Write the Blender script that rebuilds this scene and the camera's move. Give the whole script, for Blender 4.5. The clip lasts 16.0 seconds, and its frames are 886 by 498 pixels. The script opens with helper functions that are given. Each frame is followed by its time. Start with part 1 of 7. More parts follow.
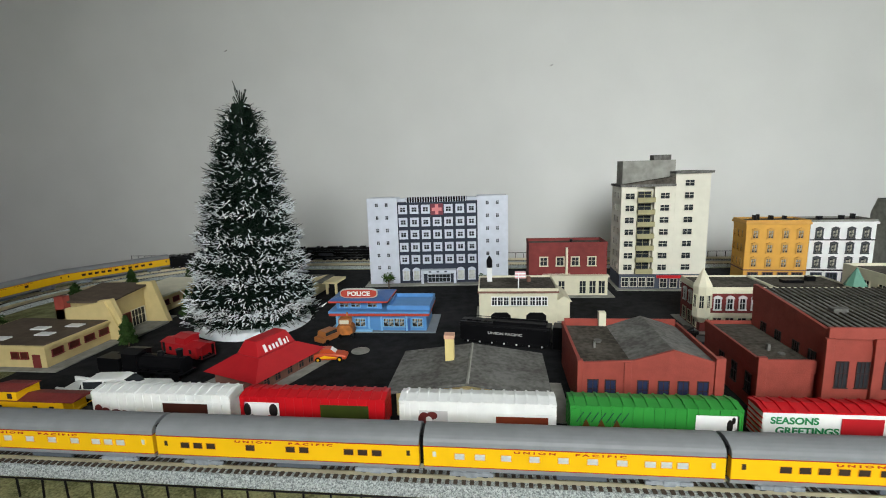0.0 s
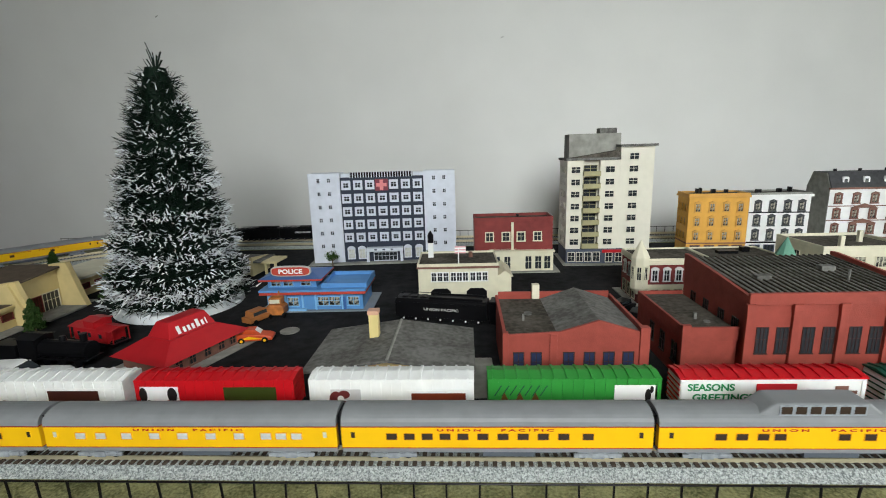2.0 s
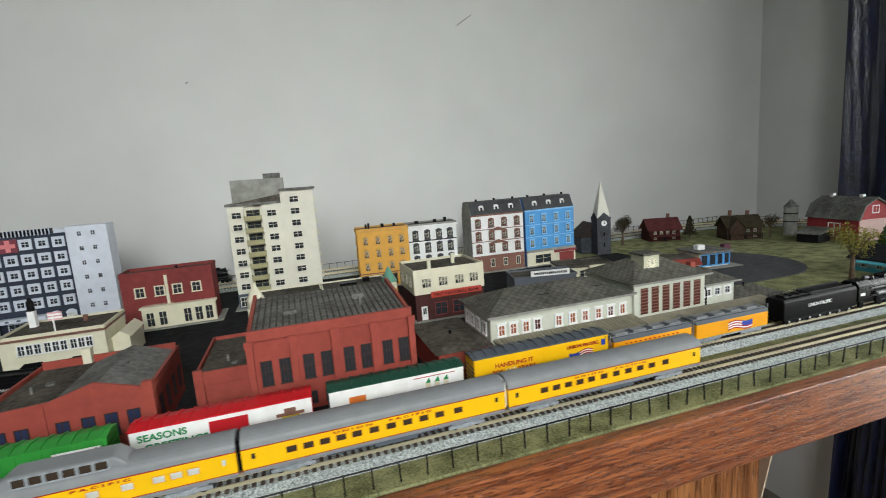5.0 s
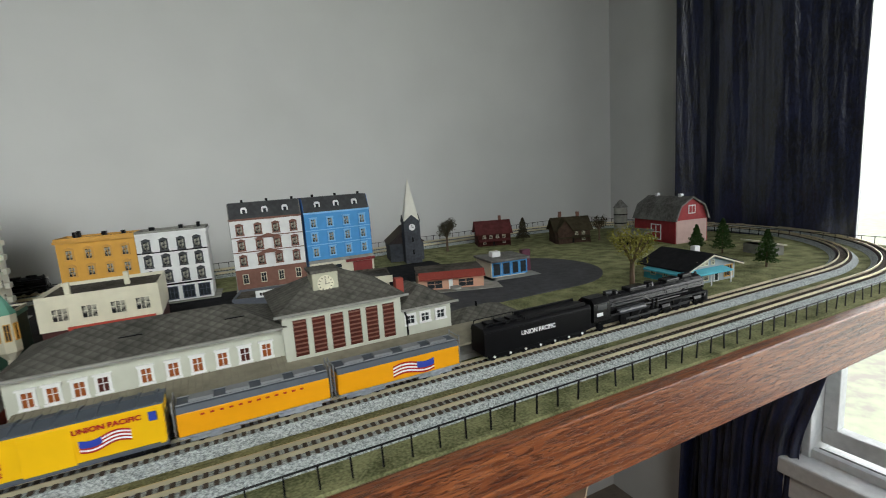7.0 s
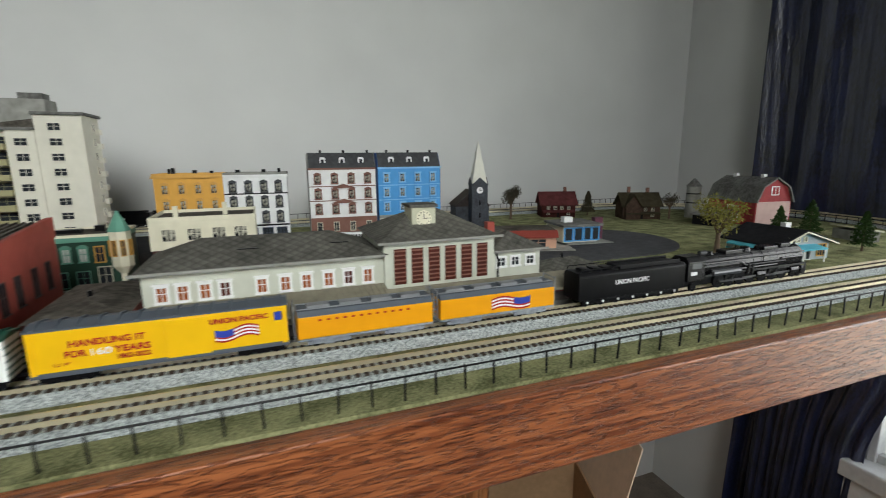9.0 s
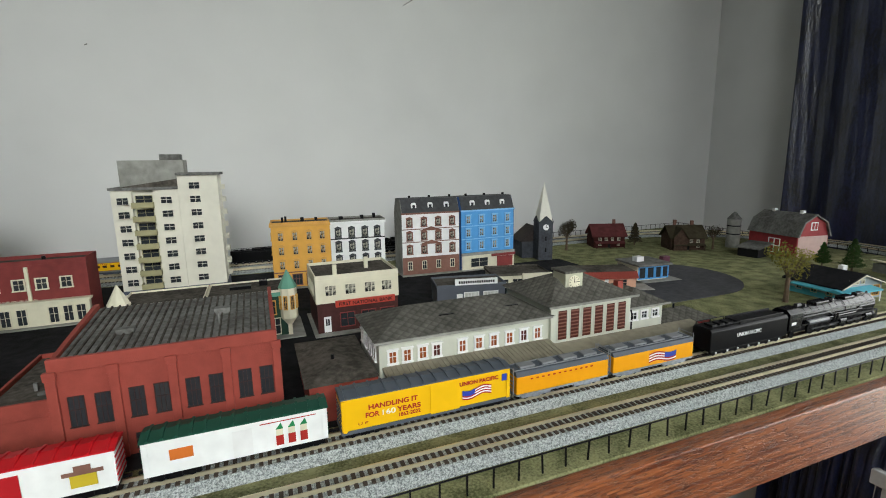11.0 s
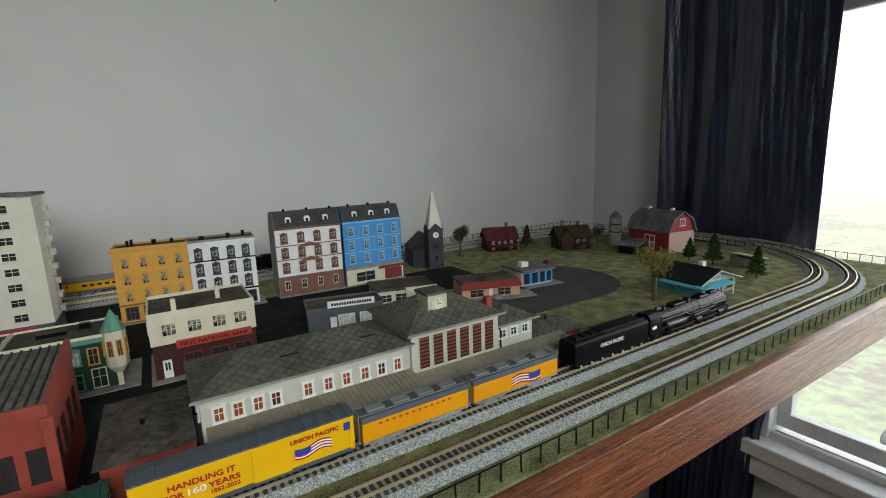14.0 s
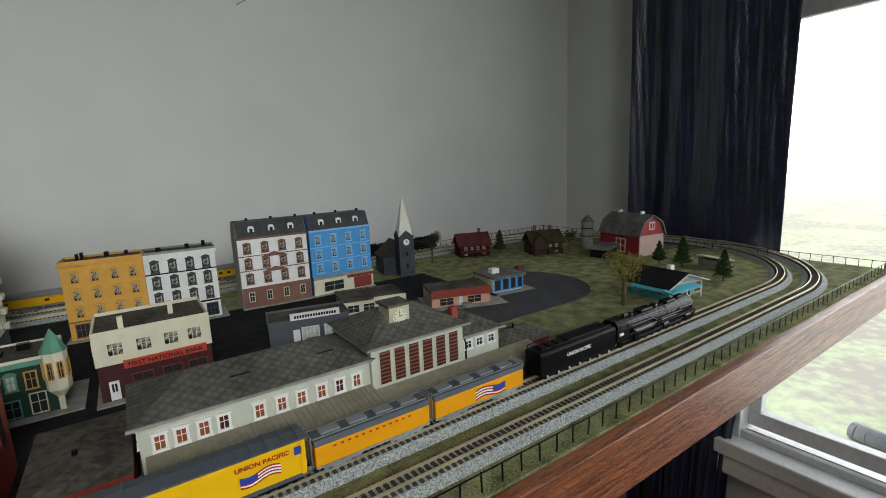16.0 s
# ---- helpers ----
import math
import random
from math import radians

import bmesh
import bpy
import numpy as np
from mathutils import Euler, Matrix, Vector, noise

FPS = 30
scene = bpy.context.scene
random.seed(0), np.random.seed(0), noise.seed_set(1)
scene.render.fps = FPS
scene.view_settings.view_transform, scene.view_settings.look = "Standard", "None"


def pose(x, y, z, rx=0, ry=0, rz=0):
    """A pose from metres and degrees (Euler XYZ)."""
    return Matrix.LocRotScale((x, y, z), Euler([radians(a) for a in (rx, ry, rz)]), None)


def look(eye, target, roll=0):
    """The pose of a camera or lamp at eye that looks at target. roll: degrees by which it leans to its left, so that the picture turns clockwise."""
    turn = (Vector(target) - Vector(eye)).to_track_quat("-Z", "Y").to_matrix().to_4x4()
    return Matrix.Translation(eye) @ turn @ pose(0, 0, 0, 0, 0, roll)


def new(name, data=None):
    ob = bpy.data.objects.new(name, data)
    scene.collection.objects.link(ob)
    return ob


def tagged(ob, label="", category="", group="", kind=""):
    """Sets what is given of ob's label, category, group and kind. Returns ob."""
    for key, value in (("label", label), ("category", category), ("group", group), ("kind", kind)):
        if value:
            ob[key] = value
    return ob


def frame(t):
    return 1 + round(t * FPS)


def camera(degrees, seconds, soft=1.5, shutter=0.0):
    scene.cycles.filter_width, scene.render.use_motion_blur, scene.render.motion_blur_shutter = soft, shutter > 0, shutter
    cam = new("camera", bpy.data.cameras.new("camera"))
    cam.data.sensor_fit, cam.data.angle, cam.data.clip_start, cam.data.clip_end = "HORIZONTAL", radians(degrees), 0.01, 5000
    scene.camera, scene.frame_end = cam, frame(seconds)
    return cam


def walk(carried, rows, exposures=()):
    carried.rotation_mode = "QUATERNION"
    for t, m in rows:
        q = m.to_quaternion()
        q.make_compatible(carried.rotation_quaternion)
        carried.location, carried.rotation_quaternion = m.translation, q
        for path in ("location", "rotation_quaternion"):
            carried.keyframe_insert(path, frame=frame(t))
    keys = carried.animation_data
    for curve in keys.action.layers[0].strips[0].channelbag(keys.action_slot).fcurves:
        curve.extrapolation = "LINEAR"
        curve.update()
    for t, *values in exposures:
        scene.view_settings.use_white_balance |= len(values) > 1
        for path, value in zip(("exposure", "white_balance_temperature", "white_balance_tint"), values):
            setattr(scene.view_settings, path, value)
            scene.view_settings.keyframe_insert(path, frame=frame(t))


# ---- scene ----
cam = camera(87.2, 16.0, soft=1.0, shutter=0.15)
PATH = [
    (0, (0.0170, -0.0010, 0.1768), (-0.0975, 0.9777, 0.0066), -1.69),
    (0.5, (0.0254, -0.0020, 0.1793), (-0.0693, 0.9771, -0.0009), -1.73),
    (1, (0.0274, 0.0022, 0.1757), (-0.0528, 0.9805, -0.0150), -1.60),
    (1.5, (0.0362, 0.0146, 0.1703), (-0.0303, 0.9921, -0.0297), -1.65),
    (2, (0.0494, 0.0186, 0.1639), (-0.0005, 0.9953, -0.0447), -1.67),
    (2.5, (0.0664, 0.0203, 0.1603), (0.0378, 0.9959, -0.0574), -1.54),
    (3, (0.0841, 0.0205, 0.1617), (0.0899, 0.9943, -0.0659), -1.75),
    (3.5, (0.1085, 0.0224, 0.1592), (0.1753, 0.9938, -0.0688), -2.10),
    (4, (0.1619, 0.0182, 0.1611), (0.3121, 0.9870, -0.0365), -2.05),
    (4.5, (0.2298, 0.0014, 0.1581), (0.4829, 0.9536, -0.0129), -2.83),
    (5, (0.2747, -0.0269, 0.1653), (0.5713, 0.9155, 0.0106), -4.15),
    (5.2, (0.3151, -0.0363, 0.1671), (0.6240, 0.9033, 0.0199), -4.34),
    (7.3, (0.5826, 0.0297, 0.1209), (1.0390, 0.9036, -0.0464), -3.73),
    (7.5, (0.6179, 0.0551, 0.1039), (1.0913, 0.9169, -0.0781), -3.56),
    (8, (0.6381, 0.0538, 0.0976), (1.1333, 0.9005, -0.0968), -3.67),
    (8.5, (0.6025, 0.0452, 0.0977), (1.0485, 0.9220, -0.0822), -2.34),
    (9, (0.4907, 0.0146, 0.1111), (0.8402, 0.9314, -0.0825), -0.52),
    (9.5, (0.3647, -0.0146, 0.1253), (0.6672, 0.9167, -0.0778), 0.58),
    (9.7, (0.3463, -0.0145, 0.1365), (0.6502, 0.9169, -0.0637), 0.63),
    (11.8, (0.3519, 0.0296, 0.1715), (0.7806, 0.9161, -0.0024), -1.53),
    (12, (0.3615, 0.0317, 0.1707), (0.8072, 0.9090, -0.0073), -1.37),
    (12.5, (0.3839, 0.0349, 0.1690), (0.8657, 0.8904, -0.0209), -1.39),
    (13, (0.3983, 0.0344, 0.1709), (0.8952, 0.8811, -0.0196), -1.72),
    (13.5, (0.4012, 0.0266, 0.1806), (0.9034, 0.8705, -0.0082), -1.82),
    (14, (0.4117, 0.0211, 0.1806), (0.9288, 0.8571, -0.0036), -2.07),
    (14.5, (0.4161, 0.0228, 0.1834), (0.9462, 0.8510, 0.0013), -2.18),
    (15, (0.4217, 0.0223, 0.1817), (0.9569, 0.8476, 0.0014), -2.30),
    (15.5, (0.4231, 0.0244, 0.1805), (0.9653, 0.8452, 0.0008), -2.36),
    (16, (0.4302, 0.0230, 0.1821), (0.9850, 0.8361, 0.0055), -2.50),
]
walk(cam, [(t, look(eye, target, roll)) for t, eye, target, roll in PATH], exposures=[(0, 0.04), (3, 0.0), (4, -0.1), (5, -0.15), (7.5, -0.58), (8.5, -0.58), (9.5, -0.2), (10, -0.2), (12, -0.46), (13, -0.66), (14, -0.78), (16, -0.8)])

# ---------- world and light ----------
world = bpy.data.worlds.new("sky")
world.use_nodes = True
scene.world = world
_wn = world.node_tree
_sky = _wn.nodes.new("ShaderNodeTexSky")
_sky.sky_type, _sky.sun_disc = "NISHITA", False
_sky.sun_elevation, _sky.sun_rotation = radians(48), radians(270)
_wn.nodes["Background"].inputs["Strength"].default_value = 0.12
_wn.links.new(_sky.outputs[0], _wn.nodes["Background"].inputs[0])
sun = new("sun", bpy.data.lights.new("sun", "SUN"))
sun.data.energy, sun.data.angle, sun.data.color = 5.0, radians(6), (1, 0.97, 0.92)
sun.matrix_basis = look((-3, 0.5, 3.4), (0, 0, 0))


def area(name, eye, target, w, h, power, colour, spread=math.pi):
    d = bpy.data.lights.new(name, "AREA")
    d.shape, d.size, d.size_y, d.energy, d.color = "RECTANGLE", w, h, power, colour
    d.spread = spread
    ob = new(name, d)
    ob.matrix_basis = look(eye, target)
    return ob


# daylight in the window beside the table; behind the camera, an added light
area("window_light", (1.56, -0.25, 0.0), (0.2, 0.0, 0.0), 1.1, 0.8, 5.5, (0.93, 0.97, 1.0))
# its window is made up; the narrow spread dims corner and left end
area("added_rear_light", (0.25, -1.14, 0.80), (0.25, 0.55, 0.05), 0.8, 0.7, 8.0, (0.965, 0.99, 0.96), radians(88))


# ---------- materials ----------
def mat(name, colour, rough=0.6, metal=0.0, var=0.12, scale=120.0, bump=0.0, bscale=600.0, spec=0.22, spots=None, stretch=None, coarse=7.0, sharp=1.0):
    m = bpy.data.materials.new(name)
    m.use_nodes = True
    nt = m.node_tree
    b = nt.nodes["Principled BSDF"]
    b.inputs["Roughness"].default_value, b.inputs["Metallic"].default_value = rough, metal
    b.inputs["Specular IOR Level"].default_value = spec
    tc = nt.nodes.new("ShaderNodeTexCoord")
    src = tc.outputs["Object"]
    if stretch:
        mp = nt.nodes.new("ShaderNodeMapping")
        mp.inputs["Scale"].default_value = stretch
        nt.links.new(src, mp.inputs[0])
        src = mp.outputs[0]
    n1 = nt.nodes.new("ShaderNodeTexNoise")
    n1.inputs["Scale"].default_value, n1.inputs["Detail"].default_value = scale, 6
    n2 = nt.nodes.new("ShaderNodeTexNoise")
    n2.inputs["Scale"].default_value, n2.inputs["Detail"].default_value = scale / coarse, 3
    nt.links.new(src, n1.inputs["Vector"])
    nt.links.new(src, n2.inputs["Vector"])
    add = nt.nodes.new("ShaderNodeMath")
    add.operation = "ADD"
    nt.links.new(n1.outputs["Fac"], add.inputs[0])
    nt.links.new(n2.outputs["Fac"], add.inputs[1])
    ramp = nt.nodes.new("ShaderNodeValToRGB")
    ramp.color_ramp.elements[0].position, ramp.color_ramp.elements[1].position = 0.5 - 0.15 / sharp, 0.5 + 0.15 / sharp
    half = nt.nodes.new("ShaderNodeMath")
    half.operation = "MULTIPLY"
    half.inputs[1].default_value = 0.5
    nt.links.new(add.outputs[0], half.inputs[0])
    nt.links.new(half.outputs[0], ramp.inputs[0])
    c = Vector(colour)
    dark = [max(0, v * (1 - var)) for v in c]
    light = [min(1, v * (1 + var)) for v in c]
    ramp.color_ramp.elements[0].color = (*(spots or dark), 1)
    ramp.color_ramp.elements[1].color = (*light, 1)
    nt.links.new(ramp.outputs[0], b.inputs["Base Color"])
    if bump:
        n3 = nt.nodes.new("ShaderNodeTexNoise")
        n3.inputs["Scale"].default_value, n3.inputs["Detail"].default_value = bscale, 4
        nt.links.new(src, n3.inputs["Vector"])
        bp = nt.nodes.new("ShaderNodeBump")
        bp.inputs["Strength"].default_value, bp.inputs["Distance"].default_value = bump, 0.001
        nt.links.new(n3.outputs["Fac"], bp.inputs["Height"])
        nt.links.new(bp.outputs[0], b.inputs["Normal"])
    return m


def paint(name, r, g, b, rough=0.5, **k):
    return mat(name, (r, g, b), rough, var=k.pop("var", 0.1), scale=k.pop("scale", 90), **k)


WALL = mat("wall_paint", (0.64, 0.645, 0.63), 0.75, var=0.05, scale=9, bump=0.08, bscale=120)
GRASS = mat("grass_mat", (0.28, 0.285, 0.145), 0.95, scale=620, bump=1.0, bscale=700, spec=0.05, spots=(0.10, 0.108, 0.05), coarse=11, sharp=1.4)
ASPHALT = mat("asphalt", (0.020, 0.0205, 0.022), 0.9, var=0.45, scale=90, bump=0.3, bscale=900, spec=0.06)
BALLAST = mat("ballast", (0.50, 0.54, 0.53), 0.95, scale=1300, bump=1.0, bscale=1100, spec=0.06, spots=(0.17, 0.19, 0.19), var=0.2, coarse=2.0, sharp=1.2)
SLEEPER = mat("sleeper", (0.06, 0.045, 0.035), 0.8, var=0.3, scale=200)
# pale cream base and less metal carry the rails' highlights in the colour
RAIL = mat("rail_metal", (0.74, 0.68, 0.48), 0.42, metal=0.75, var=0.2, scale=60, spec=0.5)
BLACKP = mat("black_plastic", (0.006, 0.006, 0.007), 0.34, var=0.3, scale=100, spec=0.11)
DARK = mat("dark_void", (0.012, 0.012, 0.013), 0.6, spec=0.06)
GLASS = mat("dark_glazing", (0.03, 0.035, 0.04), 0.12, var=0.3, scale=200, spec=0.6)
GLASSC = mat("curtained_glazing", (0.34, 0.33, 0.27), 0.2, scale=260, spec=0.5, spots=(0.015, 0.016, 0.018), var=0.2, coarse=2.0, sharp=2.6)
GLASSW = mat("pale_glazing", (0.55, 0.56, 0.52), 0.3, var=0.35, scale=220)
AMBER = mat("amber_glazing", (0.30, 0.085, 0.02), 0.35, var=0.6, scale=160)
MAROON = mat("maroon_glazing", (0.075, 0.017, 0.011), 0.35, var=0.4, scale=160)
WHITE = paint("white_plastic", 0.78, 0.79, 0.78)
OFFW = paint("ivory_plastic", 0.66, 0.63, 0.48)
CREAM = paint("cream_plastic", 0.68, 0.65, 0.50)
BEIGE = paint("beige_plastic", 0.60, 0.52, 0.30)
CONC = mat("concrete", (0.27, 0.27, 0.245), 0.85, var=0.3, scale=120, bump=0.3)
GREYROOF = mat("grey_roof", (0.17, 0.17, 0.16), 0.85, scale=260, bump=0.5, spots=(0.095, 0.093, 0.085), var=0.2, coarse=6, sharp=1.3, spec=0.1)
TARROOF = mat("tar_roof", (0.105, 0.095, 0.08), 0.9, scale=240, bump=0.5, spots=(0.05, 0.045, 0.037), var=0.2, coarse=6, sharp=1.3, spec=0.06)
SLATE = mat("slate_roof", (0.05, 0.052, 0.055), 0.6, var=0.3, scale=200, bump=0.3)
BRICK = mat("red_brick_plastic", (0.29, 0.058, 0.042), 0.62, var=0.18, scale=130, bump=0.3, bscale=1200)
DBRICK = mat("dark_red_brick", (0.19, 0.035, 0.032), 0.6, var=0.2, scale=130, bump=0.3, bscale=1200)
BROWNB = mat("brown_brick", (0.20, 0.10, 0.075), 0.7, var=0.2, scale=150, bump=0.2)
TRIMRED = paint("red_trim", 0.45, 0.06, 0.04)
HOSPW = paint("hospital_white", 0.62, 0.66, 0.74, 0.45)
NAVYG = paint("slate_blue_panel", 0.07, 0.085, 0.12)
APT = paint("apartment_white", 0.68, 0.66, 0.56, var=0.06)
OLIVE = paint("olive_balcony", 0.33, 0.31, 0.17)
OCHRE = paint("ochre_facade", 0.66, 0.36, 0.07)
OCHREL = paint("light_ochre_trim", 0.60, 0.33, 0.075)
BLUEF = paint("blue_facade", 0.075, 0.30, 0.62)
BLUEL = paint("pale_blue_trim", 0.22, 0.48, 0.75)
POLB = paint("police_blue", 0.10, 0.27, 0.56, 0.4)
POLD = paint("deep_blue", 0.045, 0.13, 0.36, 0.4)
STN = paint("station_grey_green", 0.52, 0.54, 0.46)


def tile_roof(name, c0, c1, pitch):
    """Slate scales: two crossed sets of diagonal courses, with noise for wear."""
    m = mat(name, c1, 0.8, var=0.3, scale=150, spots=c0, spec=0.1)
    nt = m.node_tree
    b = nt.nodes["Principled BSDF"]
    tc = nt.nodes.new("ShaderNodeTexCoord")
    waves = []
    for turn in (52, -52):
        mp = nt.nodes.new("ShaderNodeMapping")
        mp.inputs["Rotation"].default_value = (0, 0, radians(turn))
        w = nt.nodes.new("ShaderNodeTexWave")
        w.wave_profile = "SAW"
        w.inputs["Scale"].default_value, w.inputs["Distortion"].default_value = 0.314 / pitch, 0.25
        nt.links.new(tc.outputs["Object"], mp.inputs[0])
        nt.links.new(mp.outputs[0], w.inputs["Vector"])
        waves.append(w)
    mul = nt.nodes.new("ShaderNodeMath")
    mul.operation = "MULTIPLY"
    nt.links.new(waves[0].outputs["Fac"], mul.inputs[0])
    nt.links.new(waves[1].outputs["Fac"], mul.inputs[1])
    bp = nt.nodes.new("ShaderNodeBump")
    bp.inputs["Strength"].default_value, bp.inputs["Distance"].default_value = 1.0, 0.0012
    nt.links.new(mul.outputs[0], bp.inputs["Height"])
    nt.links.new(bp.outputs[0], b.inputs["Normal"])
    # shade along the course edges, multiplied into the colour
    shade = nt.nodes.new("ShaderNodeValToRGB")
    shade.color_ramp.elements[0].position, shade.color_ramp.elements[1].position = 0.02, 0.35
    shade.color_ramp.elements[0].color = (0.70, 0.70, 0.70, 1)
    nt.links.new(mul.outputs[0], shade.inputs[0])
    mix = nt.nodes.new("ShaderNodeMix")
    mix.data_type, mix.blend_type = "RGBA", "MULTIPLY"
    mix.inputs[0].default_value = 1.0
    nt.links.new(b.inputs["Base Color"].links[0].from_socket, mix.inputs[6])
    nt.links.new(shade.outputs[0], mix.inputs[7])
    nt.links.new(mix.outputs[2], b.inputs["Base Color"])
    return m


CANOPY = mat("canopy_roof", (0.25, 0.23, 0.17), 0.85, var=0.2, scale=150, bump=0.3)
STNROOF = tile_roof("station_roof", (0.075, 0.074, 0.064), (0.135, 0.13, 0.112), 0.0050)
TAN = paint("tan_stucco", 0.62, 0.50, 0.24)
REDP = paint("bright_red", 0.44, 0.016, 0.022, 0.35)
REDCAR = paint("boxcar_red", 0.52, 0.008, 0.014, 0.4)
GREENCAR = paint("boxcar_green", 0.03, 0.26, 0.04, 0.45)
DKGREEN = paint("dark_green", 0.012, 0.07, 0.045, 0.45)
CARW = paint("boxcar_white", 0.82, 0.84, 0.83, 0.4)
UPY = paint("armour_yellow", 0.86, 0.50, 0.008, 0.35, var=0.05)
UPO = paint("armour_orange", 0.82, 0.35, 0.008, 0.35, var=0.06)
UPG = paint("harbor_grey", 0.22, 0.23, 0.24, 0.45)
UPGD = paint("dark_car_grey", 0.085, 0.10, 0.12, 0.5)
SILVER = paint("silver_truck", 0.26, 0.285, 0.31, 0.4, var=0.35, scale=300)
CARG = mat("car_window", (0.05, 0.035, 0.025), 0.15, var=0.4, scale=200, spec=0.6)
TEAL = paint("copper_green", 0.12, 0.30, 0.22)
GREENF = paint("green_storefront", 0.020, 0.055, 0.036)
ORANGE = paint("orange_enamel", 0.60, 0.16, 0.03, 0.35)
PINKST = paint("peach_stucco", 0.62, 0.36, 0.25)
LEAF = mat("leaf_green", (0.035, 0.075, 0.016), 0.8, var=0.5, scale=200, spec=0.2)
LEAFY = mat("leaf_olive", (0.26, 0.24, 0.05), 0.85, var=0.5, scale=200, spec=0.2)
LEAFB = mat("leaf_brown", (0.06, 0.05, 0.03), 0.9, var=0.4, scale=200, spec=0.1)
NEEDLE = mat("tinsel_needle", (0.006, 0.015, 0.009), 0.55, var=0.4, scale=200, spec=0.08)
SNOW = mat("snow_tip", (0.80, 0.84, 0.86), 0.7, var=0.08)
BARK = mat("bark", (0.13, 0.09, 0.06), 0.9, var=0.3, scale=200, bump=0.5)
LETTER = paint("white_letter", 0.85, 0.85, 0.85, 0.5, var=0.02)
LETGRN = paint("green_letter", 0.02, 0.22, 0.08, 0.5, var=0.02)
LETRED = paint("red_letter", 0.38, 0.025, 0.02, 0.5, var=0.02)
LETBLU = paint("blue_letter", 0.03, 0.06, 0.35, 0.5, var=0.02)


def wood(name, c0, c1, stretch, scale=9.0, pores=None):
    """Broad grain with open pores: short dark dashes sunk into the surface along the grain."""
    m = bpy.data.materials.new(name)
    m.use_nodes = True
    nt = m.node_tree
    b = nt.nodes["Principled BSDF"]
    tc = nt.nodes.new("ShaderNodeTexCoord")

    def grain(way, size, detail, twist):
        mp = nt.nodes.new("ShaderNodeMapping")
        mp.inputs["Scale"].default_value = way
        nt.links.new(tc.outputs["Object"], mp.inputs[0])
        n = nt.nodes.new("ShaderNodeTexNoise")
        n.inputs["Scale"].default_value, n.inputs["Detail"].default_value, n.inputs["Distortion"].default_value = size, detail, twist
        nt.links.new(mp.outputs[0], n.inputs["Vector"])
        return n
    n = grain(stretch, scale, 8, 0.6)
    r = nt.nodes.new("ShaderNodeValToRGB")
    r.color_ramp.elements[0].position, r.color_ramp.elements[1].position = 0.38, 0.62
    r.color_ramp.elements[0].color, r.color_ramp.elements[1].color = (*c0, 1), (*c1, 1)
    nt.links.new(n.outputs["Fac"], r.inputs[0])
    q = grain(pores or stretch, 30.0 if pores else scale * 3, 3, 0.5)
    dash = nt.nodes.new("ShaderNodeValToRGB")
    dash.color_ramp.elements[0].position, dash.color_ramp.elements[1].position = 0.40, 0.47
    dash.color_ramp.elements[0].color = (0.55, 0.50, 0.48, 1)
    nt.links.new(q.outputs["Fac"], dash.inputs[0])
    mix = nt.nodes.new("ShaderNodeMix")
    mix.data_type, mix.blend_type = "RGBA", "MULTIPLY"
    mix.inputs[0].default_value = 1.0
    nt.links.new(r.outputs[0], mix.inputs[6])
    nt.links.new(dash.outputs[0], mix.inputs[7])
    nt.links.new(mix.outputs[2], b.inputs["Base Color"])
    bp = nt.nodes.new("ShaderNodeBump")
    bp.inputs["Strength"].default_value, bp.inputs["Distance"].default_value = 1.0, 0.0016
    nt.links.new(dash.outputs[0], bp.inputs["Height"])
    nt.links.new(bp.outputs[0], b.inputs["Normal"])
    b.inputs["Roughness"].default_value = 0.32
    return m


OAK = wood("oak_beam", (0.14, 0.036, 0.013), (0.38, 0.125, 0.045), (3.0, 60, 60), 6.0, (4.2, 30, 30))
OAKV = wood("oak_panel", (0.15, 0.05, 0.016), (0.36, 0.15, 0.052), (30, 30, 1.6), 6.0, (16, 16, 1.0))

# ---------- mesh helpers, in millimetres ----------
U = 0.001


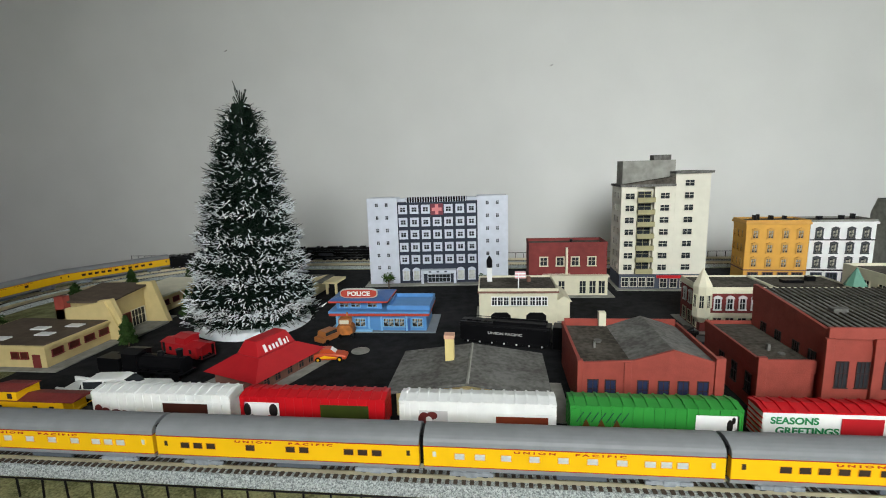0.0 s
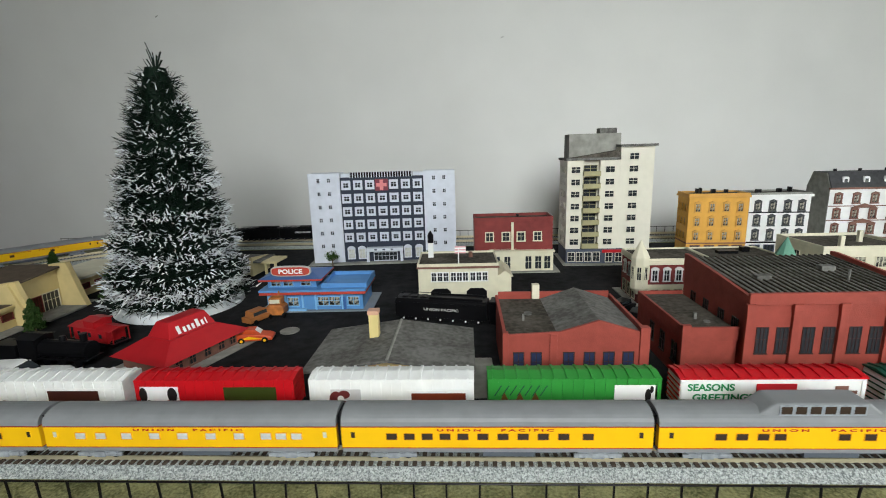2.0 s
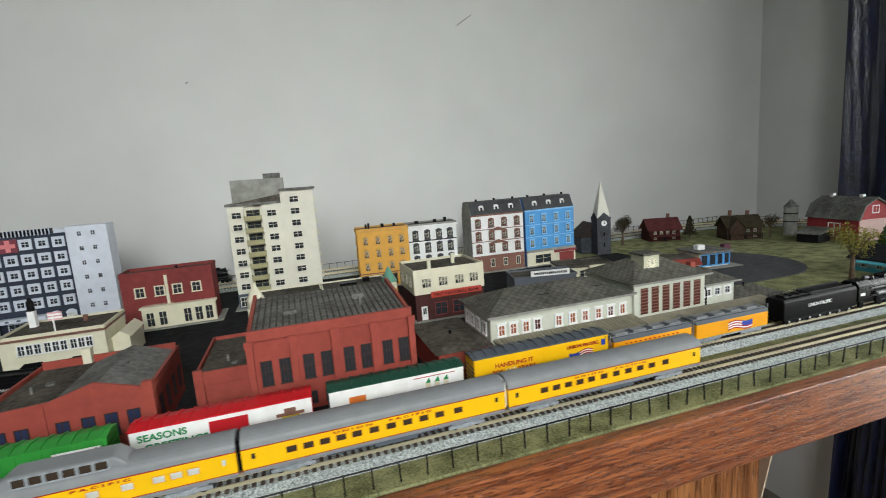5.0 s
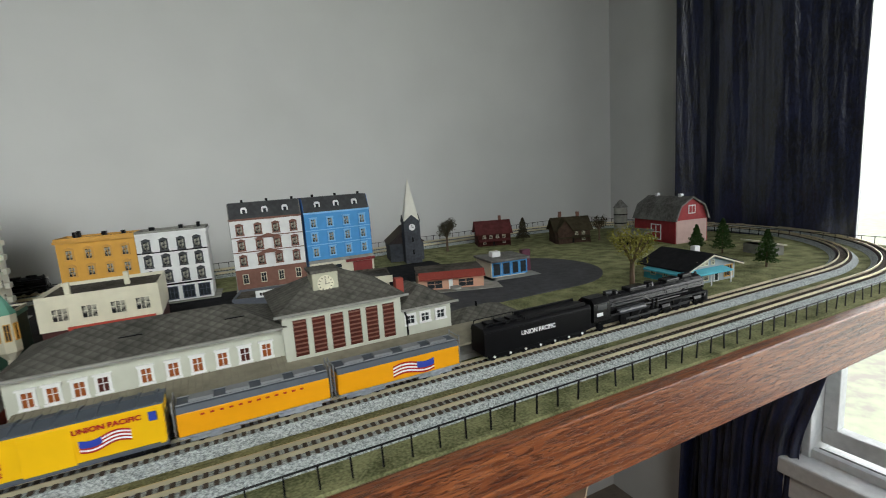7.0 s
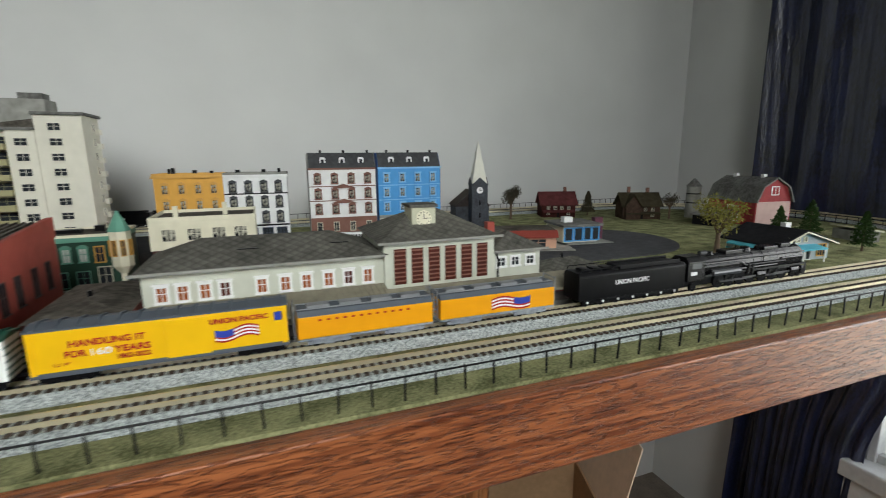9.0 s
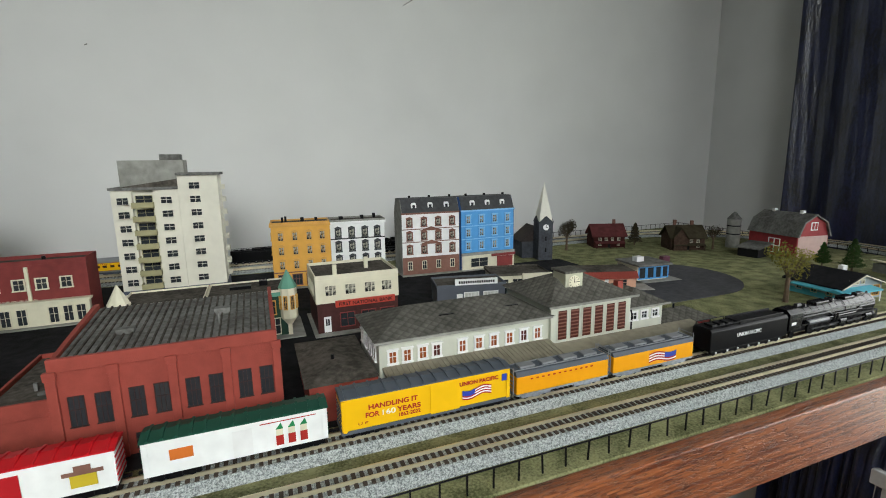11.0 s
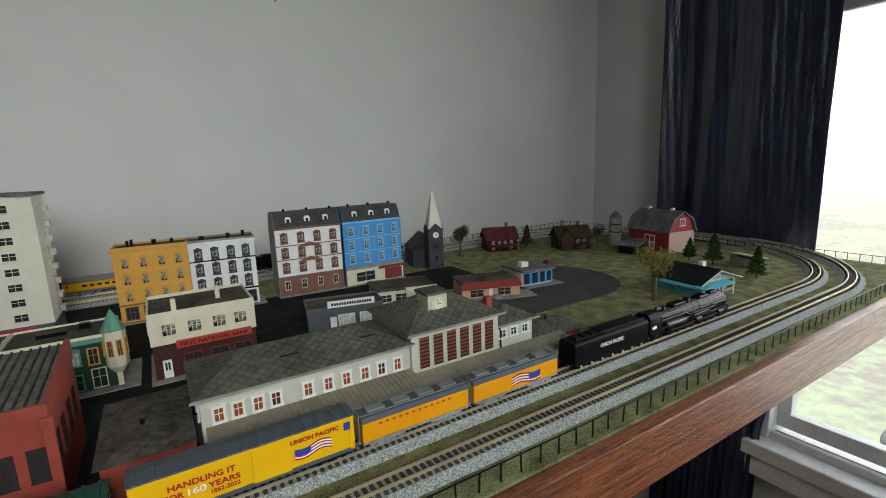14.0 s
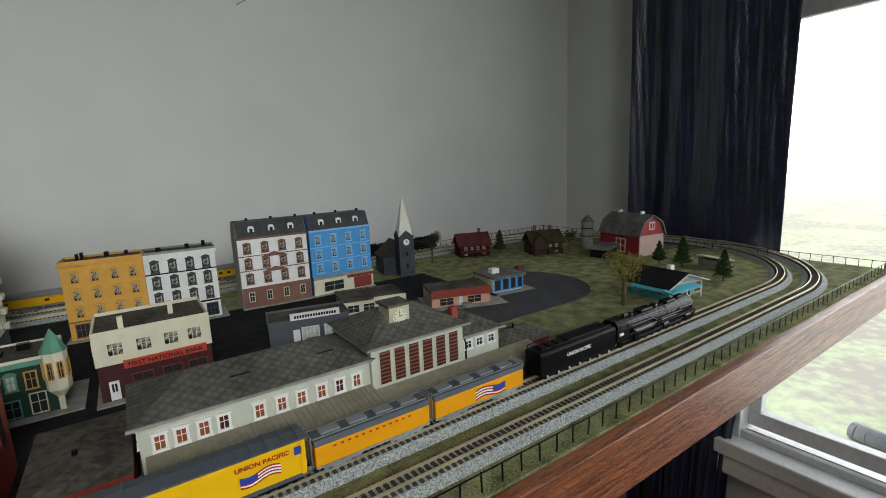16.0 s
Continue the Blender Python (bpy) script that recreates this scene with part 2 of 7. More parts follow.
class Shape:
    def __init__(self):
        self.v, self.f, self.m, self.i = [], [], [], 0

    def mat(self, i):
        self.i = i
        return self

    def poly(self, verts, faces):
        n = len(self.v)
        self.v += [(x * U, y * U, z * U) for x, y, z in verts]
        self.f += [tuple(n + k for k in f) for f in faces]
        self.m += [self.i] * len(faces)
        return self

    def box(self, x0, x1, y0, y1, z0, z1):
        return self.poly([(x0, y0, z0), (x1, y0, z0), (x1, y1, z0), (x0, y1, z0), (x0, y0, z1), (x1, y0, z1), (x1, y1, z1), (x0, y1, z1)],
                         [(3, 2, 1, 0), (4, 5, 6, 7), (0, 1, 5, 4), (1, 2, 6, 5), (2, 3, 7, 6), (3, 0, 4, 7)])

    def prism(self, outline, axis, a, b):
        """An outline of 2D points, drawn out along an axis from a to b."""
        n = len(outline)
        if axis == "x":
            ring = lambda s: [(s, p, q) for p, q in outline]
        elif axis == "y":
            ring = lambda s: [(p, s, q) for p, q in outline]
        else:
            ring = lambda s: [(p, q, s) for p, q in outline]
        sides = [(k, (k + 1) % n, n + (k + 1) % n, n + k) for k in range(n)]
        return self.poly(ring(a) + ring(b), [tuple(range(n))[::-1], tuple(range(n, 2 * n))] + sides)

    def cyl(self, x, y, z0, z1, r0, r1=None, n=12):
        r1 = r0 if r1 is None else r1
        t = [(math.cos(2 * math.pi * k / n), math.sin(2 * math.pi * k / n)) for k in range(n)]
        return self.poly([(x + r0 * c, y + r0 * s, z0) for c, s in t] + [(x + r1 * c, y + r1 * s, z1) for c, s in t],
                         [tuple(range(n))[::-1], tuple(range(n, 2 * n))] + [(k, (k + 1) % n, n + (k + 1) % n, n + k) for k in range(n)])

    def rod(self, a, b, r, n=6):
        a, b = Vector(a), Vector(b)
        q = (b - a).to_track_quat("Z", "Y")
        t = [q @ Vector((r * math.cos(2 * math.pi * k / n), r * math.sin(2 * math.pi * k / n), 0)) for k in range(n)]
        return self.poly([tuple(a + w) for w in t] + [tuple(b + w) for w in t],
                         [tuple(range(n))[::-1], tuple(range(n, 2 * n))] + [(k, (k + 1) % n, n + (k + 1) % n, n + k) for k in range(n)])

    def hip(self, x0, x1, y0, y1, z0, z1, inset):
        """A hipped roof with its ridge along the longer side."""
        if x1 - x0 >= y1 - y0:
            ym = (y0 + y1) / 2
            top = [(x0 + inset, ym, z1), (x1 - inset, ym, z1)]
            f = [(0, 1, 5, 4), (1, 2, 5), (2, 3, 4, 5), (3, 0, 4), (3, 2, 1, 0)]
        else:
            xm = (x0 + x1) / 2
            top = [(xm, y0 + inset, z1), (xm, y1 - inset, z1)]
            f = [(0, 1, 4), (1, 2, 5, 4), (2, 3, 5), (3, 0, 4, 5), (3, 2, 1, 0)]
        return self.poly([(x0, y0, z0), (x1, y0, z0), (x1, y1, z0), (x0, y1, z0)] + top, f)

    def mesh(self, name, mats):
        d = bpy.data.meshes.new(name)
        d.from_pydata(self.v, [], self.f)
        for m in mats if isinstance(mats, (list, tuple)) else [mats]:
            d.materials.append(m)
        d.polygons.foreach_set("material_index", self.m)
        d.update()
        bm = bmesh.new()
        bm.from_mesh(d)
        bmesh.ops.recalc_face_normals(bm, faces=bm.faces)
        bm.to_mesh(d)
        bm.free()
        return d


def part(name, shape, mats, parent=None, label="", bevel=0.0, smooth=False):
    d = shape.mesh(name, mats) if isinstance(shape, Shape) else shape
    ob = new(name, d)
    if parent:
        ob.parent = parent
    if label:
        tagged(ob, label)
    if bevel:
        bv = ob.modifiers.new("bevel", "BEVEL")
        bv.width, bv.segments, bv.limit_method = bevel * U, 2, "ANGLE"
    if smooth:
        d.polygons.foreach_set("use_smooth", [True] * len(d.polygons))
    return ob


PANE = {}


def piece(name, data, parent, x, y, z, rz=0.0):
    ob = new(name, data)
    ob.parent = parent
    ob.matrix_basis = pose(x * U, y * U, z * U, 0, 0, rz)
    if data.name in PANE:
        g = new("pane", PANE[data.name])
        if parent.parent:
            g.parent, g.matrix_basis = parent, ob.matrix_basis
        else:
            g.parent = ob
    return ob


def thing(name, x, y, z, rz, label, category, group=""):
    ob = new(name)
    ob.empty_display_size = 0.01
    ob.matrix_basis = pose(x * U, y * U, z * U, 0, 0, rz)
    return tagged(ob, label, category, group)


def words(name, text, size, mats, parent, x, y, z, rx=90, rz=0.0, wide=None, bold=0.0):
    cu = bpy.data.curves.new(name, "FONT")
    cu.body, cu.size, cu.align_x, cu.extrude, cu.offset = text, size * U, "CENTER", 0.00008, bold * U
    tmp = bpy.data.objects.new(name, cu)
    scene.collection.objects.link(tmp)
    bpy.context.view_layer.update()
    d = bpy.data.meshes.new_from_object(tmp.evaluated_get(bpy.context.evaluated_depsgraph_get()))
    bpy.data.objects.remove(tmp)
    if wide and len(d.vertices):
        xs = [v.co.x for v in d.vertices]
        s = wide * U / (max(xs) - min(xs))
        for v in d.vertices:
            v.co.x *= s
    d.materials.clear()
    d.materials.append(mats)
    ob = new(name, d)
    ob.parent = parent
    ob.matrix_basis = pose(x * U, y * U, z * U, rx, 0, rz)
    return ob


WIN = {}


def win_mesh(w, h, frame, glass, rim=1.0, bars=1, sill=True, hood="", depth=1.0):
    """A window that faces -y: frame, glazing set back in it, bars, sill and an optional hood."""
    key = (w, h, frame.name, glass.name, rim, bars, sill, hood, depth)
    if key not in WIN:
        s = Shape()
        s.box(-w / 2 - rim, -w / 2, -depth, 0.3, 0, h).box(w / 2, w / 2 + rim, -depth, 0.3, 0, h)
        s.box(-w / 2 - rim, w / 2 + rim, -depth, 0.3, h, h + rim)
        if sill:
            s.box(-w / 2 - rim - 0.4, w / 2 + rim + 0.4, -depth - 0.7, 0.3, -rim * 0.9, 0)
        else:
            s.box(-w / 2 - rim, w / 2 + rim, -depth, 0.3, -rim, 0)
        for k in range(bars):
            x = -w / 2 + w * (k + 1) / (bars + 1)
            s.box(x - 0.22, x + 0.22, -0.45, 0, 0, h)
        if bars:
            s.box(-w / 2, w / 2, -0.45, 0, h * 0.55, h * 0.55 + 0.4)
        if hood == "gable":
            s.prism([(-w / 2 - rim - 0.8, h + rim), (w / 2 + rim + 0.8, h + rim), (0, h + rim + 2.2)], "y", -depth - 0.8, 0.3)
        elif hood == "flat":
            s.box(-w / 2 - rim - 0.6, w / 2 + rim + 0.6, -depth - 0.9, 0.3, h + rim, h + rim + 0.9)
        elif hood == "arch":
            pts = [((w / 2 + rim + .6) * math.cos(a), h + rim * .2 + (w * .42 + rim) * math.sin(a)) for a in [math.pi * k / 6 for k in range(7)]]
            s.prism(pts, "y", -depth - 0.5, 0.3)
        WIN[key] = s.mesh("window", [frame])
        PANE[WIN[key].name] = Shape().box(-w / 2 - 0.02, w / 2 + 0.02, -0.15, 0.3, 0, h).mesh("pane", glass)
    return WIN[key]


def windows(parent, data, xs, zs, y=0.0, name="window"):
    for z in zs:
        for x in xs:
            piece(name, data, parent, x, y, z)


def windows_side(parent, data, ys, zs, x, rz):
    for z in zs:
        for y in ys:
            piece("window", data, parent, x, y, z, rz)


# ---------- room ----------
# for unseen walls, kept dark so they bounce little light
DIMWALL = mat("low_bounce_brown", (0.10, 0.08, 0.06), 0.7, var=0.2, scale=8)


def room():
    s = Shape().box(-1700, 1490, 930, 1030, -800, 1600)
    tagged(part("wall_north", s, WALL), "off-white painted plaster wall behind the layout table", kind="structure")
    # wall with the window beside the table
    s = Shape()
    s.box(1490, 1600, 450, 930, -800, 1600).box(1490, 1600, -1100, -900, -800, 1600)
    s.box(1490, 1600, -900, 450, -800, -440).box(1490, 1600, -900, 450, 1000, 1600)
    tagged(part("wall_east", s, WALL), "off-white painted wall with a large window opening", kind="structure")
    s = Shape().box(-1800, -1700, -1100, 1030, -800, 1600)
    tagged(part("wall_west", s, DIMWALL), "unseen side wall, kept dark brown to cut bounced light", kind="structure")
    # unseen wall; its opening only makes room for the added rear light
    s = Shape().box(-1700, -250, -1200, -1100, -800, 1600).box(750, 1490, -1200, -1100, -800, 1600)
    s.box(-250, 750, -1200, -1100, -800, 350).box(-250, 750, -1200, -1100, 1250, 1600)
    tagged(part("wall_south", s, DIMWALL), "unseen dark brown wall, opened for the added rear light", kind="structure")
    # the unseen ceiling is darkened as well, against bounced light
    tagged(part("ceiling", Shape().box(-1800, 1600, -1200, 1030, 1600, 1700), mat("low_bounce_ceiling", (0.26, 0.26, 0.25), 0.9, var=0.05, scale=10)), "unseen ceiling, kept grey to cut bounced light", kind="structure")
    tagged(part("floor", Shape().box(-1800, 1600, -1200, 1030, -830, -800), mat("carpet", (0.2, 0.17, 0.14), 0.95, var=0.2, scale=200)), "brown carpet floor", kind="structure")
    mark = mat("scuff", (0.16, 0.16, 0.15), 0.9)
    for x0, z0, dx, dz in ((640, 470, 34, 22), (-60, 540, 6, 4), (330, 560, 8, -5), (-520, 420, 5, 3), (120, 360, 4, 2)):
        tagged(part("trim", Shape().rod((x0, 929.7, z0), (x0 + dx, 929.7, z0 + dz), 0.7, 5), mark), "thin dark scuff on the wall", kind="structure")
    # window frame, sash and sill
    w = tagged(new("window_1"), "white painted sash window with a deep sill", kind="structure")
    s = Shape().box(1480, 1600, 436, 450, -440, 1000).box(1480, 1600, -900, -885, -440, 1000).box(1480, 1600, -885, 436, 985, 1000)
    part("window_frame", s, WHITE, w, bevel=2)
    s = Shape().box(1440, 1600, -930, 480, -470, -436).box(1452, 1490, -930, 480, -520, -470)
    part("window_sill", s, WHITE, w, "white painted sill with worn edges", bevel=4)
    part("sash_rail", Shape().box(1520, 1545, -885, 436, -418, -384), WHITE, w, bevel=2)
    part("track", Shape().box(1500, 1518, -885, 436, -436, -428), mat("sash_channel", (0.12, 0.12, 0.12), 0.6), w, "dark aluminium sash channel")
    part("track_lip", Shape().box(1486, 1499, -885, 436, -436, -420), WHITE, w, bevel=1)
    part("sash_stile", Shape().box(1520, 1545, 412, 436, -384, 985), WHITE, w, bevel=2)
    part("sash_stile", Shape().box(1520, 1545, -885, -845, -384, 985), WHITE, w, bevel=2)
    hose = tagged(new("drain_pipe"), "grey corrugated drain pipe lying on the ground outside", "pipe")
    pts = [(3682 + -10 * k, 723 + -45 * k + 20 * math.sin(k * 1.1), -1400) for k in range(9)]
    hs = Shape()
    for a, b in zip(pts, pts[1:]):
        hs.rod(a, b, 50, 14)
    part("tube", hs, mat("pipe_grey", (0.30, 0.31, 0.33), 0.6), hose)
    # ground outside
    g = mat("lawn_outside", (0.52, 0.62, 0.40), 0.95, var=0.15, scale=9, bump=0.8, bscale=60, spots=(0.46, 0.43, 0.38), coarse=9, sharp=1.8)
    tagged(part("ground", Shape().box(1600, 30000, -40000, 40000, -1500, -1450), g), "sunlit lawn outside the window", kind="structure")
    # glowing sheet that stands in for the overexposed sky outside
    hz = bpy.data.materials.new("white_glow")
    hz.use_nodes = True
    hz.node_tree.nodes["Principled BSDF"].inputs["Emission Color"].default_value = (0.97, 0.99, 1.0, 1)
    hz.node_tree.nodes["Principled BSDF"].inputs["Emission Strength"].default_value = 5.0
    tagged(part("backdrop", Shape().box(30000, 30100, -40000, 40000, -1500, 30000), hz), "glowing white backdrop for the overexposed sky beyond the lawn", kind="structure")
    part("blind", Shape().box(1500, 1515, -880, 434, 420, 984), WHITE, w, "white roller blind at the top")


def curtain():
    c = thing("curtain", 1450, 530, 0, 0, "dark navy blue crinkled satin curtain hanging in folds beside the window", "curtain")
    m = mat("navy_satin", (0.010, 0.014, 0.044), 0.34, var=0.7, scale=300, bump=1.0, bscale=230, spec=0.9, stretch=(1, 1, 0.45), sharp=1.6)
    s = Shape()
    n, rows = 150, 60
    vs, fs = [], []
    rnd = random.Random(4)
    ph = [rnd.uniform(0, 6.28) for _ in range(6)]
    for r in range(rows + 1):
        z = -796 + (1500 + 796) * r / rows
        # gathered and pulled in below the table, spread above it
        low = max(0.0, min(1.0, (-150 - z) / 250))
        flare = max(0.0, min(1.0, (z - 230) / 900))
        y0, y1 = -150 - 8 * flare + 62 * low, 170 + 8 * flare - 20 * low
        for k in range(n + 1):
            u = k / n
            y = y0 + (y1 - y0) * u
            edge = 1 - max(0.0, 0.16 - u) / 0.16
            x = 17 * math.sin(u * 9.5 + 1.6 * math.sin(u * 5 + ph[3]) + ph[1]) * (0.4 + 0.6 * edge)
            x += 6 * math.sin(u * 21 + 1.2 * math.sin(z * 0.003 + ph[4]) + ph[2]) * edge
            x += 0.7 * math.sin(u * 83 + z * 0.013) * (0.5 + 6 * low) + 0.4 * math.sin(u * 140 - z * 0.021 + ph[5])
            vs.append((x, y, z))
    for r in range(rows):
        for k in range(n):
            a = r * (n + 1) + k
            fs.append((a, a + 1, a + n + 2, a + n + 1))
    s.poly(vs, fs)
    ob = part("panel", s, m, c, smooth=True)
    so = ob.modifiers.new("thick", "SOLIDIFY")
    so.thickness = 0.0015


# ---------- table ----------
def table():
    t = tagged(new("layout_table"), "oak-edged layout table covered with green scenic grass", "table")
    s = Shape().box(-760, 1362, 203, 905, -14, 0)
    part("scenic_top", s, GRASS, t, "green flocked grass sheet")
    s = Shape().box(-800, 1375, 192, 203, -46, -1.5)
    b = part("front_beam", s, OAK, t, "grained brown oak edge beam", bevel=1.2)
    s = Shape().box(1362, 1375, 203.2, 905, -46, -2)
    part("end_beam", s, CONC, t, "concrete-grey board along the table end", bevel=1)
    part("backing", Shape().box(-800, 1360, 900, 905, -46, -14.5), OAK, t)
    part("underside", Shape().box(-790, 1360, 206, 898, -40, -15), OAKV, t)
    s = Shape().box(490, 592, 214, 236, -700, -46)
    part("leg_panel", s, OAKV, t, "upright oak cabinet panel")
    s = Shape().box(-780, 474, 214, 236, -700, -46)
    part("cabinet_front", s, OAKV, t, "dark oak cabinet front")
    s = Shape().box(-780, 592, 236, 900, -700, -690).box(-780, -760, 236, 900, -690, -46).box(572, 592, 236, 620, -690, -46)
    part("cabinet_side", s, OAKV, t)
    part("foot", Shape().box(-780, 592, 236, 880, -800, -700), OAKV, t)
    w = tagged(new("cable"), "thin black power cable hanging under the table edge", "cable")
    pts = [(380, 204, -110), (402, 203, -92), (425, 203, -80), (450, 203, -74), (474, 206, -62), (484, 216, -52)]
    s = Shape()
    for p, q in zip(pts, pts[1:]):
        s.rod(p, q, 1.5)
    part("cord", s, BLACKP, w)
    # cardboard box below
    c = thing("cardboard_box", 850, 600, -440, -18, "open brown cardboard box with its flaps raised", "box")
    cb = mat("cardboard", (0.42, 0.27, 0.15), 0.9, var=0.1)
    s = Shape().box(-120, 120, -90, -87, -334, 0).box(-120, 120, 87, 90, -334, 0).box(-120, -117, -87, 87, -334, 0).box(117, 120, -87, 87, -334, 0).box(-117, 117, -87, 87, -334, -331)
    part("body", s, cb, c)
    part("flap", Shape().poly([(120, -87, 0), (120, 87, 0), (165, 70, 130), (165, -60, 120), (122, -87, 0), (122, 87, 0), (167, 70, 130), (167, -60, 120)],
                              [(0, 1, 2, 3), (7, 6, 5, 4), (0, 3, 7, 4), (1, 5, 6, 2), (0, 4, 5, 1), (3, 2, 6, 7)]), paint("pale_card", 0.62, 0.48, 0.34), c)


room()
curtain()
table()


# ---------- roads ----------
def roads():
    s = Shape().box(-430, 425, 300, 800, 0, 0.9).box(425, 700, 383, 440, 0, 0.9).box(425, 840, 440, 690, 0, 0.9)
    tagged(part("road", s, ASPHALT), "black asphalt street sheet laid over the layout", kind="structure")
    pale = mat("worn_asphalt", (0.062, 0.063, 0.068), 0.85, var=0.3, scale=120, bump=0.3, bscale=900, spec=0.15)
    tagged(part("turning_circle", Shape().cyl(899, 510, 0, 1.3, 98, n=64).box(690, 900, 412, 560, 0, 1.25), pale), "worn grey asphalt turning circle", kind="structure")


roads()

# ---------- track ----------
CXL, CXR, CY = -378.0, 1121.0, 549.0
R_OUT, R_IN = 312.0, 273.0
STRAIGHT, BEND = CXR - CXL, math.pi * R_OUT


def on_loop(s, r=R_OUT):
    """A point and heading (degrees) on the oval, s mm past the right end of the front straight, first going to -x."""
    bend = math.pi * r
    s %= 2 * (STRAIGHT + bend)
    if s < STRAIGHT:
        return CXR - s, CY - r, 180.0
    s -= STRAIGHT
    if s < bend:
        a = s / r
        return CXL - r * math.sin(a), CY - r * math.cos(a), 180.0 - math.degrees(a)
    s -= bend
    if s < STRAIGHT:
        return CXL + s, CY + r, 0.0
    s -= STRAIGHT
    a = s / r
    return CXR + r * math.sin(a), CY + r * math.cos(a), -math.degrees(a)


def track(r, label, first):
    t = tagged(new("railway_track"), label, "track")
    total = 2 * (STRAIGHT + math.pi * r)
    n = 420

    def sweep(outline):
        s = Shape()
        m = len(outline)
        vs = []
        for k in range(n):
            x, y, h = on_loop(total * k / n, r)
            c, d = math.cos(radians(h + 90)), math.sin(radians(h + 90))
            vs += [(x + c * p, y + d * p, z) for p, z in outline]
        fs = [(k * m + j, k * m + (j + 1) % m, ((k + 1) % n) * m + (j + 1) % m, ((k + 1) % n) * m + j) for k in range(n) for j in range(m)]
        return s.poly(vs, fs)

    part("roadbed", sweep([(-14, 0.2), (14, 0.2), (8.7, 4.6), (-8.7, 4.6)]), BALLAST, t, "grey ballast roadbed")
    for g in (-4.5, 4.5):
        part("rail", sweep([(g - 0.45, 5.2), (g + 0.45, 5.2), (g + 0.4, 7.5), (g - 0.4, 7.5)]), RAIL, t, "metal rail, cream highlights put into its colour")
    s = Shape()
    count, near = int(total / 4.6), []
    for k in range(count):
        x, y, h = on_loop(total * k / count, r)
        if first and k < 300:
            near.append((x, y, h))
            continue
        c, d = math.cos(radians(h)), math.sin(radians(h))
        pts = [(-1.1, -8), (1.1, -8), (1.1, 8), (-1.1, 8)]
        w = [(x + c * p - d * q, y + d * p + c * q) for p, q in pts]
        s.poly([(*p, 4.6) for p in w] + [(*p, 5.5) for p in w], [(4, 5, 6, 7), (0, 1, 5, 4), (1, 2, 6, 5), (2, 3, 7, 6), (3, 0, 4, 7)])
    tagged(part("sleeper", s, SLEEPER, t, "dark brown sleepers"), kind="stuff")
    if first:
        one = Shape().box(-1.1, 1.1, -8, 8, 4.6, 5.5).mesh("sleeper", SLEEPER)
        for x, y, h in near:
            piece("sleeper", one, t, x, y, 0, h)


track(R_OUT, "outer oval of sectional track with grey ballast", True)
track(R_IN, "inner oval of sectional track with grey ballast", False)


def fence():
    rows = [("front", [(-760, 207), (1358, 207)]), ("back", [(-760, 897), (1358, 897)]), ("end", [(1358, 209), (1358, 895)])]
    for _, (a, b) in rows:
        f = tagged(new("fence"), "thin black post-and-rail fence along the table edge", "fence", "table edge fences")
        a, b = Vector((*a, 0)), Vector((*b, 0))
        n = int((b - a).length / 15.3)
        postd = Shape().box(-0.42, 0.42, -0.4, 0.4, 0, 12.5).mesh("post", BLACKP)
        rnd = random.Random(3)
        for k in range(n + 1):
            p = a + (b - a) * k / n
            o = piece("post", postd, f, p.x, p.y, 0)
            o.rotation_euler = (rnd.uniform(-.05, .05), rnd.uniform(-.05, .05), 0)
        for z in (12.0,):
            s = Shape().rod((a.x, a.y, z), (b.x, b.y, z), 0.5)
            part("rail", s, BLACKP, f)


fence()


# ---------- rolling stock: local x along the car, base of the wheels at z = 0 ----------
WHEEL = {}


def wheel_mesh(r):
    """A spoked-looking disc wheel with a raised rim and a hub, its axle along y."""
    if r not in WHEEL:
        ring = lambda q, n=16: [(q * math.cos(2 * math.pi * k / n), q * math.sin(2 * math.pi * k / n)) for k in range(n)]
        WHEEL[r] = Shape().prism(ring(r), "y", -0.9, 0.9).prism(ring(r * 0.35, 10), "y", -1.3, 1.3).mesh("wheel", BLACKP)
    return WHEEL[r]


def truck(parent, x, m, w=6.6):
    s = Shape().box(x - 10, x + 10, -w, w, 2.2, 5.2).box(x - 12, x + 12, -w - 0.4, -w + 0.8, 1.6, 3.6).box(x - 12, x + 12, w - 0.8, w + 0.4, 1.6, 3.6)
    s.box(x - 3, x + 3, -w - 0.8, w + 0.8, 1.2, 4.4)
    for dx in (-7.4, 7.4):
        s.box(x + dx - 2, x + dx + 2, -w - 0.8, w + 0.8, 2.0, 4.2)
    t = part("truck", s, m, parent)
    for dx in (-7.4, 7.4):
        for y in (-4.7, 4.7):
            piece("wheel", wheel_mesh(3.1), t, x + dx, y, 3.1)
    return t


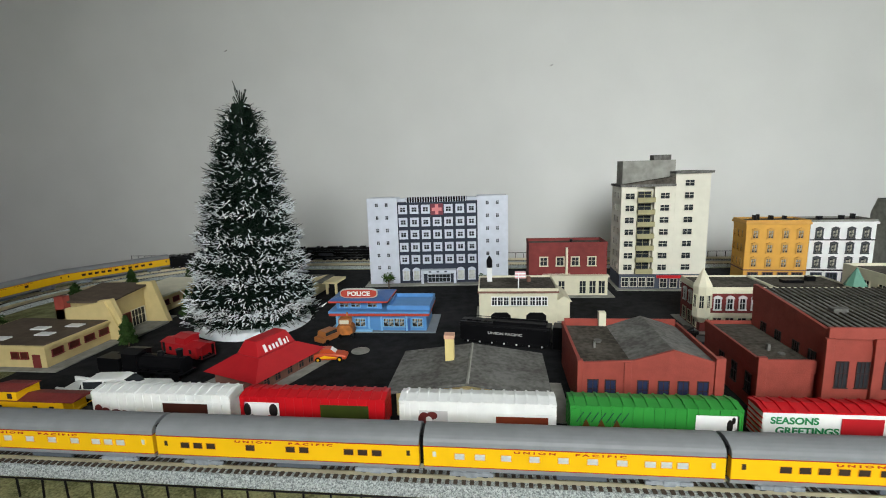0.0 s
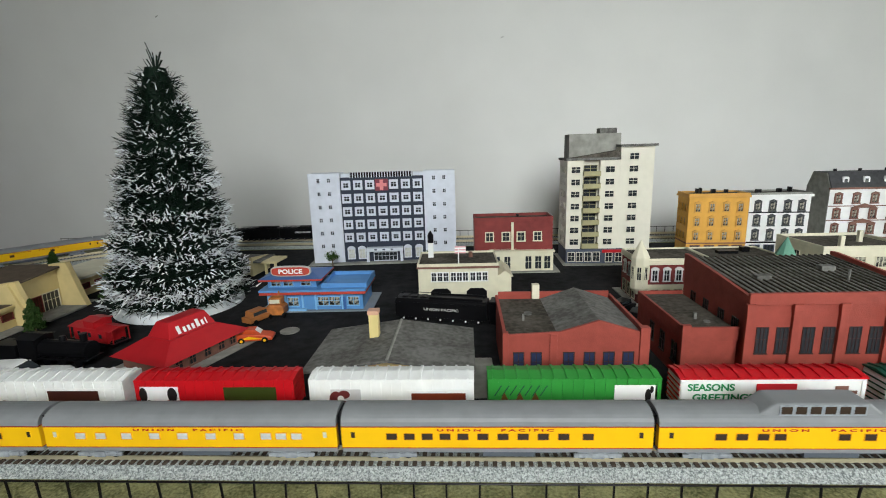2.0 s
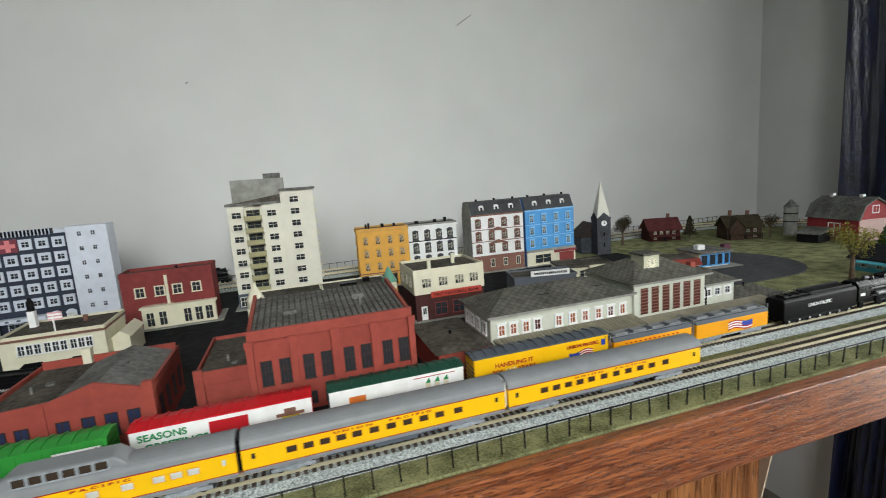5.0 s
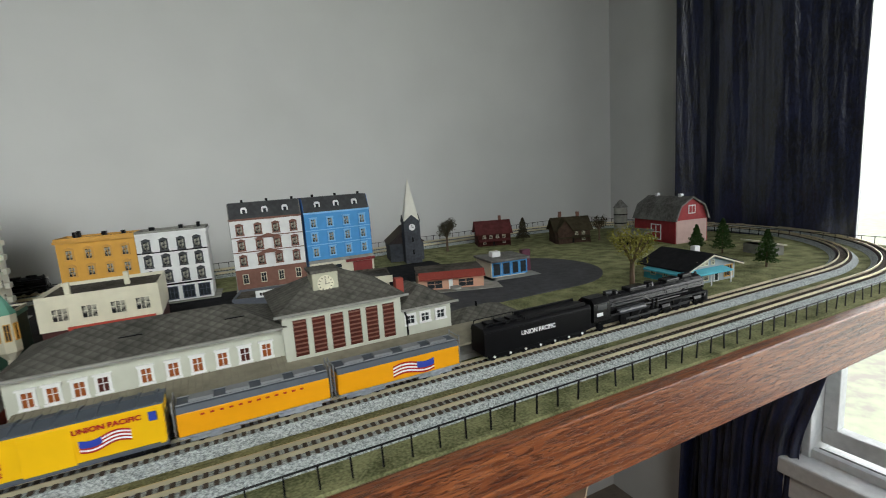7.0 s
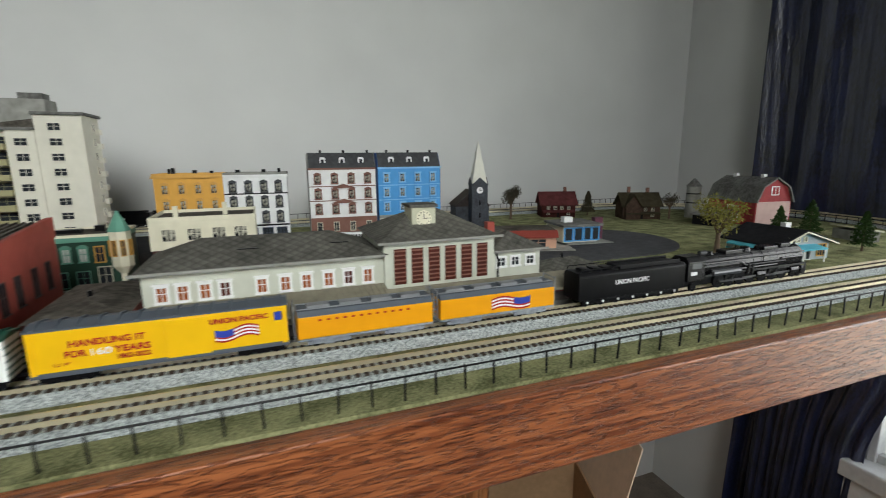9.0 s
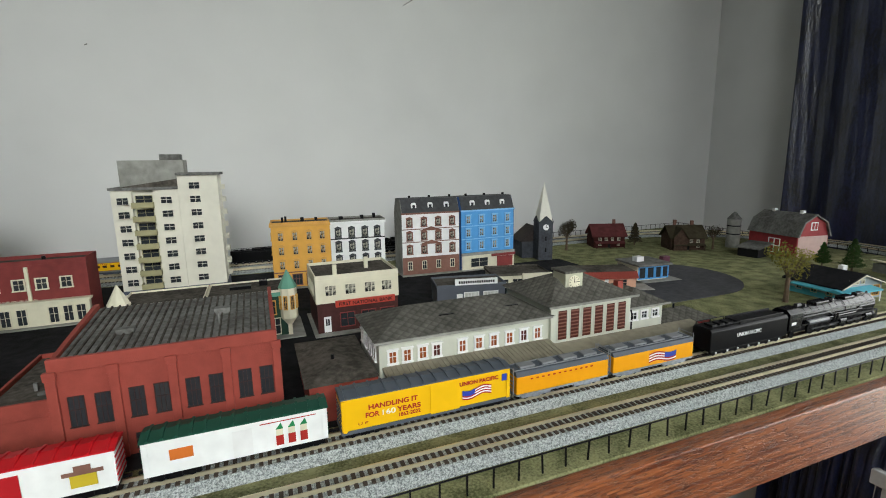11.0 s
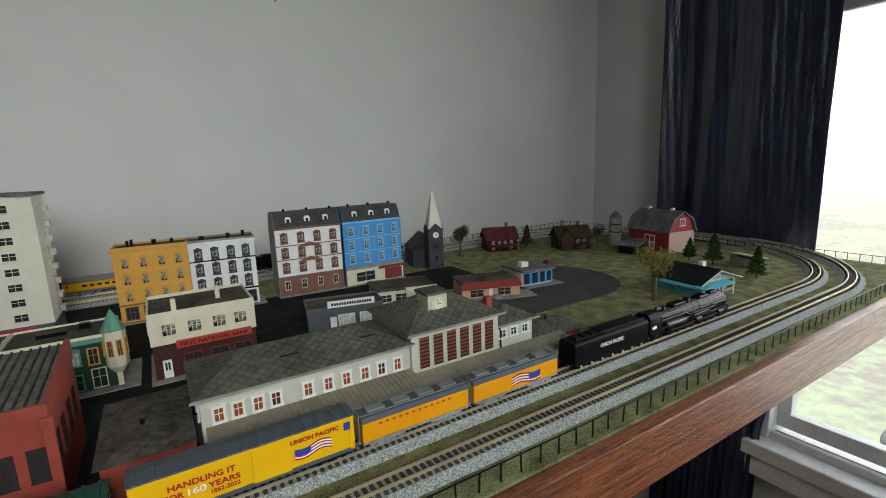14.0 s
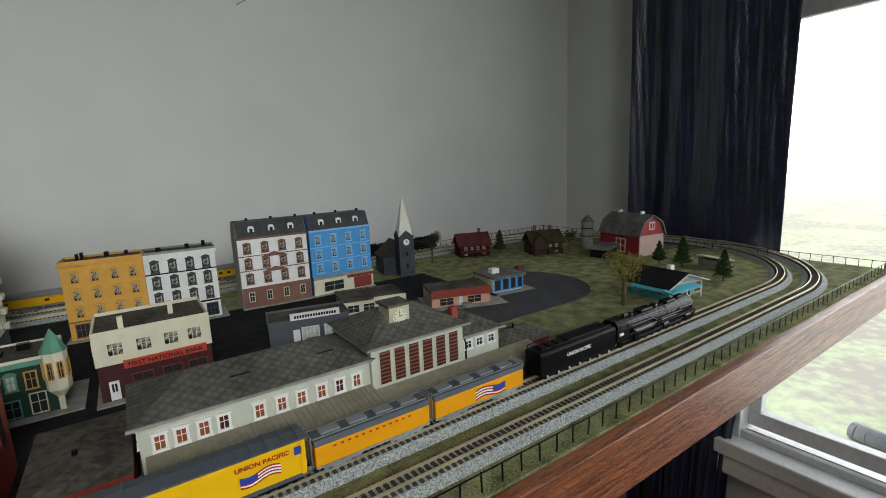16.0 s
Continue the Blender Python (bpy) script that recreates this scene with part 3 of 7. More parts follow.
def coach(name, label, L=155.5, pattern="coach", dome=False, pale_panes=False, round_end=False):
    c = tagged(new(name), label, "train car", "passenger train")
    h = L / 2
    s = Shape().box(-h, h, -9.4, 9.4, 6.2, 9.0)
    part("skirt", s, UPG, c, bevel=0.5)
    s = Shape().box(-h, h, -9.6, 9.6, 9.0, 20.6)
    part("body", s, UPY, c, "yellow painted side panels")
    for z in (8.7, 20.4):
        part("stripe", Shape().box(-h - 0.02, h + 0.02, -9.72, 9.72, z, z + 0.4), LETRED, c)
    prof = [(-9.7, 21)] + [(-9.7 * math.cos(a), 21 + 6.6 * math.sin(a) ** 0.8) for a in [math.pi * k / 12 for k in range(1, 12)]] + [(9.7, 21)]
    part("roof", Shape().prism(prof, "x", -h, h), UPG, c, "grey rounded roof", smooth=False)
    for e in (-1, 1):
        s = Shape().box(min(e * h, e * (h + 1.8)), max(e * h, e * (h + 1.8)), -6, 6, 8, 25)
        part("end_door", s, BLACKP if not round_end else WHITE, c)
    wd = win_mesh(5.4, 3.5, UPO, GLASSW if pale_panes else CARG, 0.35, 0, False, "", 0.25)
    wn = win_mesh(2.0, 3.2, UPY, GLASSW if pale_panes else CARG, 0.35, 0, False, "", 0.25)
    xs = {"coach": [-52, -43, -34, -25, -16, -6, 4, 14, 24, 34, 46], "sleeper": [-58, -47, -33, -18, -3, 12, 27, 41, 49, 57],
          "lounge": [-48, -38, -28, -20, 10, 22, 46, 54, 62], "baggage": [-30, 20], "dorm": [-60, -52, -44, -20, 4, 12, 38, 46, 54]}[pattern]
    for side in (0, 180):
        for x in xs:
            piece("window", wd, c, x if side == 0 else -x, -9.6 if side == 0 else 9.6, 13.6, side)
        for x in (-h + 6, h - 6):
            piece("door_window", wn, c, x, -9.6 if side == 0 else 9.6, 14.6, side)
        y = -9.9 if side == 0 else 9.9
        words("lettering", "U N I O N       P A C I F I C", 1.7, LETRED, c, 0, y * 0.985, 18.4, rz=side, wide=58, bold=0.06)
    if dome:
        s = Shape()
        s.prism([(-30, 25), (-22, 31.6), (22, 31.6), (31, 25)], "y", -7.2, 7.2)
        part("dome_roof", s, UPG, c, "raised dome roof", bevel=1.2)
        gl = win_mesh(5.2, 4.0, SILVER, CARG, 0.8, 0, False, "", 0.3)
        for side in (0, 180):
            for x in (-17, -10.2, -3.4, 3.4, 10.2, 17):
                piece("dome_window", gl, c, x, -7.25 if side == 0 else 7.25, 26.2, side)
    for x in (-52, 52):
        truck(c, x, SILVER)
    part("underframe", Shape().box(-34, 34, -6, 6, 3.6, 6.2).box(-20, 6, -7.5, 7.5, 2.6, 6), UPGD, c)
    part("coupler", Shape().box(-h - 4, -h, -1, 1, 4.2, 5.6).box(h, h + 2, -1, 1, 4.2, 5.6), BLACKP, c)
    return c


def steam_tender(parent, x0, x1, label=""):
    s = Shape().prism([(-9, 5), (9, 5), (9, 21), (7.4, 23), (-7.4, 23), (-9, 21)], "x", x0, x1)
    t = part("tender_body", s, BLACKP, parent, label, bevel=0.6)
    part("coal_bunker", Shape().box(x0 + 34, x1 - 4, -7, -5.8, 22.6, 25.5).box(x0 + 34, x1 - 4, 5.8, 7, 22.6, 25.5).box(x0 + 36, x1 - 6, -5.8, 5.8, 22.5, 24), BLACKP, parent, bevel=0.4)
    for y in (-7.8, 7.8):
        part("hand_rail", Shape().rod((x0 + 2, y, 25), (x0 + 34, y, 25), 0.35).rod((x0 + 2, y, 22), (x0 + 2, y, 25), 0.35).rod((x0 + 18, y, 22.6), (x0 + 18, y, 25), 0.35).rod((x0 + 34, y, 22.6), (x0 + 34, y, 25), 0.35), BLACKP, parent)
    for k in range(3):
        part("water_hatch", Shape().box(x0 + 6 + k * 9, x0 + 12 + k * 9, -4, 4, 23, 24.6), BLACKP, parent, bevel=0.4)
    for y in (-9.1, 8.9):
        part("side_seam", Shape().box(x0, x1, y, y + 0.2, 19.4, 19.9), BLACKP, parent)
    n = 7
    for k in range(n):
        x = x0 + 8 + (x1 - x0 - 16) * k / (n - 1)
        for y in (-4.9, 4.9):
            piece("wheel", wheel_mesh(3.2), parent, x, y, 3.2)
    cap = Shape().prism([(0.9 * math.cos(2 * math.pi * k / 10), 0.9 * math.sin(2 * math.pi * k / 10)) for k in range(10)], "y", -0.4, 0.4).mesh("axle_cap", WHITE)
    for k in range(n):
        for y in (-8, 8):
            piece("axle_cap", cap, parent, x0 + 8 + (x1 - x0 - 16) * k / (n - 1), y, 3.2)
    for y in (-7.9, 7.9):
        part("journal_beam", Shape().box(x0 + 4, x1 - 4, min(y, y * 0.93), max(y, y * 0.93), 2.2, 4.6), BLACKP, parent, bevel=0.3)
    part("frame", Shape().box(x0 + 2, x1 - 2, -7.6, 7.6, 4.2, 5.2), BLACKP, parent)


def steam_loco(name, label, category="locomotive", group=""):
    """A large steam engine with its tender behind; the front faces +x."""
    c = tagged(new(name), label, category, group)
    steam_tender(c, -128, -36)
    words("lettering", "UNION PACIFIC", 4.2, LETTER, c, -84, -9.15, 13.5, wide=29, bold=0.1)
    words("lettering", "UNION PACIFIC", 4.2, LETTER, c, -82, 9.15, 13.5, rz=180, wide=34)
    steel = mat("boiler_black", (0.007, 0.007, 0.008), 0.26, var=0.3, scale=80, spec=0.28)
    grey = mat("graphite", (0.032, 0.033, 0.035), 0.3, var=0.3, scale=80)
    ring = lambda r, zc, n=18: [(r * math.cos(2 * math.pi * k / n), zc + r * math.sin(2 * math.pi * k / n)) for k in range(n)]
    part("cab", Shape().prism([(-8.6, 8), (8.6, 8), (8.6, 22), (5, 25.5), (-5, 25.5), (-8.6, 22)], "x", -33, -16), steel, c, bevel=0.4)
    for y in (-8.75, 8.55):
        part("cab_window", Shape().box(-29, -20, y, y + 0.2, 17, 21), GLASS, c)
    part("cab_number", Shape().box(-30, -24, -8.85, -8.65, 12.5, 15), LETTER, c)
    b = Shape().prism(ring(8.2, 17.0), "x", -16, 46).prism(ring(8.6, 16.8), "x", 46, 92).prism(ring(7.2, 16.8), "x", 92, 94)
    part("boiler", b, steel, c, smooth=False)
    part("smokebox_front", Shape().prism(ring(5.2, 16.6), "x", 94, 95.6), grey, c, "grey smokebox door")
    part("headlight", Shape().prism(ring(1.4, 21.5, 10), "x", 93.5, 97), mat("lamp_glass", (0.8, 0.8, 0.75), 0.2), c)
    bands = Shape()
    for x in range(-10, 92, 9):
        bands.prism(ring(8.75 if x > 46 else 8.4, 17.0 if x < 46 else 16.8), "x", x, x + 0.7)
    part("boiler_bands", bands, steel, c)
    part("chimney", Shape().box(72, 84, -2.6, 2.6, 24.5, 27.4), steel, c, bevel=0.5)
    part("steam_dome", Shape().cyl(34, 0, 23.6, 27.6, 4.4, 3.4, 16), steel, c, bevel=0.6)
    part("steam_dome", Shape().cyl(-4, 0, 23.6, 26.8, 3.4, 2.6, 14), steel, c, bevel=0.5)
    part("sand_box", Shape().box(8, 27, -4.4, 4.4, 23.4, 27), steel, c, bevel=0.9)
    part("sand_box", Shape().box(50, 66, -4.4, 4.4, 23.4, 26.8), steel, c, bevel=0.9)
    part("bell", Shape().cyl(92, 0, 24, 27, 1.6, 0.7, 10), grey, c)
    part("generator", Shape().prism(ring(1.8, 26, 12), "x", -14, -8), grey, c)
    for e in (-1, 1):
        y = 8.9 * e
        part("hand_rail", Shape().rod((-16, y, 21.4), (92, y, 21.4), 0.35), grey, c, "bright steel handrail")
        part("feed_pipe", Shape().rod((-10, y * 1.03, 13.4), (60, y * 1.03, 13.4), 0.8).rod((60, y * 1.03, 13.4), (66, y, 17.5), 0.8).rod((66, y, 17.5), (90, y, 17.5), 0.7), steel, c)
        part("air_pipe", Shape().rod((-16, y * 1.05, 18.6), (20, y * 1.05, 18.6), 0.5).rod((20, y * 1.05, 18.6), (26, y * 1.05, 15.6), 0.5).rod((26, y * 1.05, 15.6), (70, y * 1.05, 15.6), 0.5), grey, c)
        # the tank's grey puts the sheen of black metal into its colour
        part("air_tank", Shape().prism([(y * 0.94 + 2.2 * math.cos(2 * math.pi * k / 12), 12.2 + 2.2 * math.sin(2 * math.pi * k / 12)) for k in range(12)], "x", -8, 20), mat("tank_sheen", (0.05, 0.053, 0.062), 0.3, spec=0.5), c, "black air tank with its sheen painted grey")
        part("air_pump", Shape().cyl(28, y, 8.6, 16, 1.7, n=10).cyl(32.5, y, 8.6, 16, 1.7, n=10), steel, c)
        for k in range(8):
            part("stanchion", Shape().rod((-12 + k * 14, y * 0.9, 20), (-12 + k * 14, y, 21.6), 0.3), grey, c)
        part("walkway_edge", Shape().box(-16, 96, min(y, y * 1.02), max(y, y * 1.02), 10.4, 11.8), grey, c)
        part("ladder", Shape().box(95, 95.8, y - 0.6, y - 0.2, 4, 12).box(95, 95.8, y + 0.2, y + 0.6, 4, 12), grey, c)
    part("running_board", Shape().box(-16, 96, -8.8, 8.8, 10.6, 11.6), steel, c)
    for x in [-24, 2, 13.5, 25, 36.5, 50, 61.5, 73, 86, 93]:
        r = 3.0 if x in (-24, 86, 93) else 5.4
        for y in (-5, 5):
            piece("wheel" if r < 4 else "driving_wheel", wheel_mesh(r), c, x, y, r)
    bright = mat("rod_steel", (0.12, 0.12, 0.125), 0.35, metal=0.8, var=0.2, scale=90)
    for y in (-7.0, 7.0):
        for a, b2 in ((2, 36.5), (50, 73)):
            part("side_rod", Shape().box(a, b2, y - 0.4, y + 0.4, 4.2, 5.4), bright, c, "bright steel side rod")
        part("main_rod", Shape().box(25, 44, y - 0.9, y - 0.4, 5.4, 6.5), bright, c)
        part("main_rod", Shape().box(61, 80, y - 0.9, y - 0.4, 5.4, 6.5), bright, c)
        for a in (40, 79):
            part("cylinder", Shape().prism([(y + 2.2 * math.cos(2 * math.pi * k / 12), 6.6 + 2.8 * math.sin(2 * math.pi * k / 12)) for k in range(12)], "x", a, a + 9.5), steel, c, bevel=0.3)
        for x in (13.5, 61.5):
            part("valve_gear", Shape().rod((x, y, 5), (x + 5, y, 9.6), 0.5).rod((x + 5, y, 9.6), (x + 24, y, 8.6), 0.45), grey, c)
    part("frame", Shape().box(-32, 96, -4, 4, 3.5, 10.6).box(94, 99, -7, 7, 3, 6), BLACKP, c)
    part("pilot", Shape().prism([(-7, 2), (7, 2), (5, 8), (-5, 8)], "x", 97, 100), BLACKP, c)
    return c


FREIGHT_Y = CY - R_IN
RAILTOP = 7.5


def boxcar(x0, x1, label, side, roof, end=None, h=24.0, plain=False):
    c = thing("boxcar", (x0 + x1) / 2, FREIGHT_Y, RAILTOP, 0, label, "freight car", "parked freight train")
    c.scale = (1.0, 0.9, 1.08) if h < 26 else (1.0, 0.93, 1.04)
    L = (x1 - x0) / 2
    part("body", Shape().box(-L, L, -9.2, 9.2, 5, h - 1.2), side, c, bevel=0.4)
    part("roof", Shape().prism([(-9.7, h - 1.2), (9.7, h - 1.2), (9.7, h - 0.4), (0, h + 1), (-9.7, h - 0.4)], "x", -L - 0.6, L + 0.6), roof, c)
    rib = Shape().prism([(-9.8, h - 0.7), (9.8, h - 0.7), (9.8, h + 0.25), (0, h + 1.9), (-9.8, h + 0.25)], "x", -0.7, 0.7).mesh("roof_rib", roof)
    for k in range(14):
        piece("roof_rib", rib, c, -L + 3 + (2 * L - 6) * k / 13, 0, 0)
    s = Shape()
    n = 16
    for k in range(n + 1):
        x = -L + 2 * L * k / n
        for y in () if plain else (-9.5, 9.2):
            s.box(x - 0.4, x + 0.4, y - 0.25, y + 0.55, 5, h - 1.2)
    for z in (7, 10, 13, 16, 19):
        s.box(-L - 0.4, -L, -9, 9, z, z + 0.8).box(L, L + 0.4, -9, 9, z, z + 0.8)
    part("side_ribbing", s, end or side, c)
    part("underframe", Shape().box(-L, L, -7, 7, 3.8, 5), BLACKP, c)
    part("coupler", Shape().box(-L - 4, -L, -1, 1, 3.8, 5).box(L, L + 4, -1, 1, 3.8, 5), BLACKP, c)
    for x in (-L + 14, L - 14):
        truck(c, x, BLACKP)
    part("ladder", Shape().box(L - 3, L - 0.6, -9.9, -9.5, 6, h - 2).box(-L + 0.6, -L + 3, -9.9, -9.5, 6, h - 2), side, c)
    return c


def panel(c, name, x0, x1, z0, z1, m, y=-9.9, label=""):
    return part(name, Shape().box(x0, x1, y, y + 0.3, z0, z1), m, c, label)


def flag(parent, name, x0, x1, z0, z1, y):
    """A waving striped flag in red and white with a blue corner."""
    s = Shape()
    n = 14
    for k in range(7):
        for j in range(n):
            u0, u1 = j / n, (j + 1) / n
            w = lambda u: 1.3 * math.sin(u * 6.0)
            a, b = z0 + (z1 - z0) * k / 7, z0 + (z1 - z0) * (k + 1) / 7
            s.mat(2 if (k > 2 and u0 > 0.55) else k % 2)
            xa, xb = x0 + (x1 - x0) * u0, x0 + (x1 - x0) * u1
            s.poly([(xa, y, a + w(u0)), (xb, y, a + w(u1)), (xb, y, b + w(u1)), (xa, y, b + w(u0))], [(0, 1, 2, 3)])
    return part(name, s, [LETRED, LETTER, LETBLU], parent, "waving striped flag graphic")


def blobs(c, name, spots, m, y=-10.0, label=""):
    """Printed artwork made of overlapping round patches: (x, z, width, height)."""
    k = 0
    for x, z, w, h in spots:
        ring = [(x + w / 2 * math.cos(2 * math.pi * j / 14), z + h / 2 * math.sin(2 * math.pi * j / 14)) for j in range(14)]
        part(name, Shape().prism(ring, "y", y - 0.02 * k, y + 0.09), m, c, label)
        k += 1


def freight():
    black = paint("artwork_black", 0.012, 0.010, 0.010)
    maroon = paint("artwork_maroon", 0.13, 0.02, 0.02)
    b = boxcar(-260, -160, "white boxcar with ribbed sides and roof, open side door", CARW, CARW)
    panel(b, "door_opening", 2, 34, 6, 17.6, paint("artwork_brown", 0.05, 0.014, 0.01))
    panel(b, "door_rail", -2, 46, 17.8, 19, CARW, -10.1)
    blobs(b, "artwork", ((-46, 12, 6, 7), (-41, 11, 7, 5), (-33, 10, 9, 5), (-27, 10, 6, 4)), maroon)
    b = boxcar(-152, -55, "bright red boxcar with holiday artwork panels", REDCAR, REDCAR)
    panel(b, "artwork", -46, -22, 6, 20, LETTER)
    blobs(b, "artwork_detail", ((-44, 15, 5, 9), (-41, 9, 6, 6), (-26, 15, 6, 9)), black)
    blobs(b, "artwork_patch", ((-28, 9, 9, 6),), REDP)
    panel(b, "door_panel", 6, 38, 6, 19.5, paint("artwork_olive", 0.035, 0.05, 0.008))
    blobs(b, "artwork_ring", ((13, 9, 4.6, 5), (18, 9, 4.6, 5)), LETTER)
    b = boxcar(-45, 52, "white boxcar with ribbed sides and a brown doorway scene", CARW, CARW)
    panel(b, "artwork", -36, -18, 6, 18, paint("artwork_grey", 0.55, 0.55, 0.56))
    blobs(b, "artwork_detail", ((-33, 12, 8, 10), (-30, 9, 12, 5), (-28, 15, 7, 5)), maroon)
    blobs(b, "artwork_beard", ((-30, 12.5, 4, 4),), LETTER, -10.1)
    panel(b, "door_opening", 12, 44, 6, 15.5, paint("artwork_rust", 0.17, 0.03, 0.012))
    panel(b, "door_rail", 10, 46, 15.8, 17.2, CARW, -10.1)
    b = boxcar(61, 159, "green boxcar with winter tree artwork", GREENCAR, GREENCAR)
    panel(b, "artwork", 23, 47, 5.6, 20, LETTER)
    for x in (-40, -31, -22):
        part("tree_graphic", Shape().prism([(x - 5, 6), (x + 5, 6), (x, 16)], "y", -10.0, -9.8), paint("artwork_bark", 0.13, 0.05, 0.012), b)
    for k in range(7):
        x = -46 + k * 4.4
        part("lattice_stroke", Shape().prism([(x, 14), (x + 0.7, 14), (x + 4.7, 20), (x + 4, 20)], "y", -9.95, -9.8), DKGREEN, b)
    blobs(b, "deer_graphic", ((34, 9, 7, 4), (39, 9.5, 8, 4), (42, 14, 3.4, 8), (44, 17.5, 2, 4)), black)
    b = boxcar(170, 272, "white boxcar with a red roof, red door and seasonal lettering", CARW, REDCAR, REDCAR, plain=True)
    words("lettering", "SEASONS", 5.4, LETGRN, b, -34, -9.75, 16.6, wide=26, bold=0.16)
    words("lettering", "GREETINGS", 5.4, LETGRN, b, -27, -9.75, 10.8, wide=34, bold=0.16)
    panel(b, "door", -9, 13, 5.6, 20.4, REDP, label="red sliding door")
    panel(b, "lamp_artwork", 32, 43, 8.5, 14.5, paint("lantern_gold", 0.55, 0.42, 0.03))
    panel(b, "lamp_frame", 29, 46, 14.5, 16.4, BROWNB, -9.95)
    panel(b, "lamp_cap", 34, 41, 16.4, 19, BROWNB, -9.95)
    panel(b, "holly", -16, -11, 5.6, 7.4, LETGRN)
    b = boxcar(283, 376, "white boxcar with a dark green roof and festive figures", CARW, DKGREEN, DKGREEN, plain=True)
    panel(b, "badge", -34, -23, 12, 17.5, ORANGE)
    panel(b, "door", -4, 6, 5.6, 20, WHITE)
    s = Shape()
    for k, x in enumerate((20, 26.5, 33)):
        s.mat(0).box(x - 2, x + 2, -9.75, -9.62, 7.5, 13).mat(1).box(x - 1.8, x + 1.8, -9.75, -9.62, 13, 16.5).mat(2).prism([(x - 2, 16.5), (x + 2, 16.5), (x + 1, 20)], "y", -9.75, -9.62)
    part("figure_graphic", s, [LETRED, OFFW, LETGRN], b)
    part("arc_stroke", Shape().box(10, 40, -9.7, -9.62, 20.5, 21), LETRED, b)
    b = boxcar(384, 497, "yellow boxcar with a ribbed grey roof and anniversary lettering", UPY, UPGD, UPGD, 27.0, True)
    part("sill", Shape().box(-57, 57, -9.6, 9.6, 4.4, 6.6), UPGD, b)
    words("lettering", "HANDLING IT", 4.2, LETRED, b, -25, -9.75, 17.6, wide=31, bold=0.12)
    words("lettering", "FOR", 4.2, LETRED, b, -38.3, -9.75, 12.8, wide=8.6, bold=0.12)
    words("lettering", "160", 4.6, LETTER, b, -28.4, -9.76, 12.6, wide=8.2, bold=0.04)
    words("lettering", "YEARS", 4.2, LETRED, b, -15, -9.75, 12.8, wide=15.3, bold=0.12)
    words("lettering", "1862-2022", 3.2, LETRED, b, -15, -9.75, 9.4, wide=14, bold=0.08)
    words("lettering", "UNION PACIFIC", 3.4, LETRED, b, 33, -9.95, 20.4, wide=28, bold=0.12)
    flag(b, "flag_graphic", 42, 21, 11.5, 17.5, -9.95)
    panel(b, "herald", 50, 54, 18.5, 23, LETBLU)
    words("lettering", "U P", 2.2, LETRED, b, -44, -9.75, 9.2, wide=6)
    part("door", Shape().box(-1, 19, -9.9, -9.5, 6, 25), UPY, b, bevel=0.2)
    # two water tenders
    for x0, x1, deco in ((502, 580, 0), (585, 666, 1)):
        c = thing("water_tender", (x0 + x1) / 2, FREIGHT_Y, RAILTOP, 0,
                  "yellow water tender with grey deck" + (" and waving flag" if deco else ""), "train car", "parked freight train")
        L = (x1 - x0) / 2
        part("body", Shape().prism([(-9, 6), (9, 6), (9, 18.6), (-9, 18.6)], "x", -L, L), UPO, c, bevel=0.5)
        part("deck", Shape().prism([(-9.2, 18.6), (9.2, 18.6), (7.2, 21.6), (-7.2, 21.6)], "x", -L, L), UPGD, c, "grey top deck", bevel=0.3)
        s = Shape()
        for k in range(4):
            x = -L + 12 + k * (2 * L - 24) / 3
            s.box(x - 6, x + 6, -3.4, 3.4, 21.6, 23.2)
        s.box(-L, L, -5.6, -5.2, 21.6, 22.4).box(-L, L, 5.2, 5.6, 21.6, 22.4)
        part("hatch", s, UPG, c, bevel=0.4)
        part("sill", Shape().box(-L, L, -9.1, 9.1, 4.8, 6), SILVER, c)
        s = Shape()
        for e in (-1, 1):
            for y in (-7, 7):
                s.rod((e * (L + 1.5), y, 5), (e * (L + 1.5), y, 25), 0.4)
            for z in range(6, 25, 3):
                s.rod((e * (L + 1.5), -7, z), (e * (L + 1.5), 7, z), 0.3)
        part("end_ladder", s, UPG, c)
        for x in (-L + 17, L - 17):
            truck(c, x, SILVER)
        part("coupler", Shape().box(-L - 3, -L, -1, 1, 3.8, 5).box(L, L + 3, -1, 1, 3.8, 5), BLACKP, c)
        if deco:
            flag(c, "flag_graphic", -6, 22, 8.0, 15.4, -9.15)
        else:
            s = Shape()
            for k in range(12):
                s.box(-28 + k * 4.6, -26 + k * 4.6, -9.15, -9.0, 15.6, 16.6)
            part("lettering", s, LETRED, c)
    e = steam_loco("steam_locomotive", "black articulated steam locomotive with a long lettered tender, parked", group="parked freight train")
    e.matrix_basis = pose(0.8195, FREIGHT_Y * U, RAILTOP * U)
    e.scale = (1.045, 1.0, 1.08)
    # yellow caboose at the tail
    for x0, x1 in ((-366, -272),):
        c = thing("caboose", (x0 + x1) / 2, FREIGHT_Y, RAILTOP, 0, "yellow caboose with a maroon roof and raised cupola", "train car", "parked freight train")
        part("body", Shape().box(-36, 36, -9, 9, 5.5, 17), UPY, c, bevel=0.3)
        part("roof", Shape().prism([(-9.6, 17), (9.6, 17), (0, 19.4)], "x", -44, 44), DBRICK, c)
        part("cupola", Shape().box(-20, 0, -8.6, 8.6, 17, 24), UPY, c)
        part("cupola_roof", Shape().prism([(-9.4, 24), (9.4, 24), (0, 26)], "x", -22, 2), DBRICK, c)
        w = win_mesh(4, 4, UPY, CARG, 0.5, 0, False, "", 0.3)
        windows(c, w, (-28, -14, 14, 27), (10,), -9)
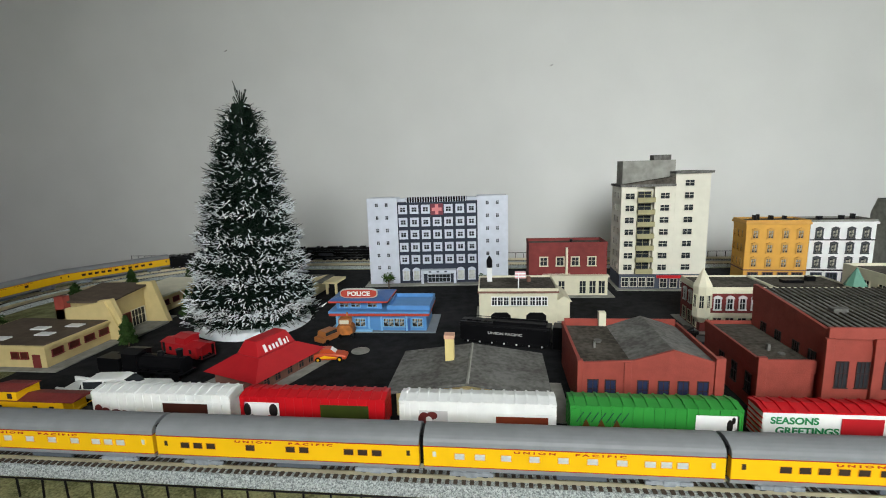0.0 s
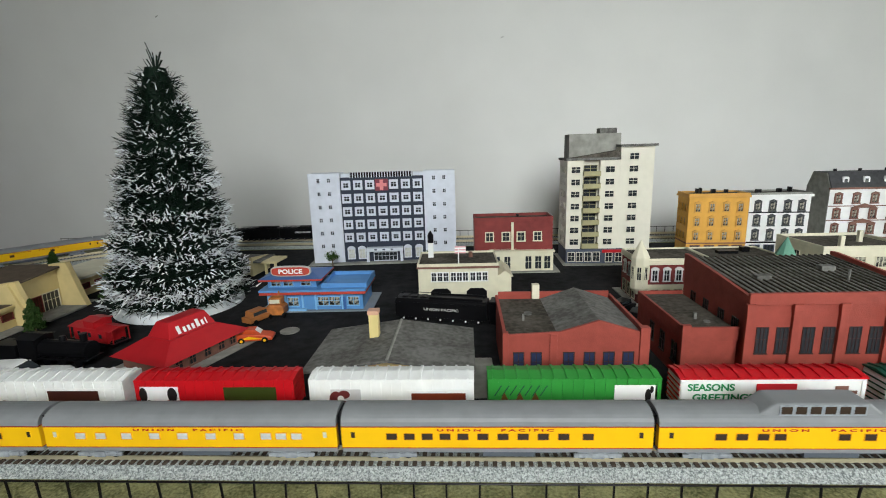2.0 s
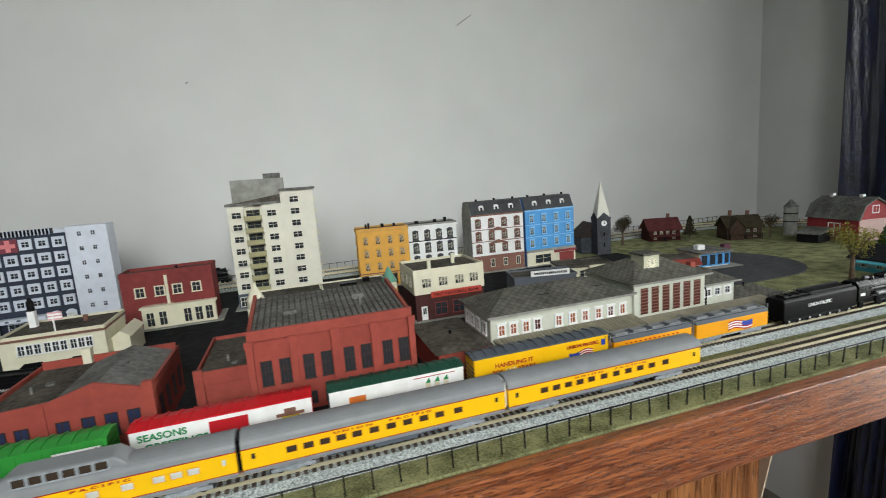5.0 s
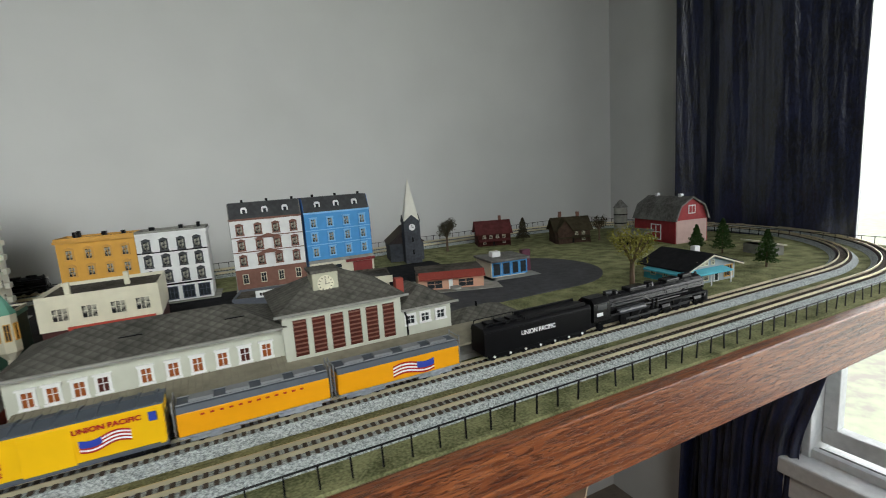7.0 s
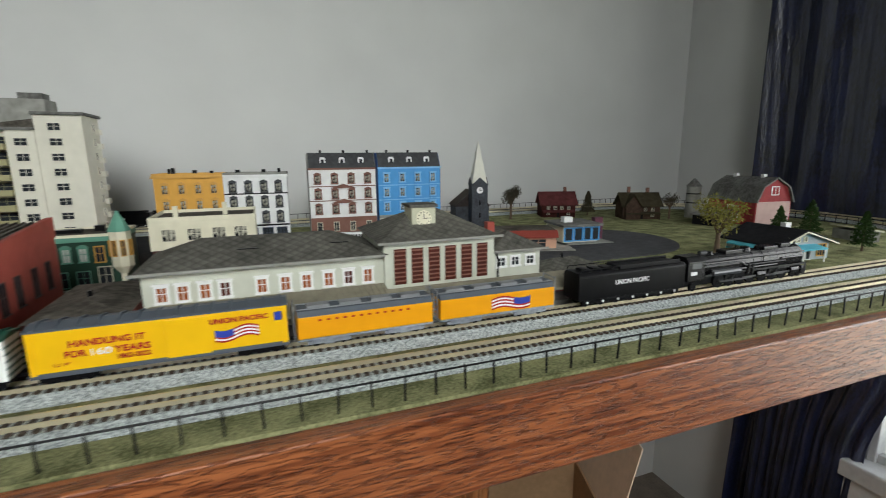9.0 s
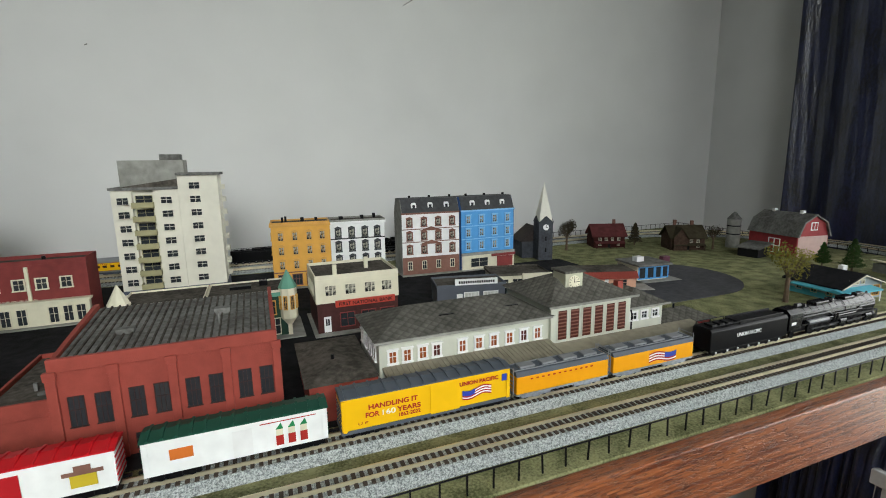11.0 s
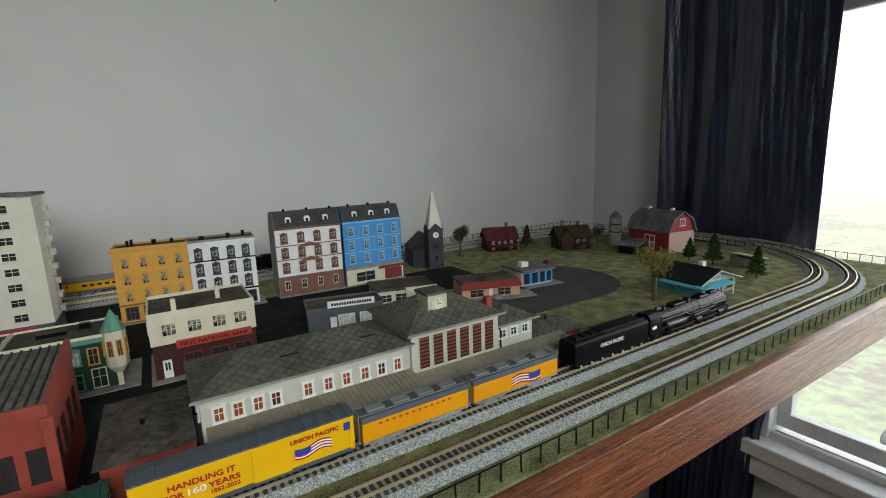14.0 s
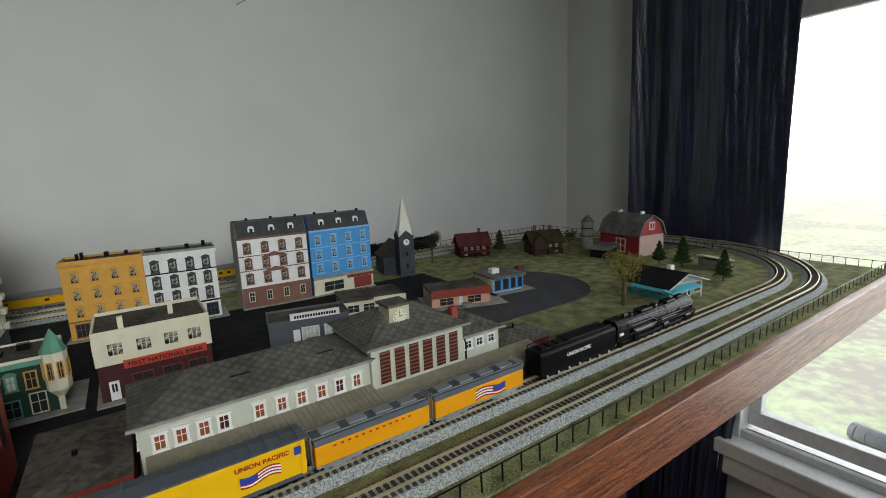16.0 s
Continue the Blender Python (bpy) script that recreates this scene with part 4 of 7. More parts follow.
        windows(c, w, (-15, -5), (18.6,), -8.6)
        s = Shape()
        for x in (-43, 43):
            for y in (-8, 8):
                s.rod((x, y, 5), (x, y, 17), 0.4)
            s.rod((x, -8, 11), (x, 8, 11), 0.4)
        part("railing", s, UPY, c)
        part("platform", Shape().box(-45, 45, -8.5, 8.5, 4.4, 5.5), BLACKP, c)
        for x in (-26, 26):
            truck(c, x, BLACKP)


freight()

# ---------- the moving passenger train ----------
SPEED, PITCH = 75.0, 158.0
JOINT_S = CXR - 133.0  # place on the loop of the joint ahead of the first coach at 0 s


def aux_tender():
    c = tagged(new("water_tender"), "black auxiliary water tender behind the locomotive", "train car", "passenger train")
    steam_tender(c, -80, -2)
    steam_tender(c, 2, 80)
    return c


def consist():
    cars = []
    plan = [(-5, coach("passenger_car", "yellow and grey streamlined passenger coach, last in the train", pattern="coach", round_end=True)),
            (-4, coach("passenger_car", "yellow and grey streamlined coach with dark windows", pattern="coach")),
            (-3, coach("passenger_car", "yellow and grey dome lounge car with light windows", pattern="sleeper", dome=True, pale_panes=True)),
            (-2, coach("passenger_car", "yellow and grey dome car with dark windows", pattern="lounge", dome=True)),
            (-1, coach("passenger_car", "yellow and grey streamlined coach with dark windows", pattern="coach")),
            (0, coach("passenger_car", "yellow and grey sleeping car with light windows", pattern="sleeper", pale_panes=True)),
            (1, coach("passenger_car", "yellow and grey streamlined dormitory car", pattern="dorm")),
            (2, coach("passenger_car", "yellow and grey sleeping car with light windows", pattern="sleeper", pale_panes=True)),
            (3, coach("passenger_car", "yellow and grey streamlined coach with dark windows", pattern="coach")),
            (4, coach("passenger_car", "yellow and grey coach with dark windows", pattern="coach")),
            (5, coach("passenger_car", "yellow and grey baggage car", pattern="baggage")),
            (6, coach("passenger_car", "yellow and grey baggage car", pattern="baggage")),
            (7, coach("passenger_car", "yellow and grey coach with dark windows", pattern="coach")),
            (8, aux_tender())]
    for k, ob in plan:
        cars.append((ob, JOINT_S + (k + 0.5) * PITCH, 52.0))
    e = steam_loco("steam_locomotive", "black articulated steam locomotive leading the passenger train", group="passenger train")
    cars.append((e, JOINT_S + 9 * PITCH + 130, 45.0))
    return cars


TRAIN = consist()


def motions():
    for ob, s0, half in TRAIN:
        rows = []
        for k in range(33):
            t = k * 0.5
            s = s0 + SPEED * t
            a, b = on_loop(s + half), on_loop(s - half)
            yaw = math.degrees(math.atan2(a[1] - b[1], a[0] - b[0]))
            rows.append((t, pose((a[0] + b[0]) / 2 * U, (a[1] + b[1]) / 2 * U, RAILTOP * U, 0, 0, yaw)))
        walk(ob, rows)


# ---------- buildings; each one's origin is its front-left base corner, front towards -y ----------
def flat_roof(parent, x0, x1, y0, y1, z, wallm, roofm, lip=1.6, high=2.2):
    """A roof deck inside a parapet."""
    part("roof_deck", Shape().box(x0 + lip, x1 - lip, y0 + lip, y1 - lip, z - 0.8, z), roofm, parent)
    s = Shape().box(x0, x1, y0, y0 + lip, z - 1, z + high).box(x0, x1, y1 - lip, y1, z - 1, z + high)
    s.box(x0, x0 + lip, y0 + lip, y1 - lip, z - 1, z + high).box(x1 - lip, x1, y0 + lip, y1 - lip, z - 1, z + high)
    part("parapet", s, wallm, parent, bevel=0.25)


def hospital():
    b = thing("hospital", -179, 691, 0.9, 4, "white and slate-blue multi-storey hospital with a red cross", "building")
    part("pad", Shape().box(-6, 222, -16, 42, 0, 1), CONC, b)
    part("wing", Shape().box(0, 46, 0, 36, 1, 134), HOSPW, b, "white wing", bevel=0.3)
    part("wing", Shape().box(168, 214, 0, 36, 1, 134), HOSPW, b, "white wing", bevel=0.3)
    part("centre_block", Shape().box(46, 168, 2.5, 34, 1, 127), paint("hospital_navy", 0.03, 0.038, 0.06), b, "dark slate-blue centre")
    part("roof_louvre", Shape().box(60, 152, 3, 12, 127, 134), BLACKP, b)
    lv = Shape().box(-0.5, 0.5, 0, 1, 0, 8).mesh("slat", HOSPW)
    for k in range(24):
        piece("slat", lv, b, 61 + k * 3.9, 2.2, 126.5)
    part("roof", Shape().box(46, 168, 12, 34, 127, 132), HOSPW, b)
    w = win_mesh(4.2, 5.4, HOSPW, GLASS, 0.7, 1, True)
    for x0 in (0, 168):
        windows(b, w, (x0 + 15, x0 + 30), [24 + 19.4 * k for k in range(6)])
    bay = Shape()
    bay.mat(0).box(-6.6, 6.6, -2.4, 0, 1.6, 3).box(-6.6, 6.6, -2.4, 0, 13.8, 15.2).box(-6.6, -5.4, -2.4, 0, 3, 13.8).box(5.4, 6.6, -2.4, 0, 3, 13.8).box(-5.4, 5.4, -1.2, 0, 3, 13.8)
    bay.box(-0.3, 0.3, -1.7, -1.1, 5, 11.4).box(-3.6, 3.6, -1.7, -1.1, 8.4, 8.9)
    bayd = bay.mesh("window_bay", [HOSPW])
    PANE[bayd.name] = Shape().box(-3.6, 3.6, -1.5, -1.1, 5, 11.4).mesh("pane", GLASS)
    for r in range(5):
        for k in range(7):
            if (r, k) != (4, 3):
                piece("window_bay", bayd, b, 54.5 + k * 17.4, 2.5, 30 + r * 19.4)
    part("cross_panel", Shape().box(97, 116, 0.6, 2.5, 107, 124), paint("cross_ground", 0.22, 0.05, 0.07), b, "dark red panel")
    part("red_cross", Shape().box(99, 114, 0, 0.6, 113, 118).box(104, 109, 0, 0.6, 108, 123), paint("cross_pink", 0.75, 0.25, 0.25), b, "red cross emblem")
    ar = win_mesh(9, 14, HOSPW, GLASSW, 1.2, 1, False, "arch", 0.8)
    for x in (56, 72, 141, 158):
        piece("window", ar, b, x, 2.5, 6)
    p = part("porch", Shape().box(80, 134, -11, 2.4, 18, 23).box(80, 84, -11, -7, 1, 18).box(130, 134, -11, -7, 1, 18), HOSPW, b, "white entrance porch", bevel=0.3)
    part("porch_sign", Shape().box(92, 96, -11.4, -11, 20, 22).box(104, 108, -11.4, -11, 20, 22).box(116, 120, -11.4, -11, 20, 22), NAVYG, p)
    piece("entrance", win_mesh(34, 12, HOSPW, GLASS, 1, 5, False), b, 107, 2.5, 2)
    part("step", Shape().box(76, 138, -16, -11.2, 1, 2.5), CONC, b)


def red_store():
    b = thing("brick_store", 61, 626, 0.9, 1, "dark red brick shop with a cream wooden storefront", "building")
    part("pad", Shape().box(-4, 112, -8, 54, 0, 1), CONC, b)
    part("wall", Shape().box(0, 104, 8, 50, 1, 68), DBRICK, b, "dark red brick walls")
    flat_roof(b, -0.4, 104.4, 7.6, 50.4, 68.8, DBRICK, TARROOF, 1.6, 4)
    w = win_mesh(9, 11, OFFW, GLASS, 1.4, 1, True)
    windows(b, w, (20, 42, 62, 84), (41,), 8)
    part("pilaster", Shape().box(49, 52, 5.5, 8, 28, 66), OFFW, b, "cream chimney strip")
    part("storefront", Shape().box(20, 104, 0, 8, 1, 26), OFFW, b, "cream storefront", bevel=0.3)
    part("cornice", Shape().box(18, 106, -1.5, 8, 26, 28.5), OFFW, b, bevel=0.3)
    d = win_mesh(8, 17, OFFW, GLASS, 1, 1, False)
    windows(b, d, (29, 43, 71, 84, 96), (4,), 0, "shop_window")
    part("shop_block", Shape().box(20, 56, 8, 8.5, 26, 30), OFFW, b)
    part("vent", Shape().cyl(60, 30, 68, 74, 2).box(72, 80, 24, 28, 68, 69.5), BLACKP, b)


def apartment():
    b = thing("apartment_tower", 189, 668, 0.9, -1, "white high-rise apartment tower with olive balconies", "building")
    b.scale = (0.955, 1.0, 1.04)
    part("pad", Shape().box(-5, 134, -14, 62, 0, 1), CONC, b)
    part("ground_floor", Shape().box(0, 122, -4, 54, 1, 20), NAVYG, b, "dark glazed shop floor")
    sh = win_mesh(9, 12, APT, GLASS, 0.8, 1, False)
    windows(b, sh, (8, 20, 32, 44), (4,), -4, "shop_window")
    part("shop_sign", Shape().box(52, 104, -5.5, -4, 15.5, 19.5), REDP, b, "red shop sign")
    windows(b, sh, (62, 76, 90, 104), (3,), -4, "shop_window")
    part("left_block", Shape().box(0, 22, 0, 56, 20, 138), APT, b, bevel=0.3)
    part("mid_block", Shape().box(22, 46, 7, 56, 20, 138), APT, b)
    part("right_block", Shape().box(46, 74, 0, 56, 20, 138), APT, b, bevel=0.3)
    part("tall_block", Shape().box(74, 121, 1.5, 56, 20, 154), APT, b, bevel=0.3)
    part("roof_slab", Shape().box(-2, 74, -2, 58, 138, 141), GREYROOF, b)
    part("roof_slab", Shape().box(73, 124, -2, 58, 154, 157), GREYROOF, b)
    part("penthouse", Shape().box(6, 80, 22, 56, 141, 172), CONC, b, "grey plant room")
    part("lift_house", Shape().box(52, 76, 30, 50, 172, 179), GREYROOF, b)
    part("roof_step", Shape().prism([(6, 141), (73.5, 141), (73.5, 150)], "y", 4, 20), TARROOF, b)
    w = win_mesh(12, 7.4, APT, GLASS, 0.6, 1, True)
    zs = [26 + 16 * k for k in range(7)]
    windows(b, w, (12,), zs)
    windows(b, w, (60,), zs)
    windows(b, w, (93,), zs + [138], 1.5)
    wb = win_mesh(18, 9, OLIVE, GLASS, 0.6, 1, False)
    windows(b, wb, (34,), zs, 7, "balcony_door")
    bal = Shape().box(-12, 12, -6, 7, 0, 1).box(-12, 12, -6, -4.6, 1, 6.4).box(-12, -11, -4.6, 7, 1, 6.4).box(11, 12, -4.6, 7, 1, 6.4).mesh("balcony", OLIVE)
    for z in zs:
        piece("balcony", bal, b, 34, 0, z - 4.5)
    ws = win_mesh(7, 8, APT, GLASS, 0.6, 1, True)
    for z in zs:
        for y in (14, 34):
            piece("window", ws, b, 0, y, z, -90)
    sb = Shape().box(0, 5, -5, 5, 0, 6).mesh("side_balcony", APT)
    for z in zs + [138]:
        piece("side_balcony", sb, b, 121, 44, z - 3)
        piece("window", ws, b, 121, 34, z, 90)


def terrace_pair():
    b = thing("town_house", 363, 685, 0.9, -4, "ochre yellow four-storey town house with hooded windows", "building", "town houses")
    b.scale = (1.0, 1.0, 1.06)
    part("pad", Shape().box(-4, 80, -8, 44, 0, 1), CONC, b)
    part("wall", Shape().box(0, 79, 0, 42, 1, 82), OCHRE, b, "ochre walls", bevel=0.3)
    part("cornice", Shape().box(-2, 80, -2.5, 44, 82, 85), OCHREL, b, bevel=0.3)
    flat_roof(b, -1, 79, -1, 43, 85.5, OCHREL, TARROOF)
    w = win_mesh(6, 10, OCHREL, GLASSC, 1.5, 1, True, "gable", 1.2)
    windows(b, w, (12, 31, 50, 68), (26, 45, 64))
    ws = win_mesh(5, 9, OCHREL, GLASSC, 1, 1, True)
    for z in (26, 45, 64):
        for y in (10, 22, 34):
            piece("window", ws, b, 0, y, z, -90)
    sh = win_mesh(12, 14, BROWNB, GLASS, 1, 2, False)
    windows(b, sh, (12, 31, 50, 68), (4,), 0, "shop_window")
    for x, w, y, z in ((14, 3, 14, 93), (18.5, 3, 14, 94), (40, 5, 26, 91), (60, 4, 30, 90)):
        part("chimney", Shape().box(x, x + w, y, y + 6, 85, z), BLACKP, b, bevel=0.3)
    part("plinth", Shape().box(-0.6, 79.5, -1, 42.6, 20.5, 22), BROWNB, b)
    c = thing("town_house", 442, 679.5, 0.9, -4, "white four-storey town house with black hooded windows", "building", "town houses")
    c.scale = (1.0, 1.0, 1.06)
    part("pad", Shape().box(0, 86, -8, 44, 0, 1), CONC, c)
    part("wall", Shape().box(0.2, 78, 0, 42, 1, 82), WHITE, c, "white walls", bevel=0.3)
    part("cornice", Shape().box(0.2, 80, -2.5, 44, 82, 85), WHITE, c, bevel=0.3)
    flat_roof(c, 0.4, 79, -1, 43, 85.5, CONC, TARROOF)
    w = win_mesh(6, 11, paint("charcoal_trim", 0.06, 0.065, 0.07), GLASSC, 1.7, 1, True, "gable", 1.2)
    windows(c, w, (11, 30, 49, 67), (26, 45, 64))
    windows(c, win_mesh(12, 14, NAVYG, GLASS, 1, 2, False), (12, 31, 50, 68), (4,), 0, "shop_window")
    part("string_course", Shape().box(0.3, 78.3, -0.8, 0, 61, 62.4).box(0.3, 78.3, -0.8, 0, 21, 23), BLACKP, c)
    for x, w, y, z in ((14, 6, 12, 91), (46, 5, 20, 91), (66, 4, 30, 92)):
        part("chimney", Shape().box(x, x + w, y, y + 6, 85, z), BLACKP, c, bevel=0.3)


def mansard(name, x, y, rz, w, label, wallm, trimm, roofm, basem, sidem, shop):
    b = thing(name, x, y, 0.9, rz, label, "building", "town houses")
    part("pad", Shape().box(-2, w + 2, -8, 52, 0, 1), CONC, b)
    part("wall", Shape().box(0, w, 0, 48, 28, 96), wallm, b, bevel=0.3)
    part("base", Shape().box(0, w, 0.4, 48, 1, 28), basem, b)
    part("side_wall", Shape().box(-0.6, -0.05, 0, 48, 1, 96).box(w + 0.05, w + 0.6, 0, 48, 1, 96), sidem, b)
    gable = [(0, 96), (48, 96), (38, 117), (10, 117)]
    part("gable", Shape().prism(gable, "x", -0.6, 0.4).prism(gable, "x", w - 0.4, w + 0.6), sidem, b)
    part("roof", Shape().prism([(-2, 96), (50, 96), (39, 117.6), (9, 117.6)], "x", 0.5, w - 0.5), roofm, b, "dark mansard roof")
    part("cornice", Shape().box(-1, w + 1, -2, 1, 94.5, 97), trimm, b)
    n = 3
    dorm = Shape()
    dorm.mat(0).prism([(-4, 0), (4, 0), (4, 8), (2.5, 10.5), (-2.5, 10.5), (-4, 8)], "y", -1, 8).mat(1).box(-2, 2, -1.3, -0.9, 2, 7.5)
    dd = dorm.mesh("dormer", [WHITE, GLASS])
    for k in range(n):
        piece("dormer", dd, b, w * (k + 0.75) / (n + 0.5), 3, 101)
    win = win_mesh(6.4, 11, trimm, GLASSC, 1.7, 1, True, "gable" if not shop else "flat", 1.5)
    xs = [w * (k + 0.5) / 4 for k in range(4)]
    windows(b, win, xs, (34, 55, 76))
    if not shop:
        s = Shape().prism([(w / 2 - 18, 69), (w / 2 + 18, 69), (w / 2, 75)], "y", -2.2, 0).prism([(w / 2 - 18, 48), (w / 2 + 18, 48), (w / 2, 54)], "y", -2.2, 0)
        part("pediment", s, basem, b, "brown pediments")
        s = Shape()
        for z in (53, 73):
            s.box(0, w, -0.7, 0, z - 22 + 20, z - 22 + 21.2)
        part("string_course", s, trimm, b)
        windows(b, win_mesh(6, 12, OFFW, GLASS, 0.8, 1, False), xs, (9,), 0.4)
    else:
        part("shop_front", Shape().box(0, w, -3, 0.4, 1, 24), OFFW, b, "cream shop front")
        piece("shop_window", win_mesh(30, 14, OFFW, GLASS, 1, 1, False), b, w * 0.32, -3, 5)
        part("awning", Shape().box(w * 0.55, w + 1, -6, -3, 20, 24), DBRICK, b)
        part("shop_door", Shape().box(w * 0.66, w - 3, -3.6, -3, 2, 19), DBRICK, b, "dark red shutters")
        part("fascia", Shape().box(-0.5, w + 0.5, -4, 0.4, 24, 28), CONC, b)
        s = Shape()
        for z in (49.5, 70.5):
            s.box(0, w, -0.7, 0, z, z + 1.2)
        part("string_course", s, trimm, b)
    for u in (0.2, 0.55, 0.92):
        part("chimney", Shape().box(w * u - 1.6, w * u + 1.6, 22, 25, 117, 121.5), BLACKP, b, bevel=0.3)


def church():
    b = thing("church", 812, 690, 0.9, -12, "dark stone church with a pale pointed spire and clock", "church")
    stone = mat("dark_stone", (0.055, 0.06, 0.07), 0.8, var=0.4, scale=250, bump=0.5)
    part("tower", Shape().box(-13, 13, 0, 26, 0, 68), stone, b, "grey stone tower", bevel=0.3)
    s = Shape()
    s.prism([(-14, 66), (14, 66), (0, 78)], "y", -0.8, 0.4).prism([(-14, 66), (14, 66), (0, 78)], "y", 25.6, 26.8)
    s.prism([(-1, 66), (27, 66), (13, 78)], "x", -14, -12.8).prism([(-1, 66), (27, 66), (13, 78)], "x", 12.8, 14)
    part("tower_gable", s, stone, b)
    part("spire", Shape().poly([(-12.6, 0.4, 66), (12.6, 0.4, 66), (12.6, 25.6, 66), (-12.6, 25.6, 66), (0, 13, 136)], [(0, 1, 4), (1, 2, 4), (2, 3, 4), (3, 0, 4), (3, 2, 1, 0)]),
         paint("spire_pale", 0.72, 0.71, 0.62), b, "pale tapering spire")
    part("clock_face", Shape().prism([(5.2 * math.cos(2 * math.pi * k / 20), 58 + 5.2 * math.sin(2 * math.pi * k / 20)) for k in range(20)], "y", -0.6, 0), LETTER, b, "white clock face")
    part("clock_pointer", Shape().box(-0.4, 0.4, -0.9, -0.6, 57, 62).box(-0.4, 3, -0.9, -0.6, 57.6, 58.4), BLACKP, b)
    part("nave", Shape().box(-34, 22, 26, 80, 0, 30), stone, b)
    part("nave_roof", Shape().prism([(-37, 30), (25, 30), (-6, 56)], "y", 25, 82), mat("nave_tiles", (0.045, 0.035, 0.03), 0.8, var=0.3, scale=200), b)
    windows(b, win_mesh(3, 8, stone, DARK, 0.6, 0, True), (0,), (14, 34))


def fire_station():
    b = thing("fire_station", -3, 503, 0.9, 1, "cream two-bay fire station with a tiled cornice and flag", "building")
    part("pad", Shape().box(-4, 96, -12, 72, 0, 1), CONC, b)
    part("wall", Shape().box(0, 86, 0, 62, 1, 40), OFFW, b, "cream walls", bevel=0.3)
    part("cornice", Shape().box(-1.5, 87.5, -2, 63, 38, 40), BROWNB, b)
    flat_roof(b, -1, 87, -1, 63, 41, OFFW, TARROOF)
    windows(b, win_mesh(5, 9, WHITE, GLASS, 0.9, 1, True), (17, 23.5, 30, 38, 44.5, 51, 59, 65.5, 72), (24,))
    s = Shape()
    for x in (24, 63):
        s.prism([(x - 11, 1), (x + 11, 1), (x + 11, 12), (x + 7, 15.5), (x - 7, 15.5), (x - 11, 12)], "y", -0.7, 0.2)
    part("bay_door", s, BLACKP, b, "dark arched vehicle doors")
    part("chimney", Shape().box(9, 15, 40, 46, 41, 58), WHITE, b)
    part("siren", Shape().cyl(12, 43, 58, 67, 3.4).cyl(12, 43, 67, 72, 3.4, 0.6), BLACKP, b)
    s = Shape().rod((44, 6, 41), (44, 6, 58), 0.7)
    p = part("flagpole", s, WHITE, b)
    f = Shape()
    for k in range(5):
        f.mat(k % 2).box(40 + 0, 52, 5.6, 6.2, 53 + k * 1.6, 54.6 + k * 1.6)
    part("flag", f, [paint("flag_pink", 0.7, 0.4, 0.42), LETTER], p, "small striped flag")
    part("tank", Shape().cyl(58, 40, 41, 47, 2.4), BROWNB, b)
    a = part("annex", Shape().box(86, 102, 14, 62, 1, 24), OFFW, b, bevel=0.3)
    part("annex_roof", Shape().prism([(85, 24), (104, 24), (95, 31)], "y", 12, 63), OFFW, b)


def police():
    b = thing("police_station", -164, 480, 0.9, 1, "blue diner-style police station with red stripes and roof sign", "building")
    part("pad", Shape().box(-6, 114, -5, 58, 0, 1.2), paint("pad_bluegrey", 0.22, 0.25, 0.28), b)
    part("wall", Shape().box(2, 104, 0, 50, 1.2, 19), POLB, b, "blue walls", bevel=0.3)
    part("eave_band", Shape().box(-4, 108, -5, 54, 19, 22), TRIMRED, b, "red eave band", bevel=0.3)
    part("roof", Shape().box(-4.4, 108.4, -5.4, 54.4, 22, 24.4), POLB, b, bevel=0.3)
    flat_roof(b, 60, 108, 2, 54, 25, POLB, POLB, 2, 4)
    part("upper_walls", Shape().box(2, 54, 6, 46, 24.4, 33), POLB, b)
    part("upper_band", Shape().box(-5, 62, -2, 50, 33, 35), TRIMRED, b, bevel=0.3)
    part("upper_roof", Shape().hip(-5, 62, -2, 50, 35, 40, 20), POLD, b, "dark blue roof")
    sg = part("sign", Shape().prism([(10 + 20 + 22 * math.copysign(abs(math.cos(a)) ** 0.5, math.cos(a)), 41 + 5 * math.copysign(abs(math.sin(a)) ** 0.6, math.sin(a))) for a in [2 * math.pi * k / 24 for k in range(24)]], "y", -1, 2.2), TRIMRED, b, "red rounded sign")
    sg.matrix_basis = pose(0.003, 0, 0.0075)
    sg.scale = (0.9, 1.0, 0.88)
    part("sign_rim", Shape().prism([(30 + 23.4 * math.copysign(abs(math.cos(a)) ** 0.5, math.cos(a)), 41 + 6.2 * math.copysign(abs(math.sin(a)) ** 0.6, math.sin(a))) for a in [2 * math.pi * k / 24 for k in range(24)]], "y", -0.4, 2.6), paint("sign_rim_grey", 0.5, 0.5, 0.48), sg)
    words("sign_lettering", "POLICE", 7.4, LETTER, sg, 30, -1.25, 38.5, wide=28, bold=0.25)
    w = win_mesh(11, 9, BLUEL, GLASSC, 0.8, 1, True)
    windows(b, w, (12, 30, 62, 74, 94), (6,))
    windows(b, win_mesh(10, 5, BLUEL, GLASSC, 0.6, 1, True), (11, 24, 43), (26.5,), 6)
    for x in (4, 22, 40, 54, 82):
        part("pilaster", Shape().box(x - 1, x + 1, -1.2, 0, 1.2, 19), BLUEL, b)
    part("door", Shape().box(80, 86, -1, 0.1, 1.2, 15), POLD, b)
    part("step", Shape().box(18, 44, -4.5, -1.3, 1.2, 3.4), BLUEL, b)
    for y in (10, 28):
        piece("window", w, b, 2, y, 6, -90)


